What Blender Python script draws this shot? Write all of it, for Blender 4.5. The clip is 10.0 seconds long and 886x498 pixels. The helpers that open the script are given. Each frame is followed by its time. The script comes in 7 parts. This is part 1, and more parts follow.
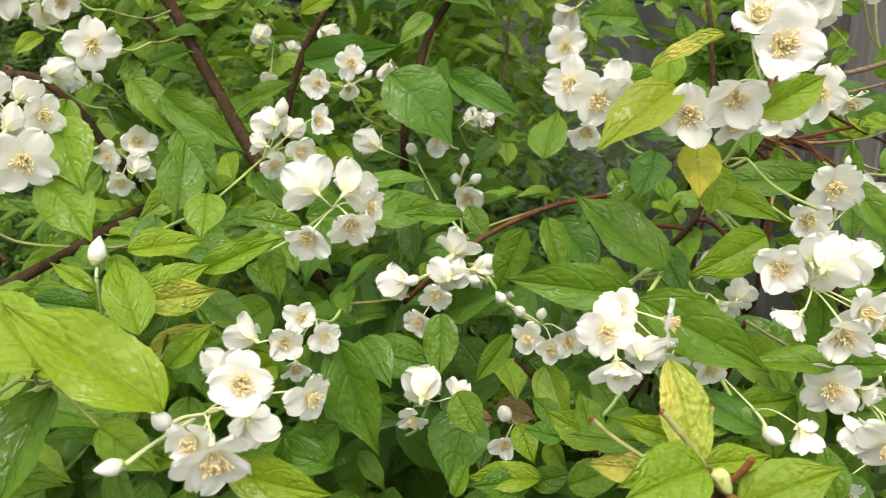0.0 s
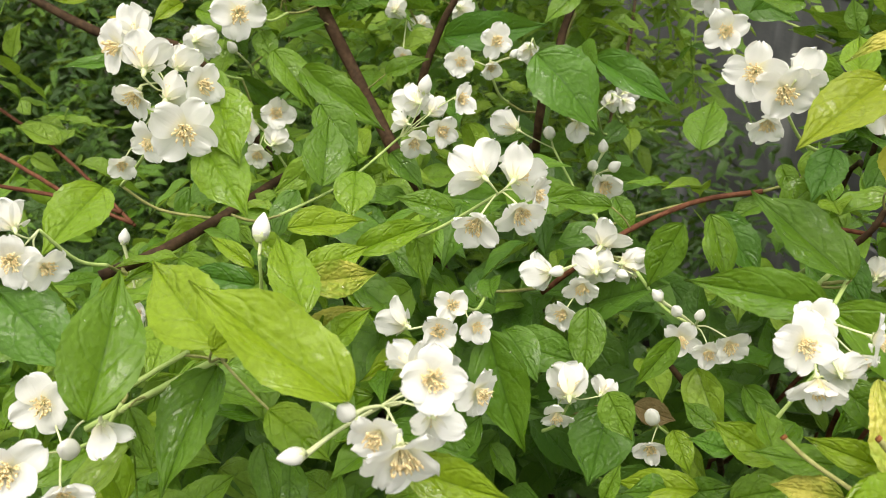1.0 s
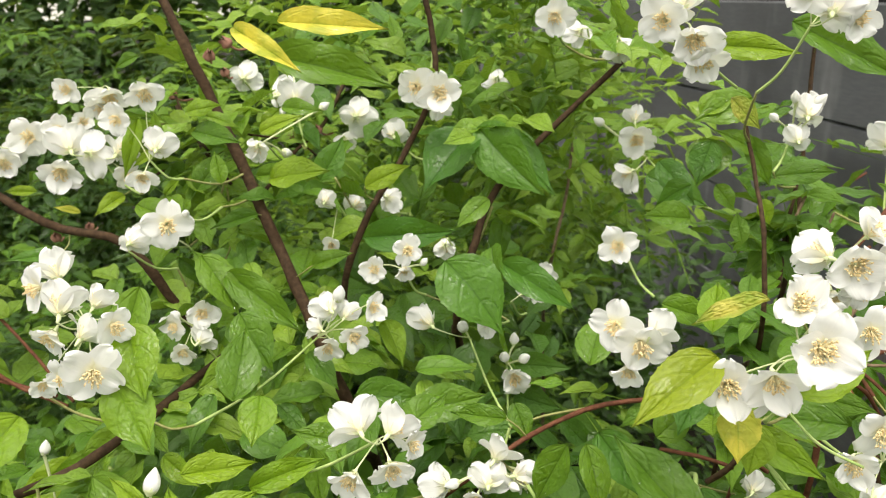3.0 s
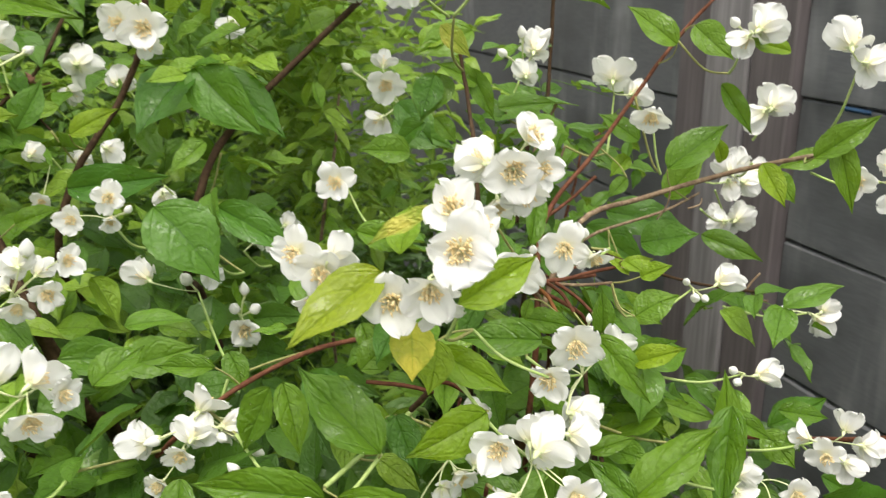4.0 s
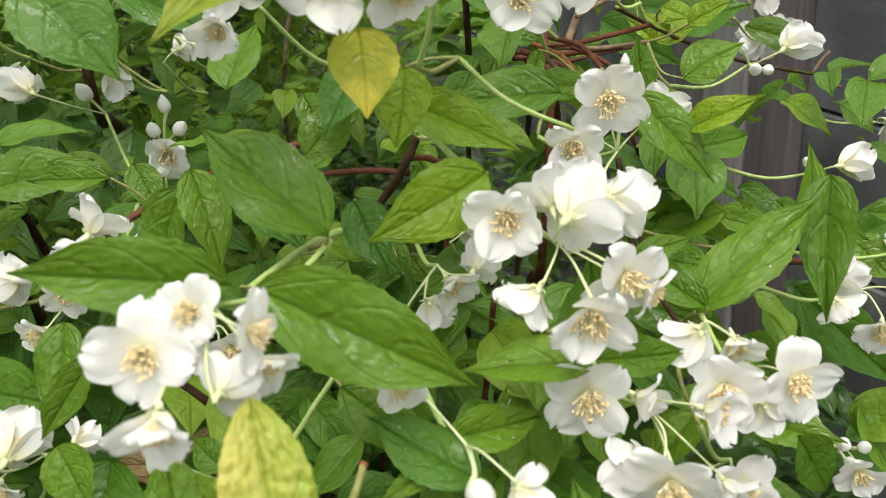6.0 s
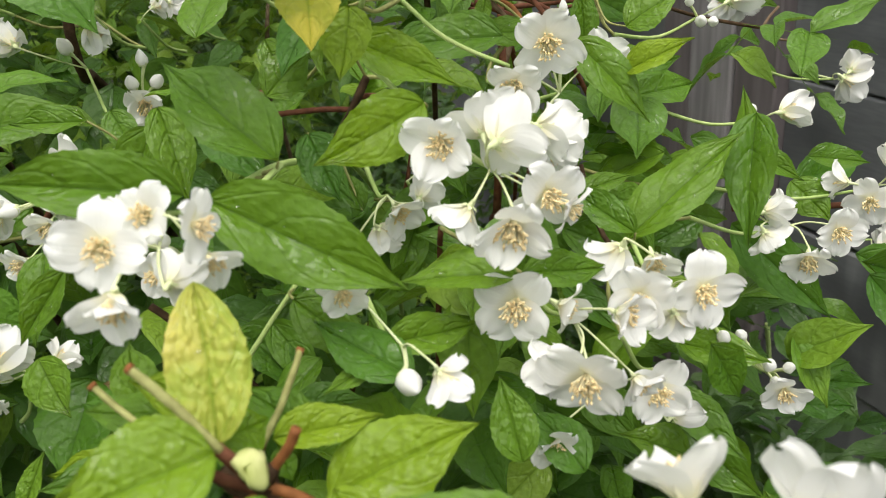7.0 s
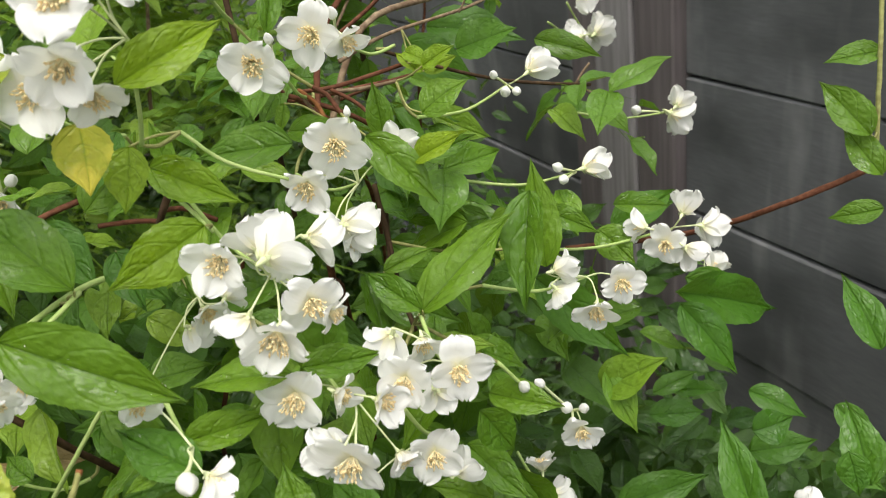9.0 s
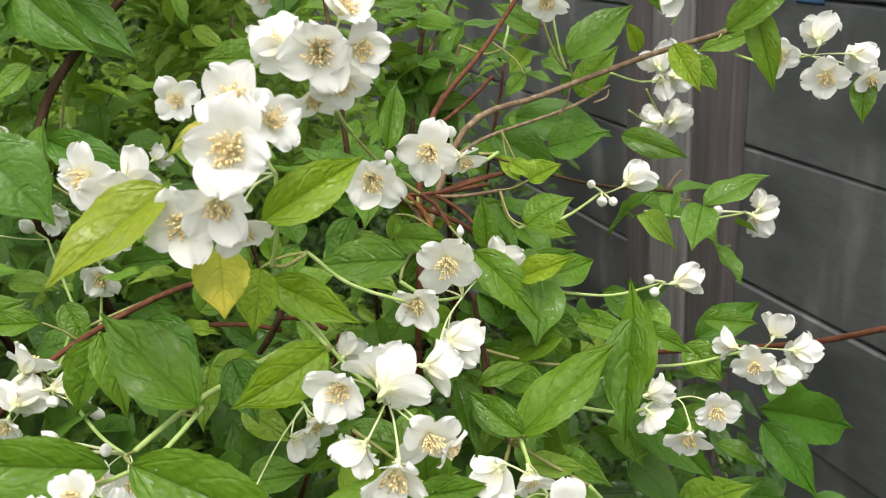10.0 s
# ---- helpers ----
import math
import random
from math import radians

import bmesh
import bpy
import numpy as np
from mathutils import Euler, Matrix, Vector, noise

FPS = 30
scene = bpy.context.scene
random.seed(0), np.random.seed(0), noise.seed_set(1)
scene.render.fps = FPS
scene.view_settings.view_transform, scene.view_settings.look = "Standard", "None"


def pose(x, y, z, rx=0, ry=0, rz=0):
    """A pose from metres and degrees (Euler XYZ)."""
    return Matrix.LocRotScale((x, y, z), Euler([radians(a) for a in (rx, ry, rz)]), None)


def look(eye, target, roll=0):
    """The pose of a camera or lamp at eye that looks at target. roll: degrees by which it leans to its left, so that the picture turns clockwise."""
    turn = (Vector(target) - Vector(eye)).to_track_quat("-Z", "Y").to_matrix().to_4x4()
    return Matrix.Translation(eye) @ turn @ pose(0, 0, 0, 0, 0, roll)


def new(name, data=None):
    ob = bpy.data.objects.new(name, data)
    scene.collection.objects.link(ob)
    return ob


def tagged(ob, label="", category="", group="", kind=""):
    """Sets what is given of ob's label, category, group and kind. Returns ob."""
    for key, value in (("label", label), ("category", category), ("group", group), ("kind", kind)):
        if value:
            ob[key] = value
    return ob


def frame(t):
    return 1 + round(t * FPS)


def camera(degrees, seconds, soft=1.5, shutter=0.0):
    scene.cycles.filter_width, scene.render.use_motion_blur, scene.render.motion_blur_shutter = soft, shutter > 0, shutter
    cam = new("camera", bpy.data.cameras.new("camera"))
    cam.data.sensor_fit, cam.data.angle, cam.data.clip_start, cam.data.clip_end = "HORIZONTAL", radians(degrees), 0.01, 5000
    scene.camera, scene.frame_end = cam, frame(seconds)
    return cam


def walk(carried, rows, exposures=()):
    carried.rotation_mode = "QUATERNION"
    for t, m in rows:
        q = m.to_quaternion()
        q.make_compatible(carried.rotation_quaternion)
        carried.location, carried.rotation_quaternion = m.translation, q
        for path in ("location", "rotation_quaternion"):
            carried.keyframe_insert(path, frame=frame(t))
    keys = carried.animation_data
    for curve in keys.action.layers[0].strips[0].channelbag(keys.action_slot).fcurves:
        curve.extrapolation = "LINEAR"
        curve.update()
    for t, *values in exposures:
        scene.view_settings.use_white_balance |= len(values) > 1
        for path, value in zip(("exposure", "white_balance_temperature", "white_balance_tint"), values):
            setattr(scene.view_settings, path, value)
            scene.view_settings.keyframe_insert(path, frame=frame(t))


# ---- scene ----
cam = camera(57.2, 10.0, soft=1.0, shutter=0.12)
cam.data.dof.use_dof, cam.data.dof.focus_distance, cam.data.dof.aperture_fstop = True, 0.42, 21.0
PATH = [
    (0, (0.038, 0.01, 1.44), (-0.082, 1.869, 0.713), -3.2),
    (0.5, (0.004, 0.017, 1.441), (-0.246, 1.852, 0.684), -2.2),
    (1, (-0.008, 0.024, 1.441), (-0.295, 1.847, 0.669), -2.1),
    (1.5, (0.0, 0.033, 1.47), (-0.304, 1.858, 0.711), -2.4),
    (2, (0.003, 0.042, 1.494), (-0.301, 1.902, 0.824), -1.3),
    (3.3, (0.066, 0.028, 1.537), (-0.168, 1.919, 0.93), -2.1),
    (3.5, (0.078, 0.03, 1.537), (-0.063, 1.924, 0.909), -1.5),
    (4, (0.134, 0.047, 1.496), (0.232, 1.934, 0.84), -1.2),
    (4.5, (0.178, 0.105, 1.434), (0.257, 1.95, 0.666), -3.9),
    (5, (0.17, 0.139, 1.411), (0.235, 1.985, 0.644), -4.5),
    (5.2, (0.154, 0.149, 1.401), (0.264, 1.991, 0.629), -4.3),
    (6.3, (0.143, 0.132, 1.373), (0.226, 1.952, 0.55), -5.1),
    (6.5, (0.148, 0.119, 1.371), (0.235, 1.933, 0.535), -5.3),
    (7, (0.16, 0.11, 1.368), (0.245, 1.918, 0.516), -5.2),
    (7.5, (0.179, 0.092, 1.367), (0.28, 1.902, 0.522), -5.9),
    (8, (0.2, 0.071, 1.356), (0.336, 1.87, 0.494), -8.7),
    (8.5, (0.216, 0.058, 1.382), (0.397, 1.853, 0.519), -9.2),
    (9, (0.232, 0.08, 1.413), (0.414, 1.871, 0.542), -8.6),
    (9.5, (0.22, 0.098, 1.442), (0.378, 1.899, 0.586), -7.3),
    (10, (0.202, 0.098, 1.457), (0.326, 1.929, 0.661), -5.4),
]
walk(cam, [(t, look(eye, target, roll)) for t, eye, target, roll in PATH], [(0, 1.16, 6900, 10), (3.5, 1.24, 6700, 10), (4.5, 1.15, 6550, 10), (5.2, 1.07, 6550, 10), (7.5, 1.02, 6500, 10), (10, 1.12, 6550, 10)])

# ---- world ----
world = bpy.data.worlds.new("sky")
scene.world = world
world.use_nodes = True
wn = world.node_tree
sky = wn.nodes.new("ShaderNodeTexSky")
sky.sky_type = "NISHITA"
sky.sun_disc = False
sky.sun_elevation, sky.sun_rotation = radians(71), radians(200)
sky.air_density, sky.dust_density, sky.ozone_density = 1.0, 4.0, 0.6
cloud = wn.nodes.new("ShaderNodeMix")
cloud.data_type = "RGBA"
cloud.inputs[0].default_value = 0.6
cloud.inputs[7].default_value = (6.1, 5.9, 5.0, 1)
wn.links.new(sky.outputs["Color"], cloud.inputs[6])
wn.links.new(cloud.outputs[2], wn.nodes["Background"].inputs["Color"])
wn.nodes["Background"].inputs["Strength"].default_value = 0.13
sun = new("sun", bpy.data.lights.new("sun", "SUN"))
sun.data.energy, sun.data.angle, sun.data.color = 1.4, radians(45), (1.0, 0.97, 0.92)
sun.matrix_world = look((0.45, -0.35, 4.0), (0.1, 0.6, 1.0))


FENCE_ANGLE, FENCE_OFF = 107.0, 1.34  # the fence runs this way, this far off


# ---- materials ----
def material(name):
    m = bpy.data.materials.new(name)
    m.use_nodes = True
    nt = m.node_tree
    return m, nt, nt.nodes["Principled BSDF"], nt.nodes["Material Output"]


def node(nt, kind, **values):
    n = nt.nodes.new(kind)
    for key, value in values.items():
        n.inputs[key].default_value = value
    return n


def mix(nt, a, b, factor, blend="MIX"):
    n = nt.nodes.new("ShaderNodeMix")
    n.data_type, n.blend_type = "RGBA", blend
    for socket, value in ((n.inputs[6], a), (n.inputs[7], b), (n.inputs[0], factor)):
        if hasattr(value, "is_linked"):
            nt.links.new(value, socket)
        elif isinstance(value, tuple):
            socket.default_value = (*value, 1)
        else:
            socket.default_value = value
    return n.outputs[2]


def ramp(nt, value, low, high, a=0.0, b=1.0):
    n = nt.nodes.new("ShaderNodeMapRange")
    n.inputs["From Min"].default_value, n.inputs["From Max"].default_value = low, high
    n.inputs["To Min"].default_value, n.inputs["To Max"].default_value = a, b
    nt.links.new(value, n.inputs["Value"])
    return n.outputs["Result"]


def calc(nt, operation, *values):
    n = nt.nodes.new("ShaderNodeMath")
    n.operation = operation
    for socket, value in zip(n.inputs, values):
        if hasattr(value, "is_linked"):
            nt.links.new(value, socket)
        else:
            socket.default_value = value
    return n.outputs["Value"]


def vein_pattern(nt, uv, blister=0.5):
    """From a blade's own coordinates: how much a spot lies on a vein, and the swelling of the blade between the veins."""
    split = nt.nodes.new("ShaderNodeSeparateXYZ")
    nt.links.new(uv, split.inputs["Vector"])
    u = calc(nt, "ABSOLUTE", calc(nt, "MULTIPLY", calc(nt, "SUBTRACT", split.outputs["X"], 0.5), 4.0))
    v = split.outputs["Y"]
    rough = node(nt, "ShaderNodeTexNoise", Scale=9.0, Detail=2.0)
    nt.links.new(uv, rough.inputs["Vector"])
    sway = calc(nt, "MULTIPLY", calc(nt, "SUBTRACT", rough.outputs["Fac"], 0.5), 0.08)
    sweep = calc(nt, "ADD", calc(nt, "MULTIPLY", calc(nt, "MULTIPLY", u, u), 0.30), calc(nt, "MULTIPLY", u, 0.12))
    turn = calc(nt, "FRACT", calc(nt, "MULTIPLY", calc(nt, "ADD", sway, calc(nt, "SUBTRACT", v, sweep)), 3.4))
    side = calc(nt, "SUBTRACT", 0.5, calc(nt, "ABSOLUTE", calc(nt, "SUBTRACT", turn, 0.5)))
    cells = node(nt, "ShaderNodeTexVoronoi", Scale=1.0)
    cells.feature = "SMOOTH_F1"
    spread = node(nt, "ShaderNodeMapping", Scale=(24.0, 17.0, 1.0))
    nt.links.new(uv, spread.inputs["Vector"])
    nt.links.new(spread.outputs["Vector"], cells.inputs["Vector"])
    fade = ramp(nt, u, 0.2, 1.0, 0.7, 0.15)
    lateral = calc(nt, "MULTIPLY", ramp(nt, side, 0.045, 0.008), fade)
    line = calc(nt, "MAXIMUM", ramp(nt, u, 0.055, 0.015), lateral)
    ridge = calc(nt, "MULTIPLY", ramp(nt, side, 0.0, 0.12, 0.0, 0.42), fade)
    dome = calc(nt, "ADD", ramp(nt, u, 0.0, 0.10, 0.0, 0.45), calc(nt, "ADD", ridge, calc(nt, "MULTIPLY", cells.outputs["Distance"], -blister)))
    return line, dome


def leaf_material(name, dark, light, mottle=None, amount=0.0, island=False, puffy=0.8, vein_tint=(0.5, 0.58, 0.5), blister=0.5):
    """Blade: two greens from leaf to leaf, paler veins, blotches where it is yellowing, wet gloss, light through the blade."""
    m, nt, bsdf, out = material(name)
    if island:
        rand = nt.nodes.new("ShaderNodeNewGeometry").outputs["Random Per Island"]
    else:
        rand = nt.nodes.new("ShaderNodeObjectInfo").outputs["Random"]
    coord = nt.nodes.new("ShaderNodeTexCoord")
    base = mix(nt, dark, light, rand)
    large = node(nt, "ShaderNodeTexNoise", Scale=38.0, Detail=3.0)
    fine = node(nt, "ShaderNodeTexNoise", Scale=420.0, Detail=2.0)
    where = nt.nodes.new("ShaderNodeNewGeometry").outputs["Position"]
    nt.links.new(where, large.inputs["Vector"])
    nt.links.new(where, fine.inputs["Vector"])
    base = mix(nt, base, light, ramp(nt, large.outputs["Fac"], 0.42, 0.75, 0.0, 0.5))
    if mottle:
        base = mix(nt, base, mottle, ramp(nt, large.outputs["Fac"], 0.62 - amount * 0.4, 0.72 - amount * 0.35))
    base = mix(nt, base, (0.6, 0.6, 0.6), ramp(nt, fine.outputs["Fac"], 0.3, 0.8, 0.0, 0.6), "MULTIPLY")
    line, dome = vein_pattern(nt, coord.outputs["UV"], blister)
    dome = calc(nt, "ADD", dome, calc(nt, "MULTIPLY", fine.outputs["Fac"], 0.35))
    if mottle:
        base = mix(nt, base, mottle, ramp(nt, dome, -0.3, 0.6, 0.0, amount))
    base = mix(nt, base, vein_tint, ramp(nt, line, 0.0, 1.0, 0.0, 0.6), "MULTIPLY")
    bump = nt.nodes.new("ShaderNodeBump")
    bump.inputs["Strength"].default_value, bump.inputs["Distance"].default_value = puffy, 0.0016
    nt.links.new(dome, bump.inputs["Height"])
    nt.links.new(bump.outputs["Normal"], bsdf.inputs["Normal"])
    nt.links.new(base, bsdf.inputs["Base Color"])
    film_of_water = node(nt, "ShaderNodeTexNoise", Scale=75.0, Detail=2.0)
    nt.links.new(where, film_of_water.inputs["Vector"])
    wet = ramp(nt, film_of_water.outputs["Fac"], 0.54, 0.66)
    nt.links.new(ramp(nt, wet, 0.0, 1.0, 0.44, 0.15), bsdf.inputs["Roughness"])
    nt.links.new(ramp(nt, wet, 0.0, 1.0, 0.32, 0.5), bsdf.inputs["Specular IOR Level"])
    glow = nt.nodes.new("ShaderNodeBsdfTranslucent")
    nt.links.new(mix(nt, base, (0.55, 0.75, 0.08), 0.25), glow.inputs["Color"])
    both = nt.nodes.new("ShaderNodeMixShader")
    both.inputs["Fac"].default_value = 0.3
    nt.links.new(bsdf.outputs["BSDF"], both.inputs[1])
    nt.links.new(glow.outputs["BSDF"], both.inputs[2])
    nt.links.new(both.outputs["Shader"], out.inputs["Surface"])
    return m


LEAF = {
    "g": leaf_material("leaf_green", (0.069, 0.165, 0.010), (0.131, 0.25, 0.014)),
    # deep green leaves, and low leaves whose shade is put into the colour
    "d": leaf_material("leaf_deep_and_shaded", (0.048, 0.15, 0.012), (0.084, 0.205, 0.016)),
    "l": leaf_material("leaf_yellow_green", (0.138, 0.265, 0.010), (0.220, 0.33, 0.014), vein_tint=(0.7, 0.78, 0.6)),
    "y": leaf_material("leaf_yellowing", (0.20, 0.32, 0.025), (0.30, 0.40, 0.04), (0.54, 0.50, 0.10), 0.42, puffy=0.85, vein_tint=(0.78, 0.86, 0.7), blister=1.1),
    "w": leaf_material("leaf_withered", (0.30, 0.19, 0.085), (0.44, 0.31, 0.16)),
    "Y": leaf_material("leaf_yellow", (0.13, 0.26, 0.015), (0.26, 0.34, 0.02), (0.76, 0.66, 0.09), 0.40, puffy=0.6, vein_tint=(0.7, 0.85, 0.6)),
    "o": leaf_material("leaf_olive", (0.20, 0.27, 0.012), (0.27, 0.33, 0.016), vein_tint=(0.7, 0.78, 0.6)),
}
FOLIAGE = leaf_material("foliage_green", (0.056, 0.150, 0.014), (0.125, 0.255, 0.020), island=True)
FOLIAGE_PALE = leaf_material("foliage_pale", (0.125, 0.265, 0.022), (0.235, 0.37, 0.034), island=True)
# the shrub's inner leaves: same blade, with shade put into a darker green
FOLIAGE_INNER_SHADE = leaf_material("foliage_inner_shade", (0.045, 0.125, 0.016), (0.095, 0.210, 0.025), island=True)
# darkest green: hedge plants' own tone, and shade painted into the shrub's low leaves
FOLIAGE_DEEP_SHADE = leaf_material("foliage_deep_shade", (0.020, 0.060, 0.010), (0.055, 0.125, 0.018), island=True)


def petal_material():
    m, nt, bsdf, out = material("petal_white")
    where = nt.nodes.new("ShaderNodeNewGeometry").outputs["Position"]
    fine = node(nt, "ShaderNodeTexNoise", Scale=260.0, Detail=3.0)
    nt.links.new(where, fine.inputs["Vector"])
    uv = nt.nodes.new("ShaderNodeTexCoord")
    split = nt.nodes.new("ShaderNodeSeparateXYZ")
    nt.links.new(uv.outputs["UV"], split.inputs["Vector"])
    base = mix(nt, (0.80, 0.77, 0.52), (0.83, 0.83, 0.825), ramp(nt, split.outputs["Y"], 0.05, 0.36))
    base = mix(nt, base, (0.74, 0.75, 0.74), ramp(nt, fine.outputs["Fac"], 0.45, 0.8, 0.0, 0.4))
    nt.links.new(base, bsdf.inputs["Base Color"])
    bsdf.inputs["Roughness"].default_value = 0.55
    bsdf.inputs["Specular IOR Level"].default_value = 0.25
    along_petal = node(nt, "ShaderNodeMapping", Scale=(16.0, 1.3, 1.0))
    nt.links.new(uv.outputs["UV"], along_petal.inputs["Vector"])
    creases = node(nt, "ShaderNodeTexNoise", Scale=1.0, Detail=3.0)
    nt.links.new(along_petal.outputs["Vector"], creases.inputs["Vector"])
    bump = nt.nodes.new("ShaderNodeBump")
    bump.inputs["Strength"].default_value, bump.inputs["Distance"].default_value = 0.3, 0.0008
    nt.links.new(creases.outputs["Fac"], bump.inputs["Height"])
    nt.links.new(bump.outputs["Normal"], bsdf.inputs["Normal"])
    glow = nt.nodes.new("ShaderNodeBsdfTranslucent")
    glow.inputs["Color"].default_value = (0.84, 0.85, 0.76, 1)
    both = nt.nodes.new("ShaderNodeMixShader")
    both.inputs["Fac"].default_value = 0.35
    nt.links.new(bsdf.outputs["BSDF"], both.inputs[1])
    nt.links.new(glow.outputs["BSDF"], both.inputs[2])
    nt.links.new(both.outputs["Shader"], out.inputs["Surface"])
    return m


def rough_material(name, a, b, scale, detail=4.0, low=0.35, high=0.7, rough=(0.6, 0.9), bump_depth=0.0, stretch=None, shine=0.3):
    m, nt, bsdf, out = material(name)
    bsdf.inputs["Specular IOR Level"].default_value = shine
    where = nt.nodes.new("ShaderNodeTexCoord").outputs["Object"]
    if stretch:
        mapping = nt.nodes.new("ShaderNodeMapping")
        mapping.inputs["Scale"].default_value = stretch
        nt.links.new(where, mapping.inputs["Vector"])
        where = mapping.outputs["Vector"]
    n = node(nt, "ShaderNodeTexNoise", Scale=scale, Detail=detail)
    big = node(nt, "ShaderNodeTexNoise", Scale=scale * 0.13, Detail=2.0)
    nt.links.new(where, n.inputs["Vector"])
    nt.links.new(where, big.inputs["Vector"])
    base = mix(nt, a, b, ramp(nt, n.outputs["Fac"], low, high))
    base = mix(nt, base, a, ramp(nt, big.outputs["Fac"], 0.4, 0.7, 0.0, 0.6))
    nt.links.new(base, bsdf.inputs["Base Color"])
    nt.links.new(ramp(nt, big.outputs["Fac"], 0.3, 0.7, *rough), bsdf.inputs["Roughness"])
    if bump_depth:
        bump = nt.nodes.new("ShaderNodeBump")
        bump.inputs["Strength"].default_value, bump.inputs["Distance"].default_value = 0.6, bump_depth
        nt.links.new(n.outputs["Fac"], bump.inputs["Height"])
        nt.links.new(bump.outputs["Normal"], bsdf.inputs["Normal"])
    return m


def board_material():
    """Grey weathered boards: soft grain along the board, pale stains that ran down, dark damp patches."""
    m, nt, bsdf, out = material("weathered_board")
    where = nt.nodes.new("ShaderNodeNewGeometry").outputs["Position"]

    def streaks(scale, stretch, detail):
        mapping = node(nt, "ShaderNodeMapping", Scale=stretch)
        mapping.inputs["Rotation"].default_value = (0, 0, radians(-FENCE_ANGLE))
        n = node(nt, "ShaderNodeTexNoise", Scale=scale, Detail=detail)
        nt.links.new(where, mapping.inputs["Vector"])
        nt.links.new(mapping.outputs["Vector"], n.inputs["Vector"])
        return n.outputs["Fac"]

    grain, run, damp = streaks(30, (0.5, 1, 7), 5.0), streaks(9, (1.6, 1, 0.22), 3.0), streaks(4, (1, 1, 1.4), 3.0)
    base = mix(nt, (0.112, 0.117, 0.124), (0.145, 0.15, 0.157), ramp(nt, grain, 0.3, 0.75))
    base = mix(nt, base, (0.34, 0.345, 0.35), ramp(nt, run, 0.56, 0.76, 0.0, 0.7))
    base = mix(nt, base, (0.05, 0.052, 0.055), ramp(nt, damp, 0.46, 0.66, 0.0, 0.7))
    nt.links.new(base, bsdf.inputs["Base Color"])
    nt.links.new(ramp(nt, damp, 0.35, 0.7, 0.75, 0.4), bsdf.inputs["Roughness"])
    bsdf.inputs["Specular IOR Level"].default_value = 0.35
    bump = nt.nodes.new("ShaderNodeBump")
    bump.inputs["Strength"].default_value, bump.inputs["Distance"].default_value = 0.15, 0.002
    nt.links.new(grain, bump.inputs["Height"])
    nt.links.new(bump.outputs["Normal"], bsdf.inputs["Normal"])
    return m


PETAL = petal_material()
FILAMENT = rough_material("filament_cream", (0.87, 0.78, 0.50), (0.89, 0.84, 0.62), 200)
ANTHER = rough_material("anther_yellow", (0.85, 0.66, 0.34), (0.89, 0.77, 0.48), 300)
CALYX = rough_material("calyx_green", (0.56, 0.62, 0.32), (0.70, 0.74, 0.48), 180)
STALK = rough_material("stalk_pale_green", (0.30, 0.42, 0.12), (0.46, 0.55, 0.22), 150)
BARK = {
    "b": rough_material("bark_brown", (0.034, 0.020, 0.011), (0.085, 0.052, 0.028), 260, shine=0.12, bump_depth=0.0008),
    "r": rough_material("bark_red", (0.080, 0.030, 0.017), (0.175, 0.072, 0.040), 260, shine=0.12, bump_depth=0.0006),
    "t": rough_material("bark_green_tan", (0.22, 0.22, 0.075), (0.36, 0.37, 0.14), 260, bump_depth=0.0004),
    "o": rough_material("bark_orange", (0.15, 0.052, 0.013), (0.30, 0.12, 0.038), 260, bump_depth=0.0006),
    "s": STALK,
    "p": rough_material("bark_pale", (0.12, 0.075, 0.045), (0.28, 0.21, 0.13), 260, bump_depth=0.0006),
}
YOUNG = rough_material("young_leaf", (0.34, 0.38, 0.12), (0.50, 0.51, 0.24), 240, bump_depth=0.0004)
BOARD = board_material()
POST_WOOD = rough_material("weathered_post", (0.16, 0.15, 0.155), (0.34, 0.32, 0.33), 16, 6.0, 0.3, 0.75, (0.6, 0.9), 0.002, (0.25, 3, 4))
POST_BROWN = rough_material("weathered_brown_post", (0.095, 0.082, 0.084), (0.185, 0.160, 0.165), 16, 6.0, 0.3, 0.75, (0.6, 0.9), 0.002, (0.25, 3, 4))
GAP = rough_material("gap_black", (0.012, 0.012, 0.012), (0.02, 0.02, 0.02), 40)
SOIL = rough_material("soil", (0.010, 0.010, 0.006), (0.026, 0.022, 0.013), 30, bump_depth=0.01, shine=0.05)
CAPSULE = rough_material("capsule_brown", (0.20, 0.09, 0.06), (0.36, 0.20, 0.14), 300)
WATER, water_tree, water_bsdf, water_out = material("water")
water_clear, water_shine, water_mix = (water_tree.nodes.new("ShaderNodeBsdf" + k) if k != "Mix" else water_tree.nodes.new("ShaderNodeMixShader") for k in ("Transparent", "Glossy", "Mix"))
water_shine.inputs["Roughness"].default_value = 0.05
water_mix.inputs["Fac"].default_value = 0.13
water_tree.links.new(water_clear.outputs["BSDF"], water_mix.inputs[1])
water_tree.links.new(water_shine.outputs["BSDF"], water_mix.inputs[2])
water_tree.links.new(water_mix.outputs["Shader"], water_out.inputs["Surface"])
BLUE = rough_material("blue_tape", (0.01, 0.035, 0.08), (0.02, 0.06, 0.12), 50)


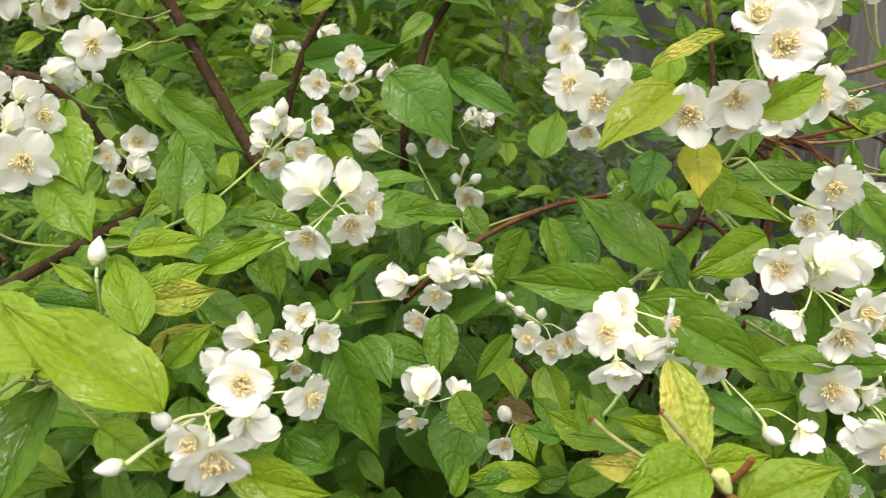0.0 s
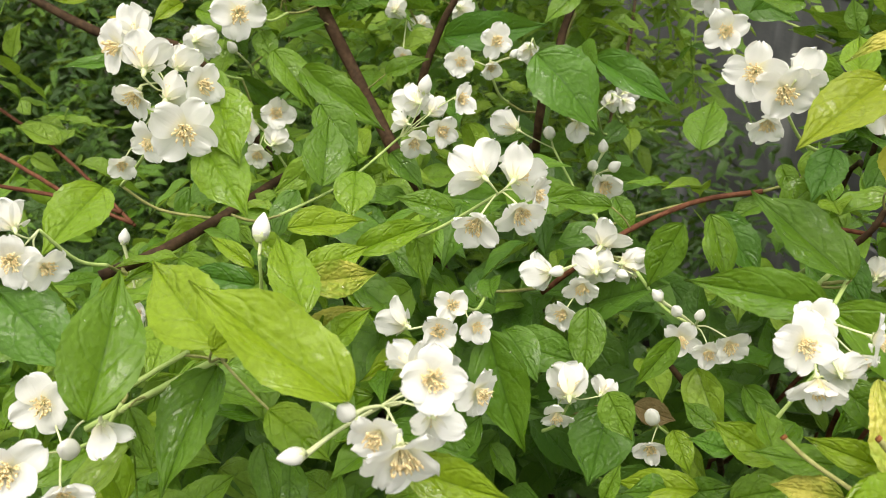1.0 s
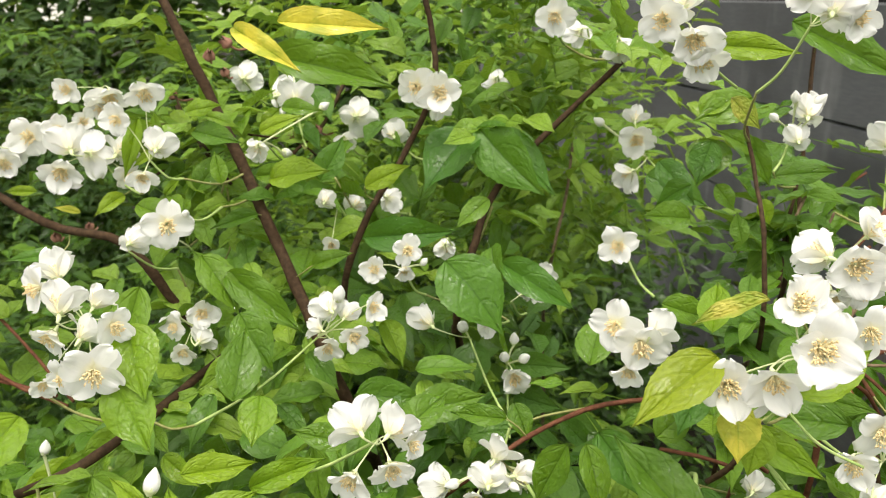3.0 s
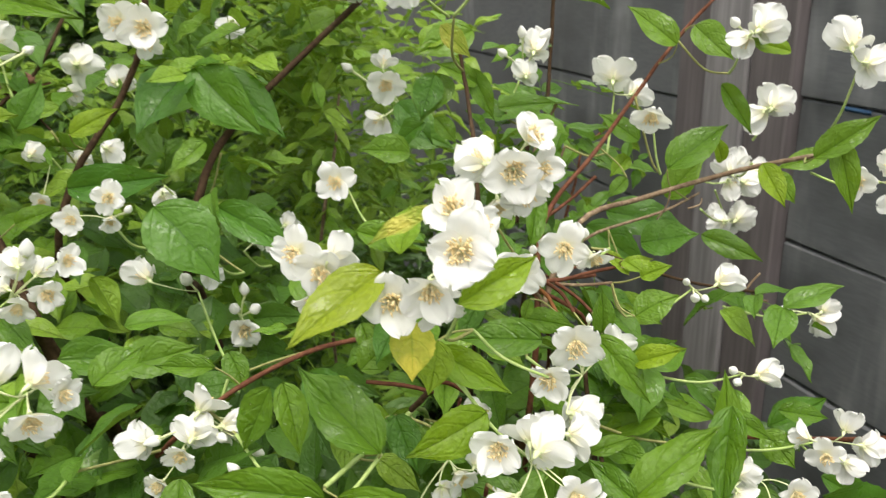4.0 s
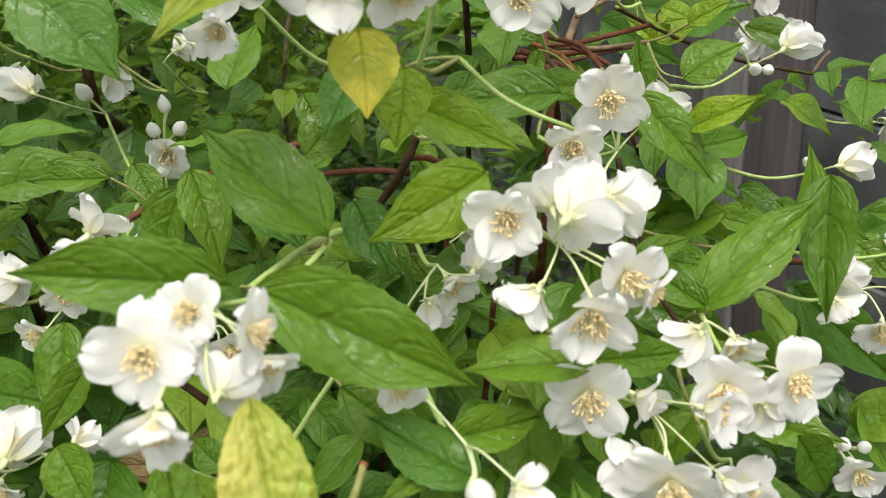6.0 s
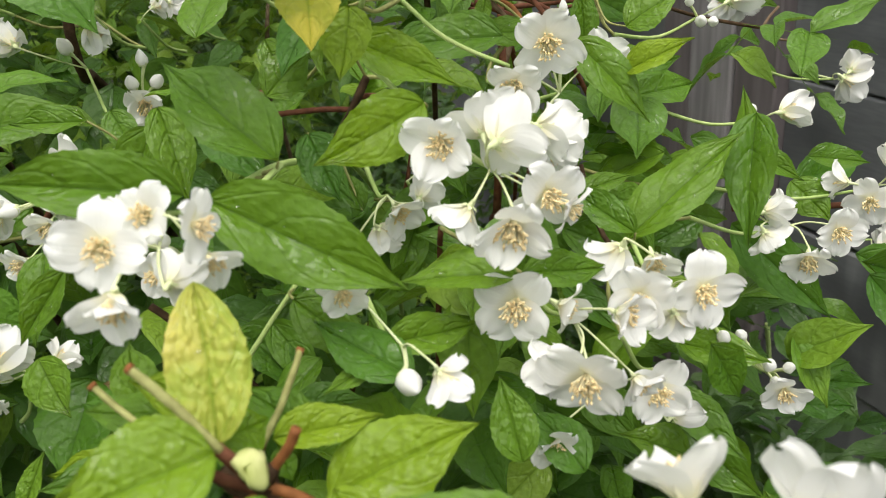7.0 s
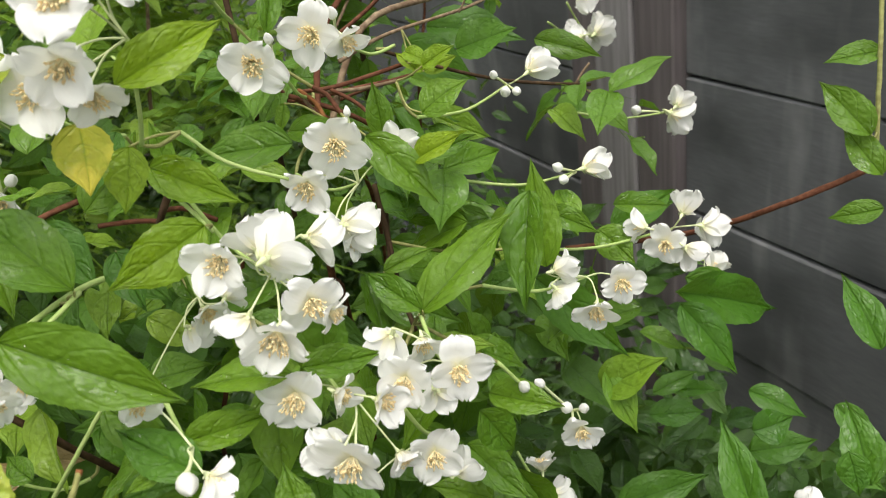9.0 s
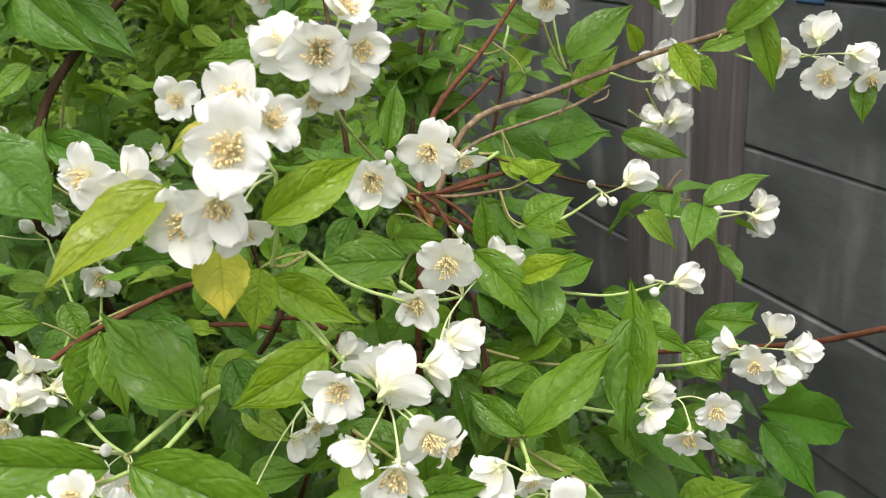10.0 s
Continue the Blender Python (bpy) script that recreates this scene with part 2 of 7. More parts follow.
# ---- shape tools ----
def mesh_of(name, verts, faces, materials, smooth=True, indices=None, uvs=None):
    me = bpy.data.meshes.new(name)
    me.from_pydata([tuple(v) for v in verts], [], faces)
    for m in materials:
        me.materials.append(m)
    if indices is not None:
        me.polygons.foreach_set("material_index", indices)
    me.polygons.foreach_set("use_smooth", [smooth] * len(me.polygons))
    if uvs is not None:
        layer = me.uv_layers.new(name="UVMap")
        order = np.empty(len(me.loops), dtype=np.int32)
        me.loops.foreach_get("vertex_index", order)
        layer.data.foreach_set("uv", np.asarray(uvs, dtype=np.float32)[order].ravel())
    me.update()
    return me


def under(name, me, parent, m=None, label=""):
    ob = new(name, me)
    ob.parent = parent
    if m is not None:
        ob.matrix_basis = m
    return tagged(ob, label)


def grid_faces(rows, cols, start=0):
    return [(start + r * cols + c, start + r * cols + c + 1, start + (r + 1) * cols + c + 1, start + (r + 1) * cols + c)
            for r in range(rows - 1) for c in range(cols - 1)]


def tube(points, radii, sides=8, caps=True):
    """Vertices and faces of a round tube along smoothed points."""
    pts = [Vector(p) for p in points]
    if len(pts) > 2:
        fine, fine_r = [], []
        for i in range(len(pts) - 1):
            p0, p1, p2, p3 = pts[max(i - 1, 0)], pts[i], pts[i + 1], pts[min(i + 2, len(pts) - 1)]
            for k in range(5):
                t = k / 5
                fine.append(0.5 * (2 * p1 + (p2 - p0) * t + (2 * p0 - 5 * p1 + 4 * p2 - p3) * t * t + (3 * p1 - p0 - 3 * p2 + p3) * t ** 3))
                fine_r.append(radii[i] + (radii[i + 1] - radii[i]) * t)
        pts, radii = fine + [pts[-1]], fine_r + [radii[-1]]
    verts, faces = [], []
    side = None
    for i, p in enumerate(pts):
        way = (pts[min(i + 1, len(pts) - 1)] - pts[max(i - 1, 0)]).normalized()
        side = way.orthogonal().normalized() if side is None else (side - way * side.dot(way)).normalized()
        other = way.cross(side)
        for k in range(sides):
            a = 2 * math.pi * k / sides
            verts.append(p + (side * math.cos(a) + other * math.sin(a)) * radii[i])
    for i in range(len(pts) - 1):
        for k in range(sides):
            faces.append((i * sides + k, i * sides + (k + 1) % sides, (i + 1) * sides + (k + 1) % sides, (i + 1) * sides + k))
    if caps:
        faces.append(tuple(reversed(range(sides))))
        faces.append(tuple(range((len(pts) - 1) * sides, len(pts) * sides)))
    return verts, faces


def facing(place, way, spin=0.0, size=1.0):
    """A pose whose z points along way."""
    turn = Vector(way).normalized().to_track_quat("Z", "Y").to_matrix().to_4x4()
    return Matrix.Translation(place) @ turn @ Matrix.Rotation(spin, 4, "Z") @ Matrix.Scale(size, 4)


# ---- ground ----
def ground_sheet():
    n = 60
    xs = np.sign(np.linspace(-1, 1, n)) * np.abs(np.linspace(-1, 1, n)) ** 3 * 60
    verts = [(x, y + 1, noise.noise(Vector((x * 3, y * 3, 0))) * 0.02 if abs(x) < 5 and abs(y) < 5 else 0) for y in xs for x in xs]
    return tagged(new("ground", mesh_of("ground", verts, grid_faces(n, n), [SOIL])), "dark garden soil under the shrub", "ground", kind="structure")


ground_sheet()

# ---- fence ----
along = Vector((math.cos(radians(FENCE_ANGLE)), math.sin(radians(FENCE_ANGLE)), 0))
out_way = Vector((along.y, -along.x, 0))
FENCE = Matrix((( along.x, out_way.x, 0, out_way.x * FENCE_OFF), (along.y, out_way.y, 0, out_way.y * FENCE_OFF), (0, 0, 1, 0), (0, 0, 0, 1)))


def plank(length, height, thick, seed, cuts=14, wear=0.003):
    """A sawn board lying along x from 0, its near face at y = 0 and its body behind, with worn, slightly wavy edges."""
    rng = random.Random(seed)
    phase = rng.random() * 50
    verts, faces = [], []
    for i in range(cuts + 1):
        x = length * i / cuts
        top = height + noise.noise(Vector((x * 3, phase, 0))) * wear
        low = noise.noise(Vector((x * 3, phase, 9))) * wear
        bow = noise.noise(Vector((x * 1.5, phase, 4))) * wear
        b = 0.004
        for y, z in ((bow + b, low), (bow, low + b), (bow, top - b), (bow + b, top), (bow + thick, top), (bow + thick, low)):
            verts.append((x, y, z))
    for i in range(cuts):
        for k in range(6):
            faces.append((i * 6 + k, (i + 1) * 6 + k, (i + 1) * 6 + (k + 1) % 6, i * 6 + (k + 1) % 6))
    faces.append(tuple(range(6)))
    faces.append(tuple(reversed(range(cuts * 6, cuts * 6 + 6))))
    return verts, faces


fence = tagged(new("fence"), "weathered dark grey wooden board fence behind the shrub", "fence")
fence.matrix_world = FENCE
for start, length, shift in ((-3.0, 4.25, 0.0), (1.60, 4.6, -0.05)):
    for row in range(6):
        v, f = plank(length, 0.284, 0.022, row * 7 + int(length * 10))
        under("board", mesh_of("board", v, f, [BOARD], smooth=False), fence,
              Matrix.Translation((start, 0.003 * math.sin(row * 2.3), 0.085 + shift - 0.29 + row * 0.29)))
# near-black sheet added behind the boards so that the gaps between them read dark
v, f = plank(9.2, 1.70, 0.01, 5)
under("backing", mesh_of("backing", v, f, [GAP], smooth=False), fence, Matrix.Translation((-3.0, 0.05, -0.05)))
for start, width, proud, seed, wood in ((1.253, 0.117, -0.030, 3, POST_BROWN), (1.373, 0.130, -0.037, 8, POST_WOOD), (1.507, 0.100, -0.028, 11, POST_BROWN)):
    v, f = plank(1.75, width, 0.06, seed, wear=0.002)
    turn = Matrix(((0, 0, 1, start), (0, 1, 0, proud), (1, 0, 0, 0), (0, 0, 0, 1)))
    under("post", mesh_of("post", [Vector(p) for p in v], [tuple(reversed(q)) for q in f], [wood], smooth=False), fence, turn)
v, f = plank(0.06, 0.009, 0.004, 4, cuts=4, wear=0.001)
strip = tagged(new("blue_tape", mesh_of("blue_tape", v, f, [BLUE], smooth=False)), "short strip of dull blue tape on the fence board", "tape")
strip.matrix_world = FENCE @ Matrix.Translation((1.07, -0.018, 1.236))

# ---- the shrub ----
shrub = tagged(new("mock_orange_shrub"), "tall mock orange shrub with wet green leaves and brown branches", "shrub")
shrub.location = (0.1, 0.72, 0)
bpy.context.view_layer.update()
HOME = shrub.matrix_world.inverted()


NODES = []  # places along the branches where shoots may start


def branch(r0, r1, bark, *points):
    """A branch from its free end to its foot, knobbly, with swollen nodes."""
    n = len(points)
    radii = [r0 + (r1 - r0) * 0 + (max(r0, r1) - r0) * i / (n - 1) if points[-1][2] > 0.01 else r0 * (0.8 + 0.5 * i / (n - 1)) for i in range(n)]
    base = Vector(points[-1])
    for a, b in zip(points, points[1:]):
        NODES.extend(Vector(a).lerp(Vector(b), k / 6) for k in range(6) if b[2] > 0.9)
    pts = [Vector(p) - base for p in points]
    v, f = tube(pts, radii, 10)
    for p in v:
        k = noise.noise((Vector(p) + base) * 130)
        p += Vector((k, noise.noise((Vector(p) + base) * 110 + Vector((7, 0, 0))), 0)) * r0 * 0.4
    return under("branch", mesh_of("branch", v, f, [BARK[bark]]), shrub, HOME @ Matrix.Translation(base))


# leaf blades: foot at the origin, tip at y = 1, upper side +z; width given when it is placed
def blade(variant, rows=37, cols=13):
    rng = random.Random(variant * 13 + 1)
    droop, fold, twist, wave = rng.uniform(0.04, 0.28), rng.uniform(0.2, 0.5), rng.uniform(-0.25, 0.25), rng.uniform(0.015, 0.045)
    bend, arch = rng.uniform(-0.05, 0.05), rng.uniform(0.1, 0.5)
    verts, uvs = [], []
    for r in range(rows):
        v = r / (rows - 1)
        half = 0.5 * math.sin(math.pi * min(1, v ** 0.72)) ** 0.85 * (1 - 0.30 * v ** 6) if v < 1 else 0.0
        if variant == 7:  # an old, oval leaf with a blunt tip
            half = 0.47 * math.sin(math.pi * min(1, v ** 0.85)) ** 0.62
        else:
            half *= 1 - 0.30 * max(0, min(1, (v - 0.62) / 0.25)) ** 2
        half = max(half, 0.006)
        tooth = 1 + (0.032 if r % 4 == 1 else -0.01) * (0.12 < v < 0.95) * (rows > 20)
        for c in range(cols):
            u = c / (cols - 1) * 2 - 1
            x = u * half * (tooth if abs(u) == 1 else 1)
            line = abs(u)
            vein = max(0, 1 - line / 0.16)
            z = (-droop * v * v + fold * abs(x) * (1 - 0.4 * v) - arch * x * x + twist * x * v + wave * math.sin(v * 11 + variant) * abs(u) ** 2
                 - vein * 0.012 + 0.010 * math.sin(v * 21 - abs(u) * 5 + variant) * abs(u) * (1 - v))
            verts.append((x + bend * math.sin(math.pi * v), v, z))
            uvs.append((u * 0.25 + 0.5, v))
    return verts, uvs, grid_faces(rows, cols)


BLADES = {(tone, k): mesh_of("leaf", *(lambda b: (b[0], b[2], [LEAF[tone]]))(blade(k)), uvs=blade(k)[1])
          for tone in LEAF for k in range(8)}
leaf_count = 0
FEET = []  # feet of the outer leaves
STEMS = []  # feet of the flower clusters and the way their stalks run
DROPS = []  # rain drops on the blades: place, up, radius
OPEN = []  # places that inner leaves leave free in front


def leaf(foot, tip, up, width, tone, variant=None):
    global leaf_count
    foot, tip = Vector(foot), Vector(tip)
    y = (tip - foot).normalized()
    z = (Vector(up) - y * y.dot(Vector(up))).normalized()
    x = y.cross(z)
    size = (tip - foot).length
    leaf_count += 1
    mesh = BLADES[tone, leaf_count % 7 if variant is None else variant]
    FEET.append((tuple(foot), tuple(-y)))
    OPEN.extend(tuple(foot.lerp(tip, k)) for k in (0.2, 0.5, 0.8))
    m = Matrix(((x.x * size * width, y.x * size, z.x * size * 0.8, foot.x), (x.y * size * width, y.y * size, z.y * size * 0.8, foot.y),
                (x.z * size * width, y.z * size, z.z * size * 0.8, foot.z), (0, 0, 0, 1)))
    if size > 0.03 and tone in "gdy":
        g = random.Random(leaf_count)
        for k in range(int(size * 80)):
            p = mesh.vertices[13 * g.randrange(3, 34) + g.randrange(1, 12)].co
            DROPS.append((m @ p, z, g.uniform(0.0003, 0.0007) * (1.5 if k == 0 else 1)))
    return under("leaf", mesh, shrub, HOME @ m)


# flowers: centre at the origin, opening along +z, petal length 1
def petal(variant, cup):
    """Broad blade, narrow at its foot, with a crinkled, slightly notched rim; cup: 0.2 open, 1 a bell."""
    rng = random.Random(variant * 31 + int(cup * 100))
    rows, cols = 15, 13
    tilt, notch, phase = rng.uniform(-0.10, 0.10), rng.uniform(-0.02, 0.13), rng.random() * 9
    point, wide, curl = rng.uniform(0.0, 0.05), rng.uniform(0.45, 0.55), rng.uniform(-26, 16)
    rise, end = {0.2: (36, -6), 0.45: (52, 8), 0.8: (66, 24), 1.0: (76, 34)}[cup]
    verts, uvs = [], []
    out, up, last = 0.05, 0.0, 0.0
    for r in range(rows):
        v = (1 - (1 - r / (rows - 1)) ** 1.5) * 0.99
        slope = radians(rise + (end - rise) * v ** 0.8 + curl * max(0, v - 0.6) * 2.5)
        out, up, last = out + math.cos(slope) * (v - last), up + math.sin(slope) * (v - last), v
        half = wide * (0.34 + 0.66 * math.sin(math.pi / 2 * v / 0.56) ** 0.9 if v < 0.56 else (1 - ((v - 0.56) / 0.445) ** 2.3) ** 0.5)
        for c in range(cols):
            u = c / (cols - 1) * 2 - 1
            back = v ** 4 * (notch * math.exp(-(u * 2.4) ** 2) - point * (1 - abs(u)) ** 2)
            back += v ** 5 * (0.026 * math.sin(u * 7 + phase) + 0.018 * math.sin(u * 17 + phase * 2))
            lift = 0.16 * u * u * half * (1.2 - v) + tilt * u * v - 0.05 * math.exp(-(u * 4) ** 2) * v
            lift += 0.055 * math.sin(u * 4.2 + phase) * v ** 1.5 + 0.03 * math.sin(v * 8 + phase + u) * v + 0.048 * math.sin(u * 9 + phase * 3) * v ** 3
            wave = 1 + 0.05 * math.sin(v * 13 + phase * 4 + (u > 0)) * v
            verts.append((u * half * wave * (1 - 0.18 * cup * v), out - back * math.cos(slope) - lift * math.sin(slope), up - back * math.sin(slope) + lift * math.cos(slope)))
            uvs.append((u * 0.5 + 0.5, v))
    return verts, grid_faces(rows, cols), uvs


PETALS = {(k, cup): mesh_of("petal", *petal(k, cup)[:2], [PETAL], uvs=petal(k, cup)[2]) for k in range(8) for cup in (0.2, 0.45, 0.8, 1.0)}


def stamen_mesh(seed):
    rng = random.Random(seed)
    verts, faces, index = [], [], []

    def add(v, f, k):
        start = len(verts)
        verts.extend(v)
        faces.extend(tuple(i + start for i in q) for q in f)
        index.extend([k] * len(f))

    for i in range(58):
        a, lean = rng.random() * 6.283, 0.66 * math.sqrt(rng.random())
        length = rng.uniform(0.36, 0.62)
        tip = Vector((math.cos(a) * math.sin(lean), math.sin(a) * math.sin(lean), math.cos(lean))) * length
        foot = Vector((math.cos(a) * 0.06, math.sin(a) * 0.06, 0.02))
        add(*tube([foot, tip], [0.015, 0.012], 4, caps=False), 0)
        w = (tip.normalized() + Vector((rng.uniform(-0.5, 0.5), rng.uniform(-0.5, 0.5), 0))).normalized()
        s, o = w.orthogonal().normalized() * 0.034, None
        o = w.cross(s)
        e = w * 0.085
        ring = [tip + s, tip + o, tip - s, tip - o]
        add([tip + e, *ring, tip - e], [(0, 1, 2), (0, 2, 3), (0, 3, 4), (0, 4, 1), (5, 2, 1), (5, 3, 2), (5, 4, 3), (5, 1, 4)], 1)
    return mesh_of("stamen_tuft", verts, faces, [FILAMENT, ANTHER], indices=index)


STAMENS = [stamen_mesh(k) for k in range(4)]
flower_count = 0


def cluster(words, node_at, foot):
    global stalk_node, flower_count
    ob = tagged(new("flower_cluster"), words, "flowers", group="flower clusters on the shrub")
    ob.location = foot
    bpy.context.view_layer.update()
    node_at, foot = Vector(node_at), Vector(foot)
    stalk_node = node_at - foot
    STEMS.append((tuple(foot), tuple(-stalk_node.normalized())))
    middle = stalk_node * 0.5 + Vector((0, 0, -0.006))
    v, f = tube([(0, 0, 0), middle, stalk_node], [0.0011, 0.0009, 0.0008], 7)
    under("stalk", mesh_of("stalk", v, f, [STALK]), ob)
    return ob


def flower(c, place, way, size):
    """Calyx and its own thin stalk back to the cluster's node; four petals and the stamens hang on it."""
    global flower_count
    flower_count += 1
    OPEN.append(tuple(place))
    rng = random.Random(flower_count)
    place, way = Vector(place) - c.location, Vector(way).normalized()
    m = facing(place, way, rng.random() * 6.28)
    back = m.inverted() @ stalk_node
    neck = min(0.006, back.length * 0.3)
    path = [(0, 0, -size * 0.02), (0, 0, -size * 0.18), (0, 0, -size * 0.34), back * 0.5 + Vector((0, 0, -neck)), back]
    v, f = tube(path, [size * 0.085, size * 0.075, size * 0.035, 0.0004, 0.0005], 8)
    index = [0] * len(f)
    for k in range(4):
        a = k * math.pi / 2 + math.pi / 4
        d, s = Vector((math.cos(a), math.sin(a), 0)), Vector((-math.sin(a), math.cos(a), 0))
        n = len(v)
        v.extend([d * size * 0.08 + s * size * 0.08 + Vector((0, 0, -size * 0.06)), d * size * 0.08 - s * size * 0.08 + Vector((0, 0, -size * 0.06)),
                  d * size * 0.24 + Vector((0, 0, size * 0.02)), d * size * 0.17 + Vector((0, 0, -size * 0.07))])
        f.extend([(n, n + 3, n + 2), (n + 3, n + 1, n + 2), (n, n + 1, n + 3)])
    ob = under("flower", mesh_of("flower", v, f, [CALYX]), c, m)
    cup = rng.choice((0.8, 1.0) if way.y > 0.1 else (0.2, 0.45, 0.45, 0.8) if way.z > -0.25 else (0.45, 0.8, 0.8))
    for k in range(4):
        turn = Matrix.Rotation(k * math.pi / 2 + rng.uniform(-0.08, 0.08), 4, "Z") @ Matrix.Rotation(rng.uniform(-0.28, 0.28), 4, "X") @ Matrix.Rotation(rng.uniform(-0.12, 0.12), 4, "Y") @ Matrix.Translation((0, 0, size * 0.01 * (k % 2)))
        under("petal", PETALS[rng.randrange(8), cup], ob, turn @ Matrix.Scale(size * rng.uniform(0.92, 1.08) * (1 + 0.25 * max(0, cup - 0.6)), 4))
    under("stamen_tuft", STAMENS[flower_count % 4], ob, Matrix.Scale(size, 4), "cream filaments with yellow anthers")
    return ob


def bud_mesh():
    verts, faces = [], []
    rows, sides = 9, 12
    for r in range(rows):
        t = r / (rows - 1)
        rad = 0.84 * math.sin(math.pi * (0.08 + 0.90 * t ** 0.85)) ** 0.85 * (1 - 0.22 * t)
        for k in range(sides):
            a = 2 * math.pi * k / sides
            ridge = 1 + 0.05 * math.cos(a * 4 + t * 2)
            verts.append((math.cos(a) * rad * ridge, math.sin(a) * rad * ridge, -1.0 + 2.3 * t))
    for r in range(rows - 1):
        for k in range(sides):
            faces.append((r * sides + k, r * sides + (k + 1) % sides, (r + 1) * sides + (k + 1) % sides, (r + 1) * sides + k))
    index = [0] * len(faces)
    faces.append(tuple(range((rows - 1) * sides, rows * sides)))
    index.append(0)
    uvs = [(0.5, 0.6)] * len(verts)
    return mesh_of("bud", verts, faces, [PETAL], indices=index, uvs=uvs)


BUD = bud_mesh()


def bud(c, place, size):
    place = Vector(place) - c.location
    rng = random.Random(int(place.x * 1e5))
    way = (place - stalk_node).normalized() + Vector((rng.uniform(-0.3, 0.3), rng.uniform(-0.3, 0.3), rng.uniform(0.0, 0.5)))
    m = facing(place, way)
    ob = under("bud", BUD, c, m @ Matrix.Scale(size, 4))
    back = (m @ Matrix.Scale(size, 4)).inverted() @ stalk_node
    v, f = tube([(0, 0, -0.35), (0, 0, -0.75), (0, 0, -1.1), back * 0.5, back], [0.74, 0.62, 0.26, 0.0007 / size, 0.0008 / size], 8)
    under("calyx", mesh_of("calyx", v, f, [CALYX]), ob, None, "pale green calyx and stalk")
    return ob


# -- branches --
# branches: radii at the free end and the foot, bark, then the way of the branch
branch(0.0048, 0.0046, "b", (-0.305, 0.72, 1.57), (-0.267, 0.693, 1.512), (-0.222, 0.669, 1.428), (-0.164, 0.624, 1.327), (-0.122, 0.58, 1.265), (-0.099, 0.584, 1.189), (-0.099, 0.684, 1.029), (0, 0.94, 0))
branch(0.0038, 0.003, "b", (-0.475, 0.645, 1.415), (-0.355, 0.604, 1.365), (-0.281, 0.59, 1.353), (-0.247, 0.597, 1.298), (-0.22, 0.633, 1.216), (-0.22, 0.733, 1.056), (-0.07, 1, 0))
branch(0.0032, 0.003, "b", (0.106, 0.771, 1.471), (0.01, 0.693, 1.387), (-0.013, 0.635, 1.344), (-0.028, 0.627, 1.276), (-0.028, 0.727, 1.116), (0.03, 0.97, 0))
branch(0.0027, 0.003, "b", (-0.057, 0.695, 1.533), (-0.046, 0.674, 1.469), (-0.071, 0.674, 1.411), (-0.102, 0.632, 1.355), (-0.122, 0.635, 1.278), (-0.122, 0.735, 1.118), (0.01, 0.97, 0))
branch(0.0016, 0.0016, "b", (0.177, 0.62, 1.448), (0.181, 0.587, 1.41), (0.183, 0.552, 1.368), (0.184, 0.55, 1.289), (0.184, 0.65, 1.129), (0.14, 0.92, 0))
branch(0.0024, 0.0022, "b", (0.287, 0.851, 1.482), (0.278, 0.821, 1.394), (0.265, 0.774, 1.318), (0.258, 0.778, 1.236), (0.258, 0.878, 1.076), (0.18, 1.07, 0))
branch(0.0018, 0.0021, "r", (0.387, 0.703, 1.469), (0.346, 0.682, 1.433), (0.281, 0.631, 1.368), (0.231, 0.577, 1.328), (0.217, 0.514, 1.273), (0.209, 0.506, 1.201), (0.209, 0.606, 1.041), (0.18, 0.84, 0))
branch(0.0017, 0.0021, "p", (0.433, 0.6, 1.364), (0.385, 0.619, 1.35), (0.313, 0.617, 1.332), (0.254, 0.575, 1.326), (0.22, 0.533, 1.269))
branch(0.0009, 0.0013, "p", (0.363, 0.639, 1.328), (0.327, 0.616, 1.321), (0.268, 0.575, 1.32), (0.237, 0.541, 1.316))
branch(0.0011, 0.0011, "b", (0.259, 0.552, 1.317), (0.305, 0.573, 1.292), (0.346, 0.585, 1.275), (0.4, 0.599, 1.26))
branch(0.0005, 0.0007, "p", (0.3243, 0.5928, 1.3436), (0.3223, 0.5932, 1.3322), (0.3163, 0.5946, 1.3220))
branch(0.0005, 0.0007, "p", (0.3531, 0.6076, 1.3329), (0.3509, 0.6058, 1.3284), (0.3422, 0.6054, 1.3260))
branch(0.001, 0.0012, "r", (0.2832, 0.6031, 1.2868), (0.2587, 0.6037, 1.2839), (0.2333, 0.5934, 1.2810))
branch(0.0009, 0.0006, "p", (0.39, 0.6, 1.262), (0.396, 0.603, 1.268), (0.402, 0.605, 1.273))
branch(0.0008, 0.0006, "p", (0.393, 0.6, 1.261), (0.4, 0.597, 1.255), (0.406, 0.596, 1.254))
branch(0.0017, 0.0016, "r", (0.114, 0.521, 1.274), (0.076, 0.514, 1.27), (0.038, 0.493, 1.261), (0.011, 0.473, 1.25), (-0.019, 0.478, 1.221))
branch(0.0014, 0.0014, "r", (-0.499, 0.656, 1.301), (-0.437, 0.632, 1.273), (-0.383, 0.605, 1.243), (-0.34, 0.58, 1.219))
branch(0.0016, 0.0016, "r", (-0.429, 0.562, 1.282), (-0.386, 0.543, 1.27), (-0.356, 0.541, 1.252), (-0.319, 0.542, 1.236))
branch(0.0016, 0.0016, "r", (-0.414, 0.537, 1.265), (-0.369, 0.541, 1.256), (-0.327, 0.543, 1.244))
branch(0.003, 0.0032, "b", (-0.253, 0.391, 1.265), (-0.225, 0.409, 1.273), (-0.21, 0.466, 1.274), (-0.205, 0.55, 1.269), (-0.198, 0.635, 1.263))
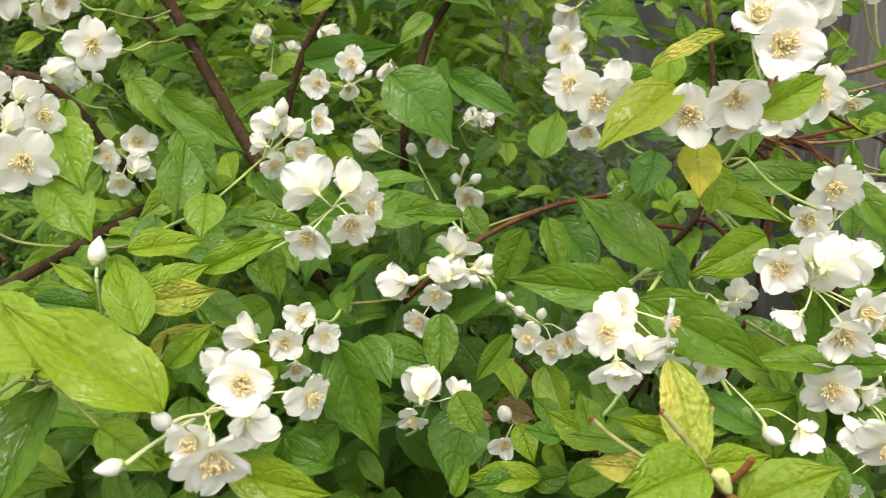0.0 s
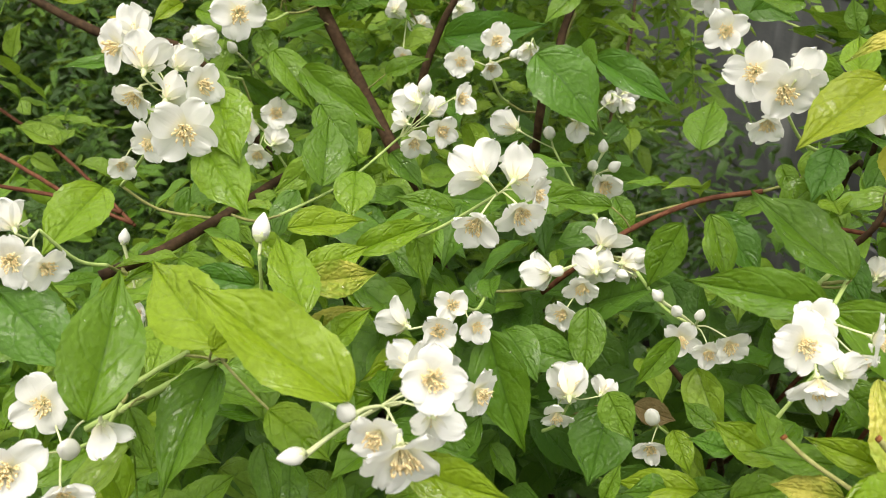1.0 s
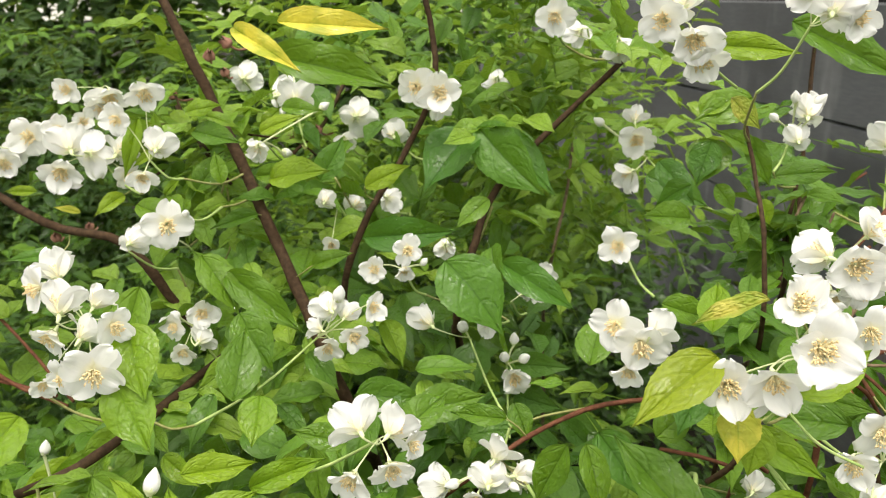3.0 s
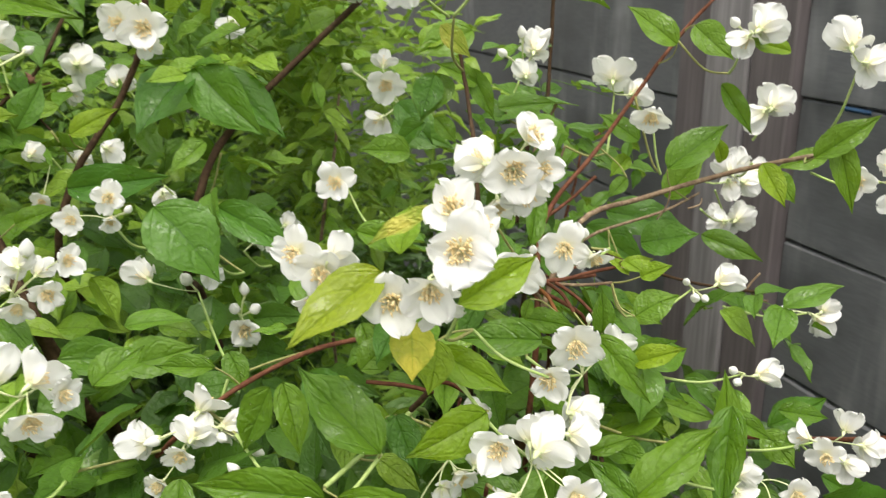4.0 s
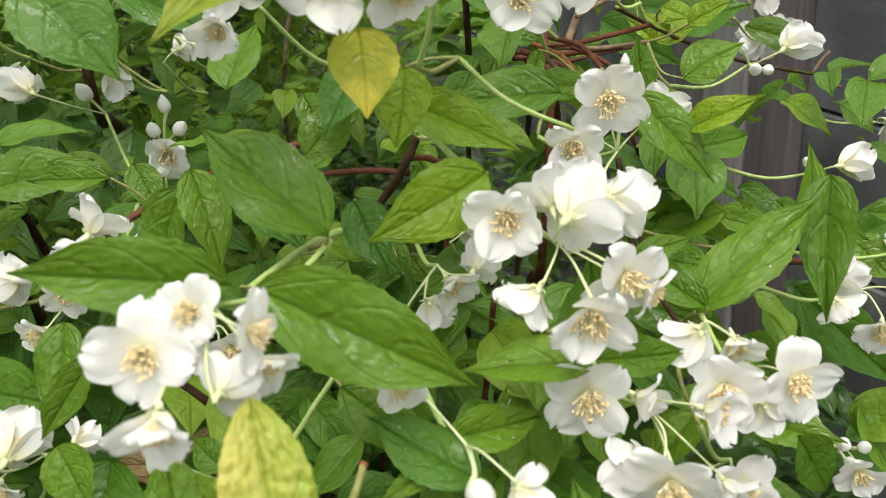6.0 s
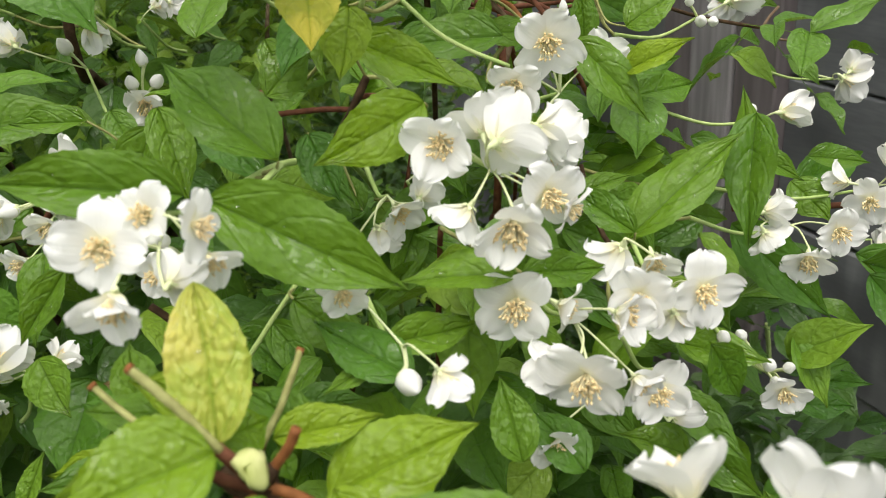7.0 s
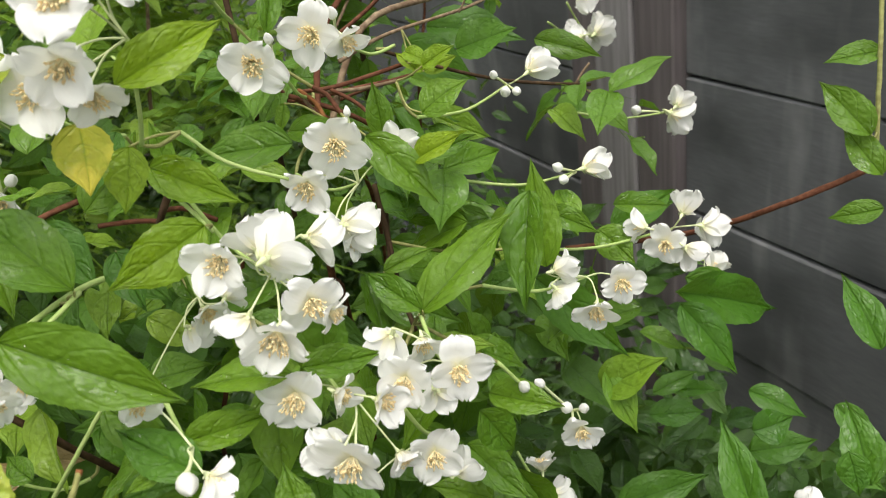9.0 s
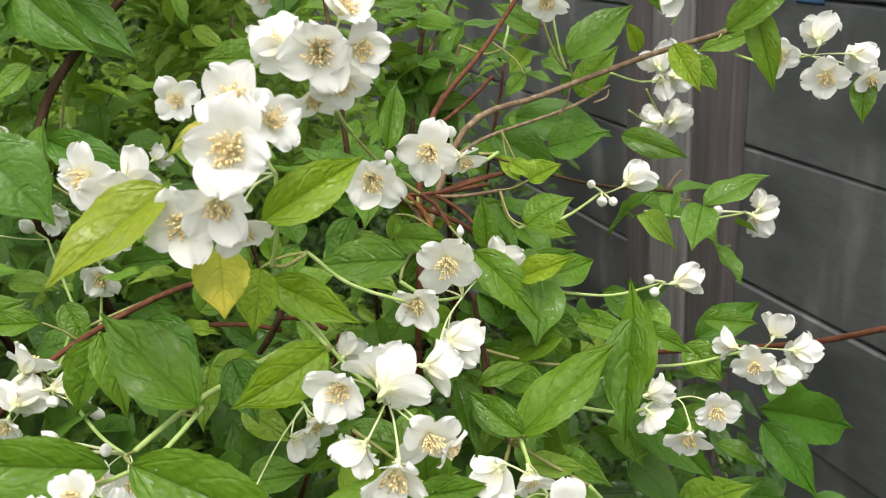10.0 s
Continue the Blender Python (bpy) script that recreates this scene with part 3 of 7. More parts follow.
branch(0.0019, 0.002, "r", (0.546, 0.48, 1.222), (0.51, 0.488, 1.207), (0.485, 0.505, 1.191), (0.464, 0.531, 1.172), (0.435, 0.559, 1.156), (0.365, 0.568, 1.158))
branch(0.0014, 0.0014, "s", (0.094, 0.367, 1.271), (0.105, 0.379, 1.274), (0.116, 0.393, 1.275), (0.126, 0.417, 1.268), (0.132, 0.45, 1.256), (0.14, 0.499, 1.233), (0.148, 0.574, 1.172), (0.148, 0.674, 1.012), (0.1, 0.85, 0))
branch(0.0014, 0.0018, "r", (0.167, 0.501, 1.238), (0.149, 0.487, 1.177), (0.138, 0.489, 1.156), (0.115, 0.524, 1.072), (0.115, 0.624, 0.912), (0.13, 0.84, 0))
branch(0.0014, 0.0016, "r", (0.174, 0.413, 1.235), (0.171, 0.427, 1.192), (0.167, 0.473, 1.105), (0.167, 0.573, 0.945), (0.18, 0.82, 0))
branch(0.0014, 0.0014, "r", (0.206, 0.527, 1.305), (0.233, 0.521, 1.293), (0.25, 0.525, 1.278), (0.267, 0.533, 1.246))
branch(0.0014, 0.0014, "r", (0.204, 0.536, 1.3), (0.231, 0.545, 1.298), (0.263, 0.554, 1.297))
branch(0.0014, 0.0016, "r", (0.202, 0.538, 1.306), (0.221, 0.541, 1.288), (0.229, 0.555, 1.271), (0.244, 0.615, 1.193), (0.244, 0.715, 1.033), (0.23, 0.87, 0))
branch(0.0014, 0.0018, "b", (0.242, 0.486, 1.261), (0.244, 0.474, 1.232), (0.241, 0.448, 1.222))
# the pruned node: cut stubs round a knobbly head
branch(0.00125, 0.0013, "o", (0.0967, 0.2642, 1.2756), (0.0975, 0.2638, 1.2749))
branch(0.00125, 0.0013, "o", (0.0755, 0.2911, 1.2555), (0.0763, 0.2907, 1.2548))
branch(0.00115, 0.0012, "o", (0.1278, 0.3043, 1.2512), (0.1270, 0.3037, 1.2497))
branch(0.0011, 0.0012, "t", (0.0969, 0.2640, 1.2754), (0.1052, 0.2621, 1.2651), (0.1130, 0.2607, 1.2534))
branch(0.0017, 0.0018, "r", (0.1122, 0.2615, 1.2538), (0.1154, 0.2614, 1.2480), (0.1192, 0.2624, 1.2419))
branch(0.0009, 0.0010, "t", (0.0758, 0.2910, 1.2552), (0.0872, 0.2827, 1.2482), (0.1085, 0.2655, 1.2426), (0.1168, 0.2645, 1.2392))
branch(0.0010, 0.0011, "t", (0.1276, 0.3042, 1.2510), (0.1216, 0.2951, 1.2405), (0.1154, 0.2854, 1.2333))
branch(0.0013, 0.0014, "r", (0.1157, 0.2861, 1.2337), (0.1148, 0.2826, 1.2320), (0.1190, 0.2646, 1.2396))
branch(0.0013, 0.0014, "o", (0.1304, 0.2620, 1.2556), (0.1268, 0.2627, 1.2496), (0.1230, 0.2634, 1.2438))
branch(0.0018, 0.002, "b", (0.1233, 0.2636, 1.2442), (0.1217, 0.2617, 1.2432), (0.1192, 0.2635, 1.2396))
branch(0.0013, 0.0015, "r", (0.1060, 0.2593, 1.2527), (0.1096, 0.2629, 1.2444), (0.1184, 0.2633, 1.2390))
branch(0.0012, 0.0013, "o", (0.1052, 0.2644, 1.2256), (0.1113, 0.2628, 1.2324), (0.1186, 0.2631, 1.2386))
branch(0.0014, 0.0014, "o", (0.1325, 0.2614, 1.2320), (0.1278, 0.2623, 1.2358), (0.1199, 0.2635, 1.2398))
branch(0.0009, 0.001, "b", (0.1207, 0.2648, 1.2214), (0.1225, 0.2633, 1.2300), (0.1198, 0.2631, 1.2389))
branch(0.0028, 0.003, "b", (0.1097, 0.2663, 1.2422), (0.1143, 0.2655, 1.2385), (0.1192, 0.2647, 1.2375), (0.1215, 0.2646, 1.2398))
branch(0.0024, 0.0022, "b", (0.1221, 0.2647, 1.2426), (0.1203, 0.2642, 1.2388), (0.1234, 0.2639, 1.2363))
branch(0.0011, 0.0012, "o", (0.0804, 0.2702, 1.2077), (0.0916, 0.2742, 1.2109), (0.1020, 0.2780, 1.2158), (0.1135, 0.2792, 1.2295))
branch(0.0009, 0.001, "s", (0.1175, 0.3832, 1.2320), (0.1063, 0.3779, 1.2197), (0.0945, 0.3712, 1.2067), (0.0800, 0.3724, 1.1889))
branch(0.0016, 0.0012, "p", (0.507, 0.412, 1.021), (0.453, 0.433, 1.007), (0.407, 0.456, 0.999), (0.347, 0.476, 0.982))
branch(0.0028, 0.0024, "s", (0.547, 0.860, 0.879), (0.562, 0.874, 0.817), (0.585, 0.888, 0.754))
branch(0.0016, 0.0012, "b", (-0.3, 0.746, 1.437), (-0.269, 0.719, 1.406), (-0.232, 0.692, 1.376))
branch(0.0016, 0.0012, "b", (-0.139, 0.76, 1.462), (-0.156, 0.732, 1.423), (-0.181, 0.708, 1.398), (-0.2, 0.673, 1.368))
branch(0.002, 0.0016, "b", (0.05, 0.419, 1.211), (0.073, 0.428, 1.173), (0.097, 0.469, 1.091), (0.097, 0.569, 0.931), (0.1, 0.88, 0))
branch(0.002, 0.0016, "p", (0.068, 0.975, 1.363), (0.061, 0.954, 1.301), (0.048, 0.934, 1.245), (0.037, 0.948, 1.159), (0.037, 1.048, 0.999), (0.03, 1.37, 0))
branch(0.0016, 0.0012, "r", (0.397, 0.986, 1.324), (0.351, 0.973, 1.294), (0.338, 0.96, 1.256), (0.322, 0.974, 1.172), (0.322, 1.074, 1.012), (0.28, 1.32, 0))
branch(0.0013, 0.0012, "t", (0.533, 0.496, 1.32), (0.53, 0.487, 1.279), (0.529, 0.483, 1.248), (0.528, 0.479, 1.216))
branch(0.0018, 0.0016, "b", (0.247, 0.718, 1.382), (0.242, 0.709, 1.361), (0.237, 0.701, 1.342), (0.225, 0.663, 1.302))
branch(0.0013, 0.0014, "p", (0.27, 0.739, 1.383), (0.253, 0.718, 1.359), (0.238, 0.698, 1.334), (0.225, 0.663, 1.302))
branch(0.001, 0.0012, "p", (0.267, 0.684, 1.358), (0.257, 0.676, 1.337), (0.244, 0.658, 1.32), (0.232, 0.642, 1.307))
branch(0.0014, 0.0014, "r", (0.285, 0.653, 1.34), (0.262, 0.638, 1.326), (0.236, 0.623, 1.314))
branch(0.0012, 0.0012, "r", (0.232, 0.478, 1.304), (0.227, 0.491, 1.311), (0.218, 0.515, 1.312))
branch(0.0012, 0.0012, "o", (0.224, 0.487, 1.3), (0.22, 0.501, 1.306), (0.212, 0.524, 1.308))
branch(0.001, 0.0012, "p", (0.22, 0.498, 1.299), (0.216, 0.511, 1.303), (0.213, 0.524, 1.307))
branch(0.001, 0.0012, "p", (0.265, 0.519, 1.305), (0.241, 0.52, 1.304), (0.215, 0.524, 1.307))
branch(0.0012, 0.0012, "r", (0.274, 0.532, 1.311), (0.256, 0.532, 1.308), (0.232, 0.522, 1.307), (0.214, 0.524, 1.307))
branch(0.001, 0.0012, "r", (0.247, 0.495, 1.296), (0.24, 0.508, 1.301), (0.229, 0.522, 1.306))
branch(0.0017, 0.0014, "b", (0.151, 0.431, 1.295), (0.147, 0.428, 1.288), (0.142, 0.43, 1.28), (0.135, 0.436, 1.269))
branch(0.0012, 0.0012, "r", (0.147, 0.431, 1.282), (0.131, 0.442, 1.281), (0.111, 0.453, 1.278))
branch(0.0012, 0.0012, "r", (0.167, 0.438, 1.276), (0.156, 0.432, 1.286), (0.147, 0.433, 1.287))
branch(0.001, 0.0012, "b", (-0.295, 0.732, 1.454), (-0.279, 0.723, 1.422), (-0.255, 0.708, 1.4))
branch(0.001, 0.0012, "b", (-0.311, 0.644, 1.396), (-0.291, 0.644, 1.389), (-0.276, 0.66, 1.395))
branch(0.0009, 0.001, "b", (-0.143, 0.708, 1.379), (-0.175, 0.723, 1.405), (-0.223, 0.719, 1.415))
branch(0.0015, 0.0015, "s", (-0.2, 0.28, 1.248), (-0.168, 0.286, 1.265), (-0.137, 0.292, 1.281))
branch(0.0011, 0.0011, "s", (-0.187, 0.292, 1.26), (-0.172, 0.295, 1.269), (-0.159, 0.298, 1.276))
branch(0.0008, 0.0008, "s", (0.167, 0.413, 1.326), (0.182, 0.41, 1.311), (0.205, 0.412, 1.298))
branch(0.0009, 0.0009, "s", (0.152, 0.42, 1.302), (0.162, 0.41, 1.294), (0.171, 0.401, 1.285))
branch(0.0012, 0.0012, "b", (0.244, 0.462, 1.237), (0.244, 0.445, 1.225), (0.245, 0.43, 1.218), (0.247, 0.411, 1.213))
# -- end of branches --
# -- clusters --
# flower clusters: label words, node, foot of the stalk; then each flower: centre, facing, petal length
c = cluster("big cluster of white four-petalled flowers with yellow stamens on the shrub", (-0.212, 0.423, 1.358), (-0.267, 0.451, 1.296))
flower(c, (-0.192, 0.39, 1.346), (0.49, -0.86, -0.14), 0.0166)
flower(c, (-0.232, 0.416, 1.383), (-0.45, -0.89, -0.09), 0.0142)
flower(c, (-0.212, 0.4, 1.374), (-0.24, 0.71, 0.66), 0.0170)
flower(c, (-0.219, 0.403, 1.362), (-0.20, -0.83, -0.52), 0.0140)
flower(c, (-0.189, 0.409, 1.365), (0.84, -0.49, -0.24), 0.0128)
flower(c, (-0.215, 0.399, 1.338), (0.04, -0.98, -0.21), 0.0111)
flower(c, (-0.205, 0.404, 1.358), (0.17, 0.88, 0.45), 0.0146)
flower(c, (-0.226, 0.425, 1.385), (-0.46, 0.62, 0.64), 0.0150)
flower(c, (-0.205, 0.421, 1.37), (0.18, 0.81, 0.56), 0.0128)
flower(c, (-0.25, 0.429, 1.317), (0.33, -0.93, -0.17), 0.0095)
c = cluster("small group of white flowers and buds on a thin stalk", (-0.211, 0.548, 1.303), (-0.193, 0.567, 1.258))
flower(c, (-0.198, 0.537, 1.32), (0.43, -0.90, 0.02), 0.0134)
flower(c, (-0.216, 0.531, 1.312), (-0.02, -1.00, -0.08), 0.0114)
flower(c, (-0.209, 0.525, 1.296), (0.15, -0.90, -0.42), 0.0105)
flower(c, (-0.197, 0.524, 1.302), (0.25, 0.96, 0.11), 0.0128)
bud(c, (-0.216, 0.532, 1.319), 0.0041)
c = cluster("single white flower with yellow stamens on the shrub", (-0.217, 0.558, 1.383), (-0.212, 0.622, 1.374))
flower(c, (-0.217, 0.539, 1.384), (0.43, -0.90, -0.02), 0.0183)
bud(c, (-0.203, 0.541, 1.391), 0.0033)
c = cluster("rounded cluster of white flowers on a long pale green stalk", (-0.114, 0.535, 1.304), (-0.172, 0.454, 1.278))
flower(c, (-0.075, 0.531, 1.33), (0.82, -0.56, 0.13), 0.0121)
flower(c, (-0.099, 0.521, 1.33), (-0.53, 0.84, 0.08), 0.0146)
flower(c, (-0.086, 0.523, 1.313), (0.50, -0.82, -0.28), 0.0137)
flower(c, (-0.101, 0.518, 1.307), (0.05, -0.92, -0.38), 0.0117)
flower(c, (-0.106, 0.518, 1.317), (-0.89, 0.39, 0.25), 0.0106)
flower(c, (-0.093, 0.531, 1.321), (0.18, 0.96, 0.23), 0.0117)
bud(c, (-0.095, 0.529, 1.339), 0.0058)
c = cluster("small group of white flowers and buds on a thin stalk", (-0.059, 0.574, 1.342), (-0.048, 0.604, 1.311))
flower(c, (-0.075, 0.554, 1.35), (0.03, -1.00, -0.05), 0.0113)
flower(c, (-0.053, 0.562, 1.361), (0.17, -0.98, 0.11), 0.0125)
flower(c, (-0.057, 0.571, 1.345), (0.09, -0.82, -0.57), 0.0103)
bud(c, (-0.041, 0.559, 1.353), 0.0033)
c = cluster("dense cluster of white flowers with yellow stamens among leaves", (-0.038, 0.384, 1.317), (-0.108, 0.394, 1.284))
flower(c, (-0.043, 0.368, 1.331), (-0.56, 0.79, 0.25), 0.0161)
flower(c, (-0.029, 0.37, 1.329), (0.41, 0.89, 0.21), 0.0149)
flower(c, (-0.044, 0.356, 1.315), (-0.26, -0.92, -0.30), 0.0128)
flower(c, (-0.027, 0.36, 1.319), (0.41, -0.81, -0.42), 0.0128)
flower(c, (-0.021, 0.378, 1.32), (0.77, -0.63, -0.12), 0.0095)
c = cluster("dense cluster of white flowers with yellow stamens among leaves", (0.014, 0.477, 1.247), (0.021, 0.509, 1.254))
flower(c, (-0.014, 0.452, 1.247), (-0.73, 0.56, -0.39), 0.0144)
flower(c, (0.015, 0.462, 1.26), (0.43, 0.80, 0.43), 0.0160)
flower(c, (0.012, 0.45, 1.249), (0.01, 0.99, -0.12), 0.0158)
flower(c, (0.027, 0.46, 1.25), (0.64, 0.68, -0.35), 0.0144)
flower(c, (0.005, 0.452, 1.24), (-0.11, -0.92, -0.38), 0.0115)
flower(c, (-0.005, 0.441, 1.228), (-0.35, -0.93, -0.11), 0.0114)
flower(c, (0.034, 0.46, 1.243), (0.62, 0.52, -0.60), 0.0108)
bud(c, (-0.01, 0.451, 1.248), 0.0045)
bud(c, (0.014, 0.457, 1.252), 0.0042)
bud(c, (0.027, 0.456, 1.245), 0.0039)
bud(c, (0.037, 0.461, 1.253), 0.0036)
bud(c, (0.046, 0.456, 1.235), 0.0042)
c = cluster("drooping white flowers with round buds on a thin stalk", (0.065, 0.428, 1.228), (0.035, 0.456, 1.247))
flower(c, (0.057, 0.417, 1.227), (-0.27, -0.96, -0.06), 0.0109)
flower(c, (0.077, 0.401, 1.234), (0.13, -0.98, -0.17), 0.0114)
flower(c, (0.069, 0.407, 1.225), (-0.12, -0.98, -0.13), 0.0095)
bud(c, (0.052, 0.412, 1.245), 0.0039)
bud(c, (0.064, 0.412, 1.243), 0.0036)
bud(c, (0.042, 0.413, 1.253), 0.0036)
c = cluster("large white cup-shaped flowers with yellow stamens on a pale stalk", (0.093, 0.33, 1.285), (0.12, 0.378, 1.28))
flower(c, (0.082, 0.306, 1.287), (0.17, -0.96, 0.22), 0.0123)
flower(c, (0.09, 0.322, 1.288), (-0.12, -0.88, 0.45), 0.0100)
flower(c, (0.106, 0.305, 1.291), (0.87, -0.47, -0.16), 0.0099)
flower(c, (0.086, 0.295, 1.278), (0.03, -0.88, -0.48), 0.0120)
flower(c, (0.097, 0.305, 1.275), (0.23, 0.97, -0.09), 0.0103)
flower(c, (0.105, 0.315, 1.277), (0.57, -0.67, -0.46), 0.0095)
c = cluster("loose spray of white flowers on a pale green stalk", (-0.055, 0.39, 1.254), (-0.048, 0.432, 1.243))
flower(c, (-0.061, 0.382, 1.259), (0.27, -0.84, 0.47), 0.0102)
flower(c, (-0.065, 0.364, 1.255), (0.17, -0.94, 0.28), 0.0116)
flower(c, (-0.049, 0.375, 1.252), (0.48, -0.84, 0.23), 0.0095)
flower(c, (-0.081, 0.363, 1.257), (-0.86, 0.52, 0.04), 0.0139)
flower(c, (-0.064, 0.372, 1.238), (0.24, -0.84, -0.48), 0.0095)
c = cluster("large white cup-shaped flowers with yellow stamens on a pale stalk", (-0.07, 0.262, 1.279), (-0.11, 0.299, 1.259))
flower(c, (-0.048, 0.248, 1.3), (0.19, -0.90, 0.39), 0.0126)
flower(c, (-0.04, 0.299, 1.264), (0.72, -0.68, -0.16), 0.0114)
flower(c, (-0.056, 0.254, 1.3), (-0.57, 0.69, 0.43), 0.0100)
flower(c, (-0.057, 0.234, 1.283), (0.29, -0.84, -0.45), 0.0155)
flower(c, (-0.066, 0.243, 1.282), (-0.35, -0.93, -0.14), 0.0112)
flower(c, (-0.049, 0.248, 1.286), (0.19, 0.45, -0.87), 0.0109)
bud(c, (-0.077, 0.243, 1.289), 0.0042)
bud(c, (-0.094, 0.235, 1.276), 0.0042)
c = cluster("single white bud on a short stalk between leaves", (-0.1381, 0.3346, 1.3044), (-0.1416, 0.3391, 1.2852))
bud(c, (-0.1374, 0.3393, 1.3153), 0.0054)
c = cluster("large white cup-shaped flowers with yellow stamens on a pale stalk", (-0.2, 0.264, 1.249), (-0.184, 0.284, 1.259))
flower(c, (-0.216, 0.279, 1.26), (0.47, -0.83, 0.32), 0.0129)
flower(c, (-0.196, 0.23, 1.267), (0.49, -0.81, 0.31), 0.0139)
flower(c, (-0.177, 0.229, 1.259), (0.63, -0.78, 0.02), 0.0118)
flower(c, (-0.173, 0.253, 1.271), (0.06, 0.04, -1.00), 0.0117)
bud(c, (-0.186, 0.249, 1.262), 0.0052)
c = cluster("large white cup-shaped flowers with yellow stamens on a pale stalk", (-0.237, 0.33, 1.316), (-0.224, 0.355, 1.288))
flower(c, (-0.236, 0.308, 1.311), (0.49, -0.86, 0.16), 0.0128)
flower(c, (-0.223, 0.308, 1.309), (0.85, -0.51, -0.17), 0.0107)
flower(c, (-0.233, 0.31, 1.325), (-0.61, 0.63, 0.48), 0.0121)
c = cluster("small group of white flowers and buds on a thin stalk", (-0.255, 0.425, 1.211), (-0.25, 0.439, 1.184))
flower(c, (-0.249, 0.415, 1.231), (0.10, -0.97, 0.24), 0.0095)
flower(c, (-0.249, 0.406, 1.212), (0.32, -0.81, -0.49), 0.0099)
bud(c, (-0.246, 0.407, 1.217), 0.0052)
bud(c, (-0.258, 0.429, 1.272), 0.0042)
c = cluster("half-open white flower and bud on a thin stalk", (-0.015, 0.601, 1.278), (0.022, 0.527, 1.244))
flower(c, (-0.04, 0.574, 1.299), (-0.70, 0.67, 0.24), 0.0164)
bud(c, (-0.018, 0.585, 1.294), 0.0056)
c = cluster("drooping white flower under two round white buds", (0.014, 0.598, 1.258), (0.019, 0.543, 1.226))
flower(c, (0.020, 0.578, 1.260), (0.23, -0.94, -0.25), 0.0165)
bud(c, (0.028, 0.584, 1.270), 0.0050)
bud(c, (0.013, 0.586, 1.270), 0.0050)
bud(c, (0.020, 0.592, 1.282), 0.0046)
c = cluster("dense cluster of white flowers with yellow stamens among leaves", (0.1, 0.445, 1.345), (0.13, 0.473, 1.313))
flower(c, (0.082, 0.43, 1.365), (-0.42, -0.91, -0.01), 0.0146)
flower(c, (0.094, 0.424, 1.358), (-0.05, -0.96, -0.27), 0.0156)
flower(c, (0.089, 0.427, 1.342), (-0.21, -0.82, -0.54), 0.0116)
flower(c, (0.099, 0.422, 1.363), (0.53, 0.78, 0.34), 0.0134)
c = cluster("small group of white flowers and buds on a thin stalk", (0.097, 0.588, 1.356), (0.118, 0.572, 1.326))
flower(c, (0.092, 0.571, 1.364), (-0.15, -0.99, 0.04), 0.0148)
bud(c, (0.085, 0.571, 1.374), 0.0033)
bud(c, (0.1, 0.572, 1.37), 0.0033)
c = cluster("large white cup-shaped flowers with yellow stamens on a pale stalk", (0.163, 0.388, 1.369), (0.153, 0.403, 1.326))
flower(c, (0.129, 0.383, 1.356), (-0.06, -0.99, 0.13), 0.0162)
flower(c, (0.145, 0.369, 1.368), (-0.05, -0.92, -0.38), 0.0155)
flower(c, (0.157, 0.351, 1.39), (-0.08, -0.98, 0.20), 0.0178)
flower(c, (0.155, 0.379, 1.397), (0.02, -0.76, 0.65), 0.0161)
flower(c, (0.165, 0.376, 1.391), (0.55, -0.74, 0.38), 0.0124)
flower(c, (0.148, 0.38, 1.354), (0.19, -0.81, -0.56), 0.0124)
c = cluster("large white cup-shaped flowers with yellow stamens on a pale stalk", (0.183, 0.424, 1.399), (0.189, 0.495, 1.353))
flower(c, (0.173, 0.403, 1.412), (-0.45, 0.89, -0.01), 0.0157)
flower(c, (0.185, 0.404, 1.409), (-0.02, -1.00, 0.10), 0.0173)
flower(c, (0.194, 0.416, 1.419), (0.42, -0.59, 0.68), 0.0135)
flower(c, (0.179, 0.412, 1.392), (0.04, -0.65, -0.76), 0.0114)
flower(c, (0.198, 0.417, 1.406), (0.48, -0.88, -0.02), 0.0131)
flower(c, (0.19, 0.408, 1.397), (0.24, -0.85, -0.48), 0.0124)
c = cluster("small group of white flowers and buds on a thin stalk", (0.238, 0.496, 1.336), (0.269, 0.544, 1.319))
flower(c, (0.226, 0.48, 1.344), (-0.22, -0.97, 0.01), 0.0161)
flower(c, (0.24, 0.474, 1.341), (0.46, -0.60, -0.65), 0.0127)
bud(c, (0.237, 0.48, 1.352), 0.0035)
c = cluster("single white flower with yellow stamens on the shrub", (0.206, 0.484, 1.332), (0.219, 0.517, 1.304))
flower(c, (0.197, 0.467, 1.337), (-0.09, -1.00, 0.03), 0.0169)
bud(c, (0.206, 0.469, 1.347), 0.0030)
c = cluster("loose spray of white flowers on a pale green stalk", (0.234, 0.459, 1.273), (0.204, 0.475, 1.278))
flower(c, (0.227, 0.45, 1.299), (-0.07, -0.98, -0.18), 0.0178)
flower(c, (0.211, 0.439, 1.285), (-0.27, -0.93, -0.26), 0.0146)
flower(c, (0.253, 0.47, 1.284), (0.74, 0.65, 0.15), 0.0140)
flower(c, (0.223, 0.434, 1.263), (0.61, 0.59, -0.53), 0.0176)
flower(c, (0.225, 0.441, 1.253), (0.49, -0.81, -0.32), 0.0112)
bud(c, (0.235, 0.453, 1.311), 0.0024)
c = cluster("large white cup-shaped flowers with yellow stamens on a pale stalk", (0.192, 0.384, 1.269), (0.158, 0.427, 1.295))
flower(c, (0.175, 0.377, 1.283), (-0.12, -0.99, 0.02), 0.0146)
flower(c, (0.193, 0.369, 1.283), (0.52, 0.86, 0.02), 0.0174)
flower(c, (0.19, 0.377, 1.284), (0.03, 0.87, 0.49), 0.0140)
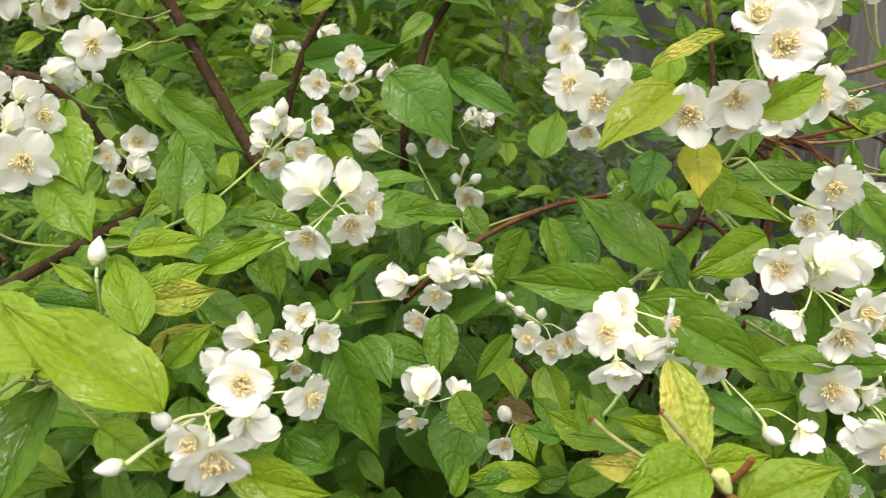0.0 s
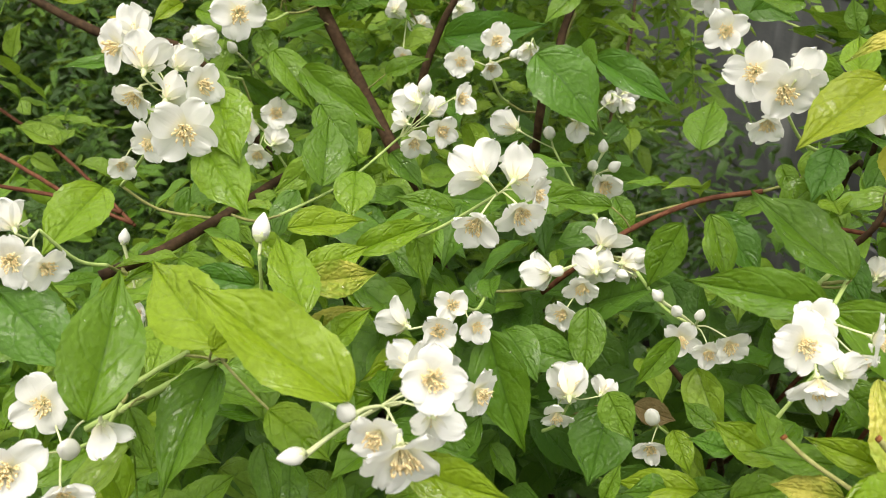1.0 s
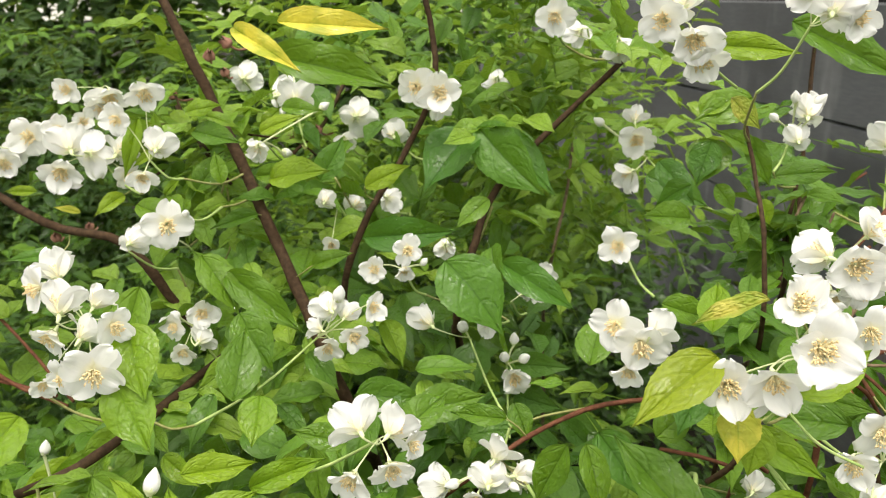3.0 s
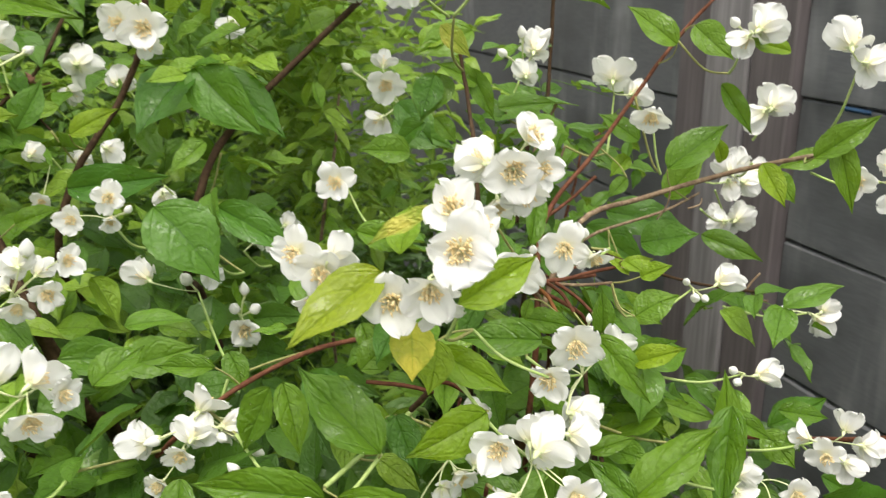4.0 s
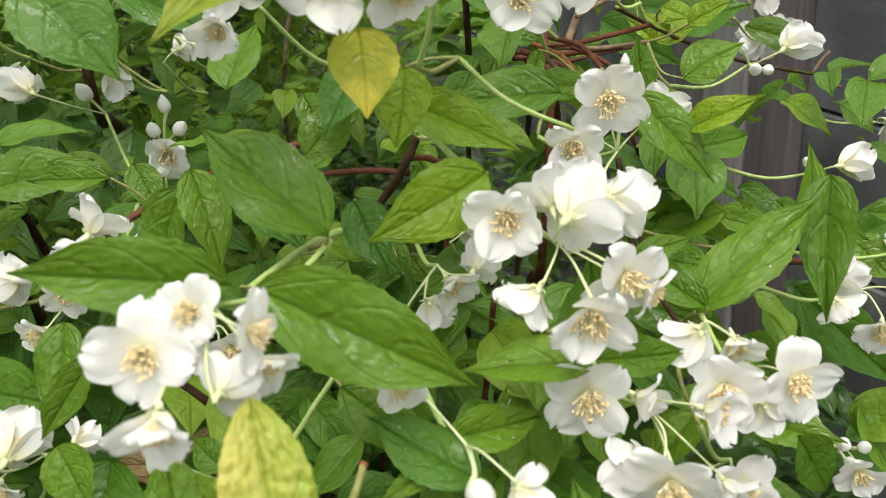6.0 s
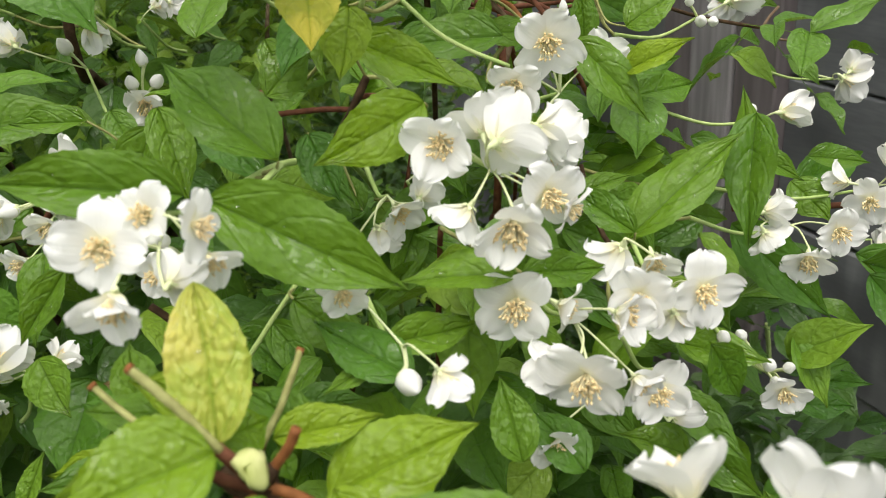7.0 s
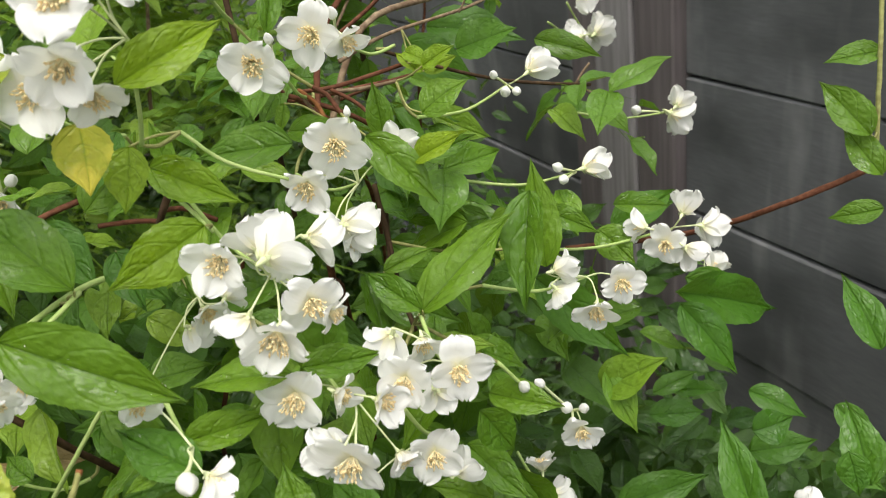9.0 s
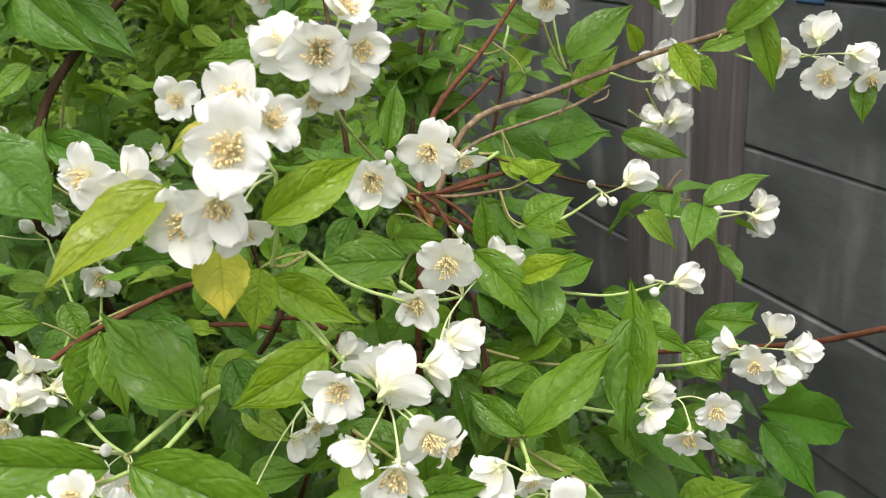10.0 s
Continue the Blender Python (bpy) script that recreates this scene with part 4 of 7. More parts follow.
flower(c, (0.21, 0.382, 1.283), (0.89, 0.31, -0.34), 0.0133)
flower(c, (0.194, 0.345, 1.264), (-0.21, -0.93, -0.30), 0.0161)
flower(c, (0.207, 0.357, 1.268), (0.27, -0.95, -0.15), 0.0141)
flower(c, (0.213, 0.355, 1.263), (0.78, -0.49, -0.40), 0.0095)
flower(c, (0.182, 0.363, 1.263), (-0.57, 0.04, -0.82), 0.0128)
c = cluster("small group of white flowers and buds on a thin stalk", (0.154, 0.416, 1.25), (0.146, 0.442, 1.254))
flower(c, (0.129, 0.385, 1.226), (-0.03, -0.96, -0.27), 0.0101)
flower(c, (0.157, 0.405, 1.249), (0.38, -0.82, -0.43), 0.0116)
flower(c, (0.149, 0.403, 1.242), (0.29, 0.47, -0.83), 0.0107)
flower(c, (0.167, 0.407, 1.251), (0.58, 0.80, 0.13), 0.0107)
c = cluster("dense cluster of white flowers with yellow stamens among leaves", (0.215, 0.36, 1.218), (0.202, 0.382, 1.226))
flower(c, (0.194, 0.348, 1.234), (-0.21, -0.97, -0.09), 0.0151)
flower(c, (0.209, 0.349, 1.23), (0.76, -0.55, -0.33), 0.0105)
flower(c, (0.225, 0.334, 1.233), (0.76, -0.64, -0.07), 0.0111)
flower(c, (0.212, 0.323, 1.218), (-0.28, -0.94, -0.20), 0.0154)
flower(c, (0.207, 0.328, 1.22), (-0.70, 0.54, -0.47), 0.0131)
flower(c, (0.229, 0.327, 1.212), (0.45, -0.75, -0.48), 0.0097)
c = cluster("dense cluster of white flowers with yellow stamens among leaves", (0.255, 0.369, 1.22), (0.25, 0.402, 1.225))
flower(c, (0.237, 0.349, 1.23), (-0.34, -0.94, -0.02), 0.0134)
flower(c, (0.247, 0.367, 1.235), (-0.03, -0.85, -0.52), 0.0107)
flower(c, (0.235, 0.365, 1.241), (-0.37, 0.48, -0.80), 0.0135)
flower(c, (0.258, 0.348, 1.23), (-0.01, -1.00, 0.05), 0.0134)
flower(c, (0.248, 0.346, 1.223), (0.42, 0.50, -0.76), 0.0107)
c = cluster("spray of round white buds with one open flower", (0.322, 0.42, 1.139), (0.284, 0.412, 1.185))
flower(c, (0.321, 0.401, 1.143), (-0.24, -0.94, -0.25), 0.0117)
bud(c, (0.315, 0.405, 1.154), 0.0040)
bud(c, (0.324, 0.404, 1.152), 0.0034)
bud(c, (0.296, 0.412, 1.167), 0.0040)
bud(c, (0.304, 0.412, 1.167), 0.0034)
bud(c, (0.317, 0.402, 1.147), 0.0030)
c = cluster("loose spray of white flowers on a pale green stalk", (0.345, 0.456, 1.197), (0.284, 0.428, 1.22))
flower(c, (0.358, 0.438, 1.201), (-0.13, -0.99, -0.03), 0.0135)
flower(c, (0.343, 0.433, 1.192), (-0.34, -0.82, -0.47), 0.0141)
flower(c, (0.324, 0.441, 1.213), (0.96, 0.28, 0.02), 0.0132)
flower(c, (0.323, 0.437, 1.204), (0.43, -0.02, -0.90), 0.0126)
c = cluster("loose spray of white flowers on a pale green stalk", (0.415, 0.509, 1.188), (0.308, 0.469, 1.216))
flower(c, (0.417, 0.493, 1.205), (0.64, 0.58, 0.50), 0.0136)
flower(c, (0.395, 0.495, 1.199), (-0.58, 0.81, -0.00), 0.0122)
flower(c, (0.405, 0.49, 1.19), (-0.46, -0.89, -0.07), 0.0134)
flower(c, (0.415, 0.484, 1.187), (0.75, 0.06, -0.66), 0.0143)
flower(c, (0.425, 0.484, 1.199), (0.92, 0.22, -0.32), 0.0149)
c = cluster("single white flower with yellow stamens on the shrub", (0.485, 0.605, 1.105), (0.442, 0.589, 1.133))
flower(c, (0.478, 0.581, 1.109), (0.75, 0.62, 0.23), 0.0155)
c = cluster("drooping white flowers with round buds on a thin stalk", (0.491, 0.69, 1.199), (0.381, 0.616, 1.242))
flower(c, (0.486, 0.668, 1.205), (0.77, 0.11, -0.63), 0.0197)
flower(c, (0.492, 0.67, 1.21), (0.79, 0.55, 0.28), 0.0157)
bud(c, (0.46, 0.674, 1.211), 0.0052)
c = cluster("small group of white flowers and buds on a thin stalk", (0.369, 0.542, 1.223), (0.286, 0.494, 1.252))
flower(c, (0.368, 0.521, 1.233), (0.93, 0.35, -0.11), 0.0161)
bud(c, (0.353, 0.526, 1.235), 0.0039)
bud(c, (0.355, 0.522, 1.228), 0.0039)
c = cluster("small group of white flowers and buds on a thin stalk", (0.336, 0.566, 1.279), (0.272, 0.508, 1.286))
flower(c, (0.346, 0.547, 1.29), (0.86, 0.41, 0.30), 0.0153)
bud(c, (0.325, 0.55, 1.291), 0.0033)
bud(c, (0.33, 0.545, 1.281), 0.0042)
bud(c, (0.337, 0.545, 1.28), 0.0036)
c = cluster("small group of white flowers and buds on a thin stalk", (0.505, 0.903, 1.219), (0.466, 0.862, 1.267))
flower(c, (0.496, 0.881, 1.228), (0.75, 0.66, -0.05), 0.0210)
flower(c, (0.482, 0.883, 1.231), (-0.21, 0.96, 0.20), 0.0157)
c = cluster("loose spray of white flowers on a pale green stalk", (0.499, 0.892, 1.269), (0.415, 0.811, 1.298))
flower(c, (0.49, 0.873, 1.286), (0.29, 0.78, 0.56), 0.0210)
flower(c, (0.507, 0.872, 1.284), (0.88, 0.48, -0.01), 0.0210)
flower(c, (0.486, 0.876, 1.272), (0.47, 0.56, -0.68), 0.0204)
c = cluster("large white cup-shaped flowers with yellow stamens on a pale stalk", (0.221, 0.242, 1.23), (0.183, 0.247, 1.228))
flower(c, (0.214, 0.242, 1.239), (0.05, 0.75, 0.66), 0.0156)
flower(c, (0.231, 0.220, 1.249), (0.45, 0.70, 0.55), 0.0147)
flower(c, (0.197, 0.226, 1.244), (-0.94, 0.31, -0.15), 0.0099)
flower(c, (0.212, 0.213, 1.237), (-0.23, -0.96, 0.14), 0.0144)
flower(c, (0.229, 0.225, 1.235), (0.76, 0.08, -0.65), 0.0141)
flower(c, (0.231, 0.217, 1.22), (0.11, -0.94, 0.32), 0.0107)
flower(c, (0.213, 0.236, 1.232), (-0.21, 0.43, -0.88), 0.0096)
c = cluster("small group of white flowers and buds on a thin stalk", (0.248, 0.364, 1.188), (0.234, 0.359, 1.208))
flower(c, (0.243, 0.346, 1.193), (-0.13, -0.99, 0.02), 0.0128)
flower(c, (0.251, 0.35, 1.176), (0.80, 0.58, -0.16), 0.0114)
flower(c, (0.205, 0.345, 1.176), (-0.16, -0.97, -0.19), 0.0107)
c = cluster("small group of white flowers and buds on a thin stalk", (0.155, 0.333, 1.23), (0.144, 0.356, 1.237))
flower(c, (0.165, 0.306, 1.237), (0.43, 0.05, -0.90), 0.0098)
flower(c, (0.137, 0.348, 1.245), (0.18, -0.98, -0.10), 0.0097)
bud(c, (0.156, 0.311, 1.231), 0.0051)
c = cluster("dense cluster of white flowers with yellow stamens among leaves", (-0.383, 0.649, 1.415), (-0.46, 0.653, 1.394))
flower(c, (-0.407, 0.625, 1.427), (-0.63, 0.62, 0.47), 0.0192)
flower(c, (-0.377, 0.636, 1.428), (0.53, -0.85, 0.02), 0.0170)
flower(c, (-0.395, 0.626, 1.41), (0.48, -0.83, -0.29), 0.0161)
flower(c, (-0.354, 0.641, 1.433), (0.60, -0.79, 0.12), 0.0128)
flower(c, (-0.423, 0.624, 1.419), (0.02, -0.97, -0.24), 0.0128)
flower(c, (-0.389, 0.634, 1.42), (-0.37, 0.87, -0.33), 0.0163)
c = cluster("dense cluster of white flowers with yellow stamens among leaves", (-0.325, 0.647, 1.411), (-0.276, 0.616, 1.386))
flower(c, (-0.338, 0.613, 1.406), (0.41, -0.83, -0.39), 0.0192)
flower(c, (-0.333, 0.622, 1.419), (-0.64, 0.68, 0.35), 0.0210)
flower(c, (-0.317, 0.621, 1.417), (-0.07, 0.93, -0.35), 0.0200)
flower(c, (-0.297, 0.627, 1.415), (0.16, 0.91, 0.39), 0.0163)
flower(c, (-0.292, 0.628, 1.399), (0.69, -0.62, -0.38), 0.0130)
flower(c, (-0.339, 0.655, 1.436), (0.59, -0.78, 0.23), 0.0125)
c = cluster("small group of white flowers and buds on a thin stalk", (-0.324, 0.666, 1.463), (-0.309, 0.691, 1.432))
flower(c, (-0.34, 0.644, 1.465), (0.12, -0.99, -0.03), 0.0130)
flower(c, (-0.308, 0.648, 1.461), (0.41, -0.74, -0.53), 0.0196)
flower(c, (-0.314, 0.643, 1.453), (0.27, -0.72, -0.64), 0.0140)
c = cluster("single white flower with yellow stamens on the shrub", (-0.427, 0.65, 1.467), (-0.466, 0.665, 1.431))
flower(c, (-0.418, 0.627, 1.456), (0.43, -0.64, -0.64), 0.0168)
c = cluster("small group of white flowers and buds on a thin stalk", (-0.051, 0.661, 1.462), (-0.049, 0.682, 1.486))
flower(c, (-0.056, 0.643, 1.465), (-0.04, -0.98, -0.19), 0.0165)
flower(c, (-0.04, 0.638, 1.461), (0.34, -0.94, -0.07), 0.0182)
flower(c, (-0.039, 0.643, 1.451), (0.21, -0.75, -0.63), 0.0120)
c = cluster("loose spray of white flowers on a pale green stalk", (-0.255, 0.599, 1.416), (-0.234, 0.608, 1.4))
flower(c, (-0.238, 0.578, 1.428), (-0.27, 0.94, 0.21), 0.0167)
flower(c, (-0.25, 0.578, 1.41), (0.17, -0.91, -0.39), 0.0131)
flower(c, (-0.27, 0.589, 1.449), (0.14, -0.99, -0.07), 0.0131)
flower(c, (-0.251, 0.597, 1.469), (0.34, -0.78, -0.53), 0.0166)
c = cluster("loose spray of white flowers on a pale green stalk", (0.133, 0.595, 1.508), (0.171, 0.617, 1.464))
flower(c, (0.133, 0.574, 1.502), (-0.08, -0.94, -0.33), 0.0203)
flower(c, (0.115, 0.576, 1.513), (-0.27, -0.93, -0.23), 0.0180)
flower(c, (0.139, 0.58, 1.488), (0.15, -0.82, -0.55), 0.0175)
flower(c, (0.125, 0.572, 1.519), (0.20, 0.82, 0.53), 0.0203)
c = cluster("small group of white flowers and buds on a thin stalk", (0.136, 0.825, 1.373), (0.19, 0.766, 1.337))
flower(c, (0.124, 0.813, 1.396), (0.07, -0.95, -0.31), 0.0193)
flower(c, (0.122, 0.812, 1.411), (0.03, 0.81, 0.59), 0.0146)
flower(c, (0.12, 0.794, 1.366), (-0.52, 0.67, -0.53), 0.0185)
bud(c, (0.089, 0.813, 1.41), 0.0054)
c = cluster("small group of white flowers and buds on a thin stalk", (0.237, 0.714, 1.417), (0.216, 0.677, 1.392))
flower(c, (0.242, 0.693, 1.432), (0.30, 0.88, 0.38), 0.0185)
flower(c, (0.235, 0.687, 1.414), (0.15, 0.96, 0.23), 0.0141)
bud(c, (0.234, 0.703, 1.446), 0.0049)
bud(c, (0.252, 0.701, 1.443), 0.0058)
bud(c, (0.218, 0.699, 1.431), 0.0045)
c = cluster("small group of white flowers and buds on a thin stalk", (0.314, 0.718, 1.394), (0.295, 0.66, 1.357))
flower(c, (0.308, 0.702, 1.407), (0.20, 0.85, 0.49), 0.0210)
flower(c, (0.323, 0.698, 1.396), (0.69, 0.72, 0.03), 0.0168)
c = cluster("single white flower with yellow stamens on the shrub", (0.328, 0.654, 1.379), (0.336, 0.652, 1.34))
flower(c, (0.322, 0.638, 1.391), (-0.30, -0.74, -0.60), 0.0171)
c = cluster("small group of white flowers and buds on a thin stalk", (0.384, 0.632, 1.447), (0.384, 0.655, 1.416))
flower(c, (0.383, 0.607, 1.451), (0.71, 0.67, 0.22), 0.0209)
flower(c, (0.375, 0.605, 1.447), (-0.05, 0.86, -0.51), 0.0152)
bud(c, (0.368, 0.614, 1.456), 0.0047)
c = cluster("small group of white flowers and buds on a thin stalk", (0.441, 0.711, 1.378), (0.434, 0.714, 1.351))
flower(c, (0.435, 0.687, 1.383), (0.69, 0.66, 0.29), 0.0210)
flower(c, (0.429, 0.685, 1.381), (-0.26, 0.78, -0.56), 0.0190)
c = cluster("loose spray of white flowers on a pale green stalk", (0.431, 0.561, 1.433), (0.432, 0.588, 1.384))
flower(c, (0.412, 0.541, 1.445), (0.20, 0.82, 0.54), 0.0187)
flower(c, (0.422, 0.538, 1.435), (0.87, 0.45, -0.21), 0.0161)
c = cluster("loose spray of white flowers on a pale green stalk", (0.481, 0.597, 1.343), (0.457, 0.654, 1.337))
flower(c, (0.455, 0.582, 1.349), (-0.69, -0.72, 0.02), 0.0150)
flower(c, (0.47, 0.568, 1.358), (0.40, 0.81, 0.43), 0.0175)
flower(c, (0.475, 0.565, 1.339), (-0.44, -0.84, -0.31), 0.0155)
flower(c, (0.496, 0.573, 1.346), (0.87, 0.40, -0.30), 0.0153)
flower(c, (0.506, 0.57, 1.332), (-0.11, -0.91, -0.40), 0.0113)
c = cluster("small group of white flowers and buds on a thin stalk", (0.471, 0.828, 1.292), (0.442, 0.727, 1.328))
flower(c, (0.457, 0.805, 1.3), (-0.03, 0.94, 0.33), 0.0190)
flower(c, (0.469, 0.802, 1.291), (0.75, 0.57, -0.33), 0.0176)
c = cluster("small group of white flowers and buds on a thin stalk", (0.495, 0.888, 1.225), (0.432, 0.811, 1.262))
flower(c, (0.494, 0.865, 1.232), (0.78, 0.59, 0.22), 0.0210)
flower(c, (0.48, 0.863, 1.231), (-0.28, 0.84, -0.47), 0.0179)
c = cluster("white flower and bud beside a withered leaf", (0.048, 0.414, 1.172), (0.075, 0.425, 1.158))
flower(c, (0.042, 0.393, 1.174), (-0.20, -0.98, -0.04), 0.0099)
bud(c, (0.042, 0.398, 1.189), 0.0055)
c = cluster("small group of white flowers and buds on a thin stalk", (0, 0.405, 1.194), (-0.016, 0.415, 1.164))
flower(c, (-0.002, 0.383, 1.209), (-0.02, 1.00, 0.06), 0.0168)
flower(c, (-0.008, 0.385, 1.197), (0.03, -0.89, -0.45), 0.0097)
flower(c, (0.015, 0.397, 1.202), (0.52, 0.84, -0.11), 0.0097)
c = cluster("single white flower with yellow stamens on the shrub", (0.016, 0.625, 1.299), (0.026, 0.675, 1.269))
flower(c, (0.024, 0.627, 1.305), (0.49, 0.87, 0.12), 0.0095)
c = cluster("single white flower with yellow stamens on the shrub", (-0.132, 0.674, 1.364), (-0.12, 0.7, 1.338))
flower(c, (-0.131, 0.643, 1.339), (0.17, -0.96, -0.24), 0.0095)
flower(c, (-0.137, 0.651, 1.371), (-0.00, 0.97, 0.22), 0.0116)
c = cluster("single white flower with yellow stamens on the shrub", (-0.254, 0.549, 1.36), (-0.244, 0.599, 1.33))
flower(c, (-0.254, 0.552, 1.365), (-0.01, 1.00, 0.05), 0.0140)
c = cluster("white flower bud on a thin green stalk", (-0.256, 0.646, 1.333), (-0.246, 0.686, 1.303))
bud(c, (-0.26, 0.626, 1.349), 0.0052)
c = cluster("single white flower with yellow stamens on the shrub", (-0.204, 0.763, 1.439), (-0.226, 0.76, 1.405))
flower(c, (-0.199, 0.737, 1.446), (0.13, 0.99, -0.07), 0.0202)
bud(c, (-0.172, 0.746, 1.438), 0.0049)
bud(c, (-0.197, 0.74, 1.432), 0.0044)
c = cluster("single white flower with yellow stamens on the shrub", (-0.134, 0.761, 1.422), (-0.124, 0.811, 1.392))
flower(c, (-0.134, 0.761, 1.424), (0.01, 1.00, -0.10), 0.0208)
c = cluster("single white flower with yellow stamens on the shrub", (-0.15, 0.773, 1.404), (-0.14, 0.823, 1.374))
flower(c, (-0.15, 0.774, 1.4), (0.02, 0.86, -0.52), 0.0138)
c = cluster("single white flower with yellow stamens on the shrub", (-0.243, 0.776, 1.455), (-0.233, 0.826, 1.425))
flower(c, (-0.245, 0.778, 1.458), (-0.12, 0.99, -0.05), 0.0188)
c = cluster("single white flower with yellow stamens on the shrub", (-0.13, 0.713, 1.346), (-0.12, 0.763, 1.316))
flower(c, (-0.13, 0.716, 1.35), (0.01, 1.00, -0.02), 0.0154)
c = cluster("single white flower with yellow stamens on the shrub", (-0.276, 0.616, 1.356), (-0.266, 0.666, 1.326))
flower(c, (-0.279, 0.617, 1.354), (-0.23, 0.87, -0.43), 0.0150)
c = cluster("small group of white flowers and buds on a thin stalk", (-0.177, 0.719, 1.443), (-0.164, 0.7, 1.407))
flower(c, (-0.169, 0.695, 1.448), (-0.27, 0.89, 0.38), 0.0196)
flower(c, (-0.182, 0.747, 1.476), (0.09, 0.84, 0.53), 0.0183)
c = cluster("single white flower with yellow stamens on the shrub", (-0.187, 0.662, 1.419), (-0.177, 0.712, 1.389))
flower(c, (-0.193, 0.662, 1.415), (-0.38, 0.75, -0.55), 0.0146)
bud(c, (-0.146, 0.7, 1.442), 0.0047)
bud(c, (-0.177, 0.685, 1.405), 0.0052)
c = cluster("small group of white flowers and buds on a thin stalk", (-0.094, 0.755, 1.406), (-0.063, 0.723, 1.391))
flower(c, (-0.093, 0.731, 1.411), (-0.21, 0.96, 0.19), 0.0159)
c = cluster("single white flower with yellow stamens on the shrub", (-0.093, 0.674, 1.372), (-0.083, 0.724, 1.342))
flower(c, (-0.09, 0.675, 1.369), (0.17, 0.88, -0.44), 0.0138)
c = cluster("single white flower with yellow stamens on the shrub", (-0.031, 0.61, 1.355), (-0.021, 0.66, 1.325))
flower(c, (-0.033, 0.61, 1.349), (-0.17, 0.75, -0.65), 0.0126)
c = cluster("single white flower with yellow stamens on the shrub", (0.032, 0.682, 1.295), (0.042, 0.732, 1.265))
flower(c, (0.039, 0.684, 1.3), (0.48, 0.88, 0.05), 0.0131)
c = cluster("single white flower with yellow stamens on the shrub", (0.1, 0.75, 1.492), (0.11, 0.8, 1.462))
flower(c, (0.1, 0.748, 1.487), (0.03, 0.76, -0.65), 0.0178)
c = cluster("single white flower with yellow stamens on the shrub", (0.074, 0.771, 1.498), (0.084, 0.821, 1.468))
flower(c, (0.068, 0.771, 1.496), (-0.42, 0.80, -0.43), 0.0159)
c = cluster("single white flower with yellow stamens on the shrub", (0.045, 0.705, 1.515), (0.055, 0.755, 1.485))
flower(c, (0.046, 0.676, 1.513), (0.04, -0.94, -0.35), 0.0158)
c = cluster("single white flower with yellow stamens on the shrub", (-0.005, 0.782, 1.457), (0.005, 0.832, 1.427))
flower(c, (-0.007, 0.783, 1.454), (-0.11, 0.86, -0.50), 0.0140)
c = cluster("single white flower with yellow stamens on the shrub", (0.004, 0.576, 1.312), (0.014, 0.626, 1.282))
flower(c, (0.002, 0.574, 1.304), (-0.07, 0.66, -0.75), 0.0128)
c = cluster("single white flower with yellow stamens on the shrub", (0.026, 0.623, 1.313), (0.036, 0.673, 1.283))
flower(c, (0.035, 0.622, 1.308), (0.51, 0.68, -0.53), 0.0095)
c = cluster("single white flower with yellow stamens on the shrub", (0.163, 0.471, 1.235), (0.173, 0.521, 1.205))
flower(c, (0.17, 0.474, 1.239), (0.41, 0.91, -0.01), 0.0127)
c = cluster("loose spray of white flowers on a pale green stalk", (0.192, 0.536, 1.508), (0.17, 0.555, 1.468))
flower(c, (0.196, 0.513, 1.516), (0.33, 0.85, 0.41), 0.0180)
flower(c, (0.182, 0.512, 1.528), (-0.40, -0.91, -0.15), 0.0149)
flower(c, (0.213, 0.53, 1.513), (0.45, -0.87, -0.19), 0.0141)
flower(c, (0.207, 0.525, 1.528), (0.14, -0.99, 0.05), 0.0145)
c = cluster("loose spray of white flowers on a pale green stalk", (0.283, 0.542, 1.507), (0.254, 0.572, 1.5))
flower(c, (0.28, 0.516, 1.517), (-0.26, -0.95, -0.16), 0.0149)
flower(c, (0.271, 0.517, 1.509), (-0.49, 0.85, 0.17), 0.0133)
flower(c, (0.296, 0.524, 1.508), (0.06, -0.86, -0.51), 0.0131)
bud(c, (0.244, 0.521, 1.515), 0.0045)
c = cluster("half-open white flower with two round buds on a thin stalk", (0.423, 0.369, 1.088), (0.409, 0.378, 1.068))
flower(c, (0.423, 0.362, 1.095), (0.75, 0.25, -0.6), 0.0125)
bud(c, (0.421, 0.364, 1.101), 0.0044)
bud(c, (0.416, 0.360, 1.091), 0.0040)
c = cluster("white flowers low in the shade of the shrub", (0.307, 0.446, 1.073), (0.300, 0.479, 1.069))
flower(c, (0.306, 0.437, 1.088), (0.10, 0.55, 0.82), 0.0118)
flower(c, (0.298, 0.433, 1.078), (-0.30, -0.60, -0.74), 0.0118)
flower(c, (0.309, 0.430, 1.075), (0.80, 0.20, -0.45), 0.0118)
# -- end of clusters --
# -- leaves --
# single leaves: foot, tip, width to length, roll, tone
# leaves low by the fence have tone d, a darker colour in place of shade
leaf((-0.076, 0.244, 1.292), (-0.131, 0.257, 1.331), (0.42, -0.48, 0.77), 0.42, "l")
leaf((-0.131, 0.27, 1.295), (-0.172, 0.302, 1.32), (0.04, -0.58, 0.82), 0.5, "l")
leaf((-0.171, 0.242, 1.28), (-0.174, 0.286, 1.321), (0.40, -0.61, 0.68), 0.48, "g")
leaf((-0.144, 0.292, 1.274), (-0.154, 0.246, 1.246), (0.07, -0.53, 0.85), 0.44, "g")
leaf((-0.174, 0.273, 1.265), (-0.16, 0.257, 1.247), (0.08, -0.71, 0.70), 0.42, "g")
leaf((-0.111, 0.308, 1.289), (-0.132, 0.343, 1.313), (0.25, -0.45, 0.86), 0.45, "l")
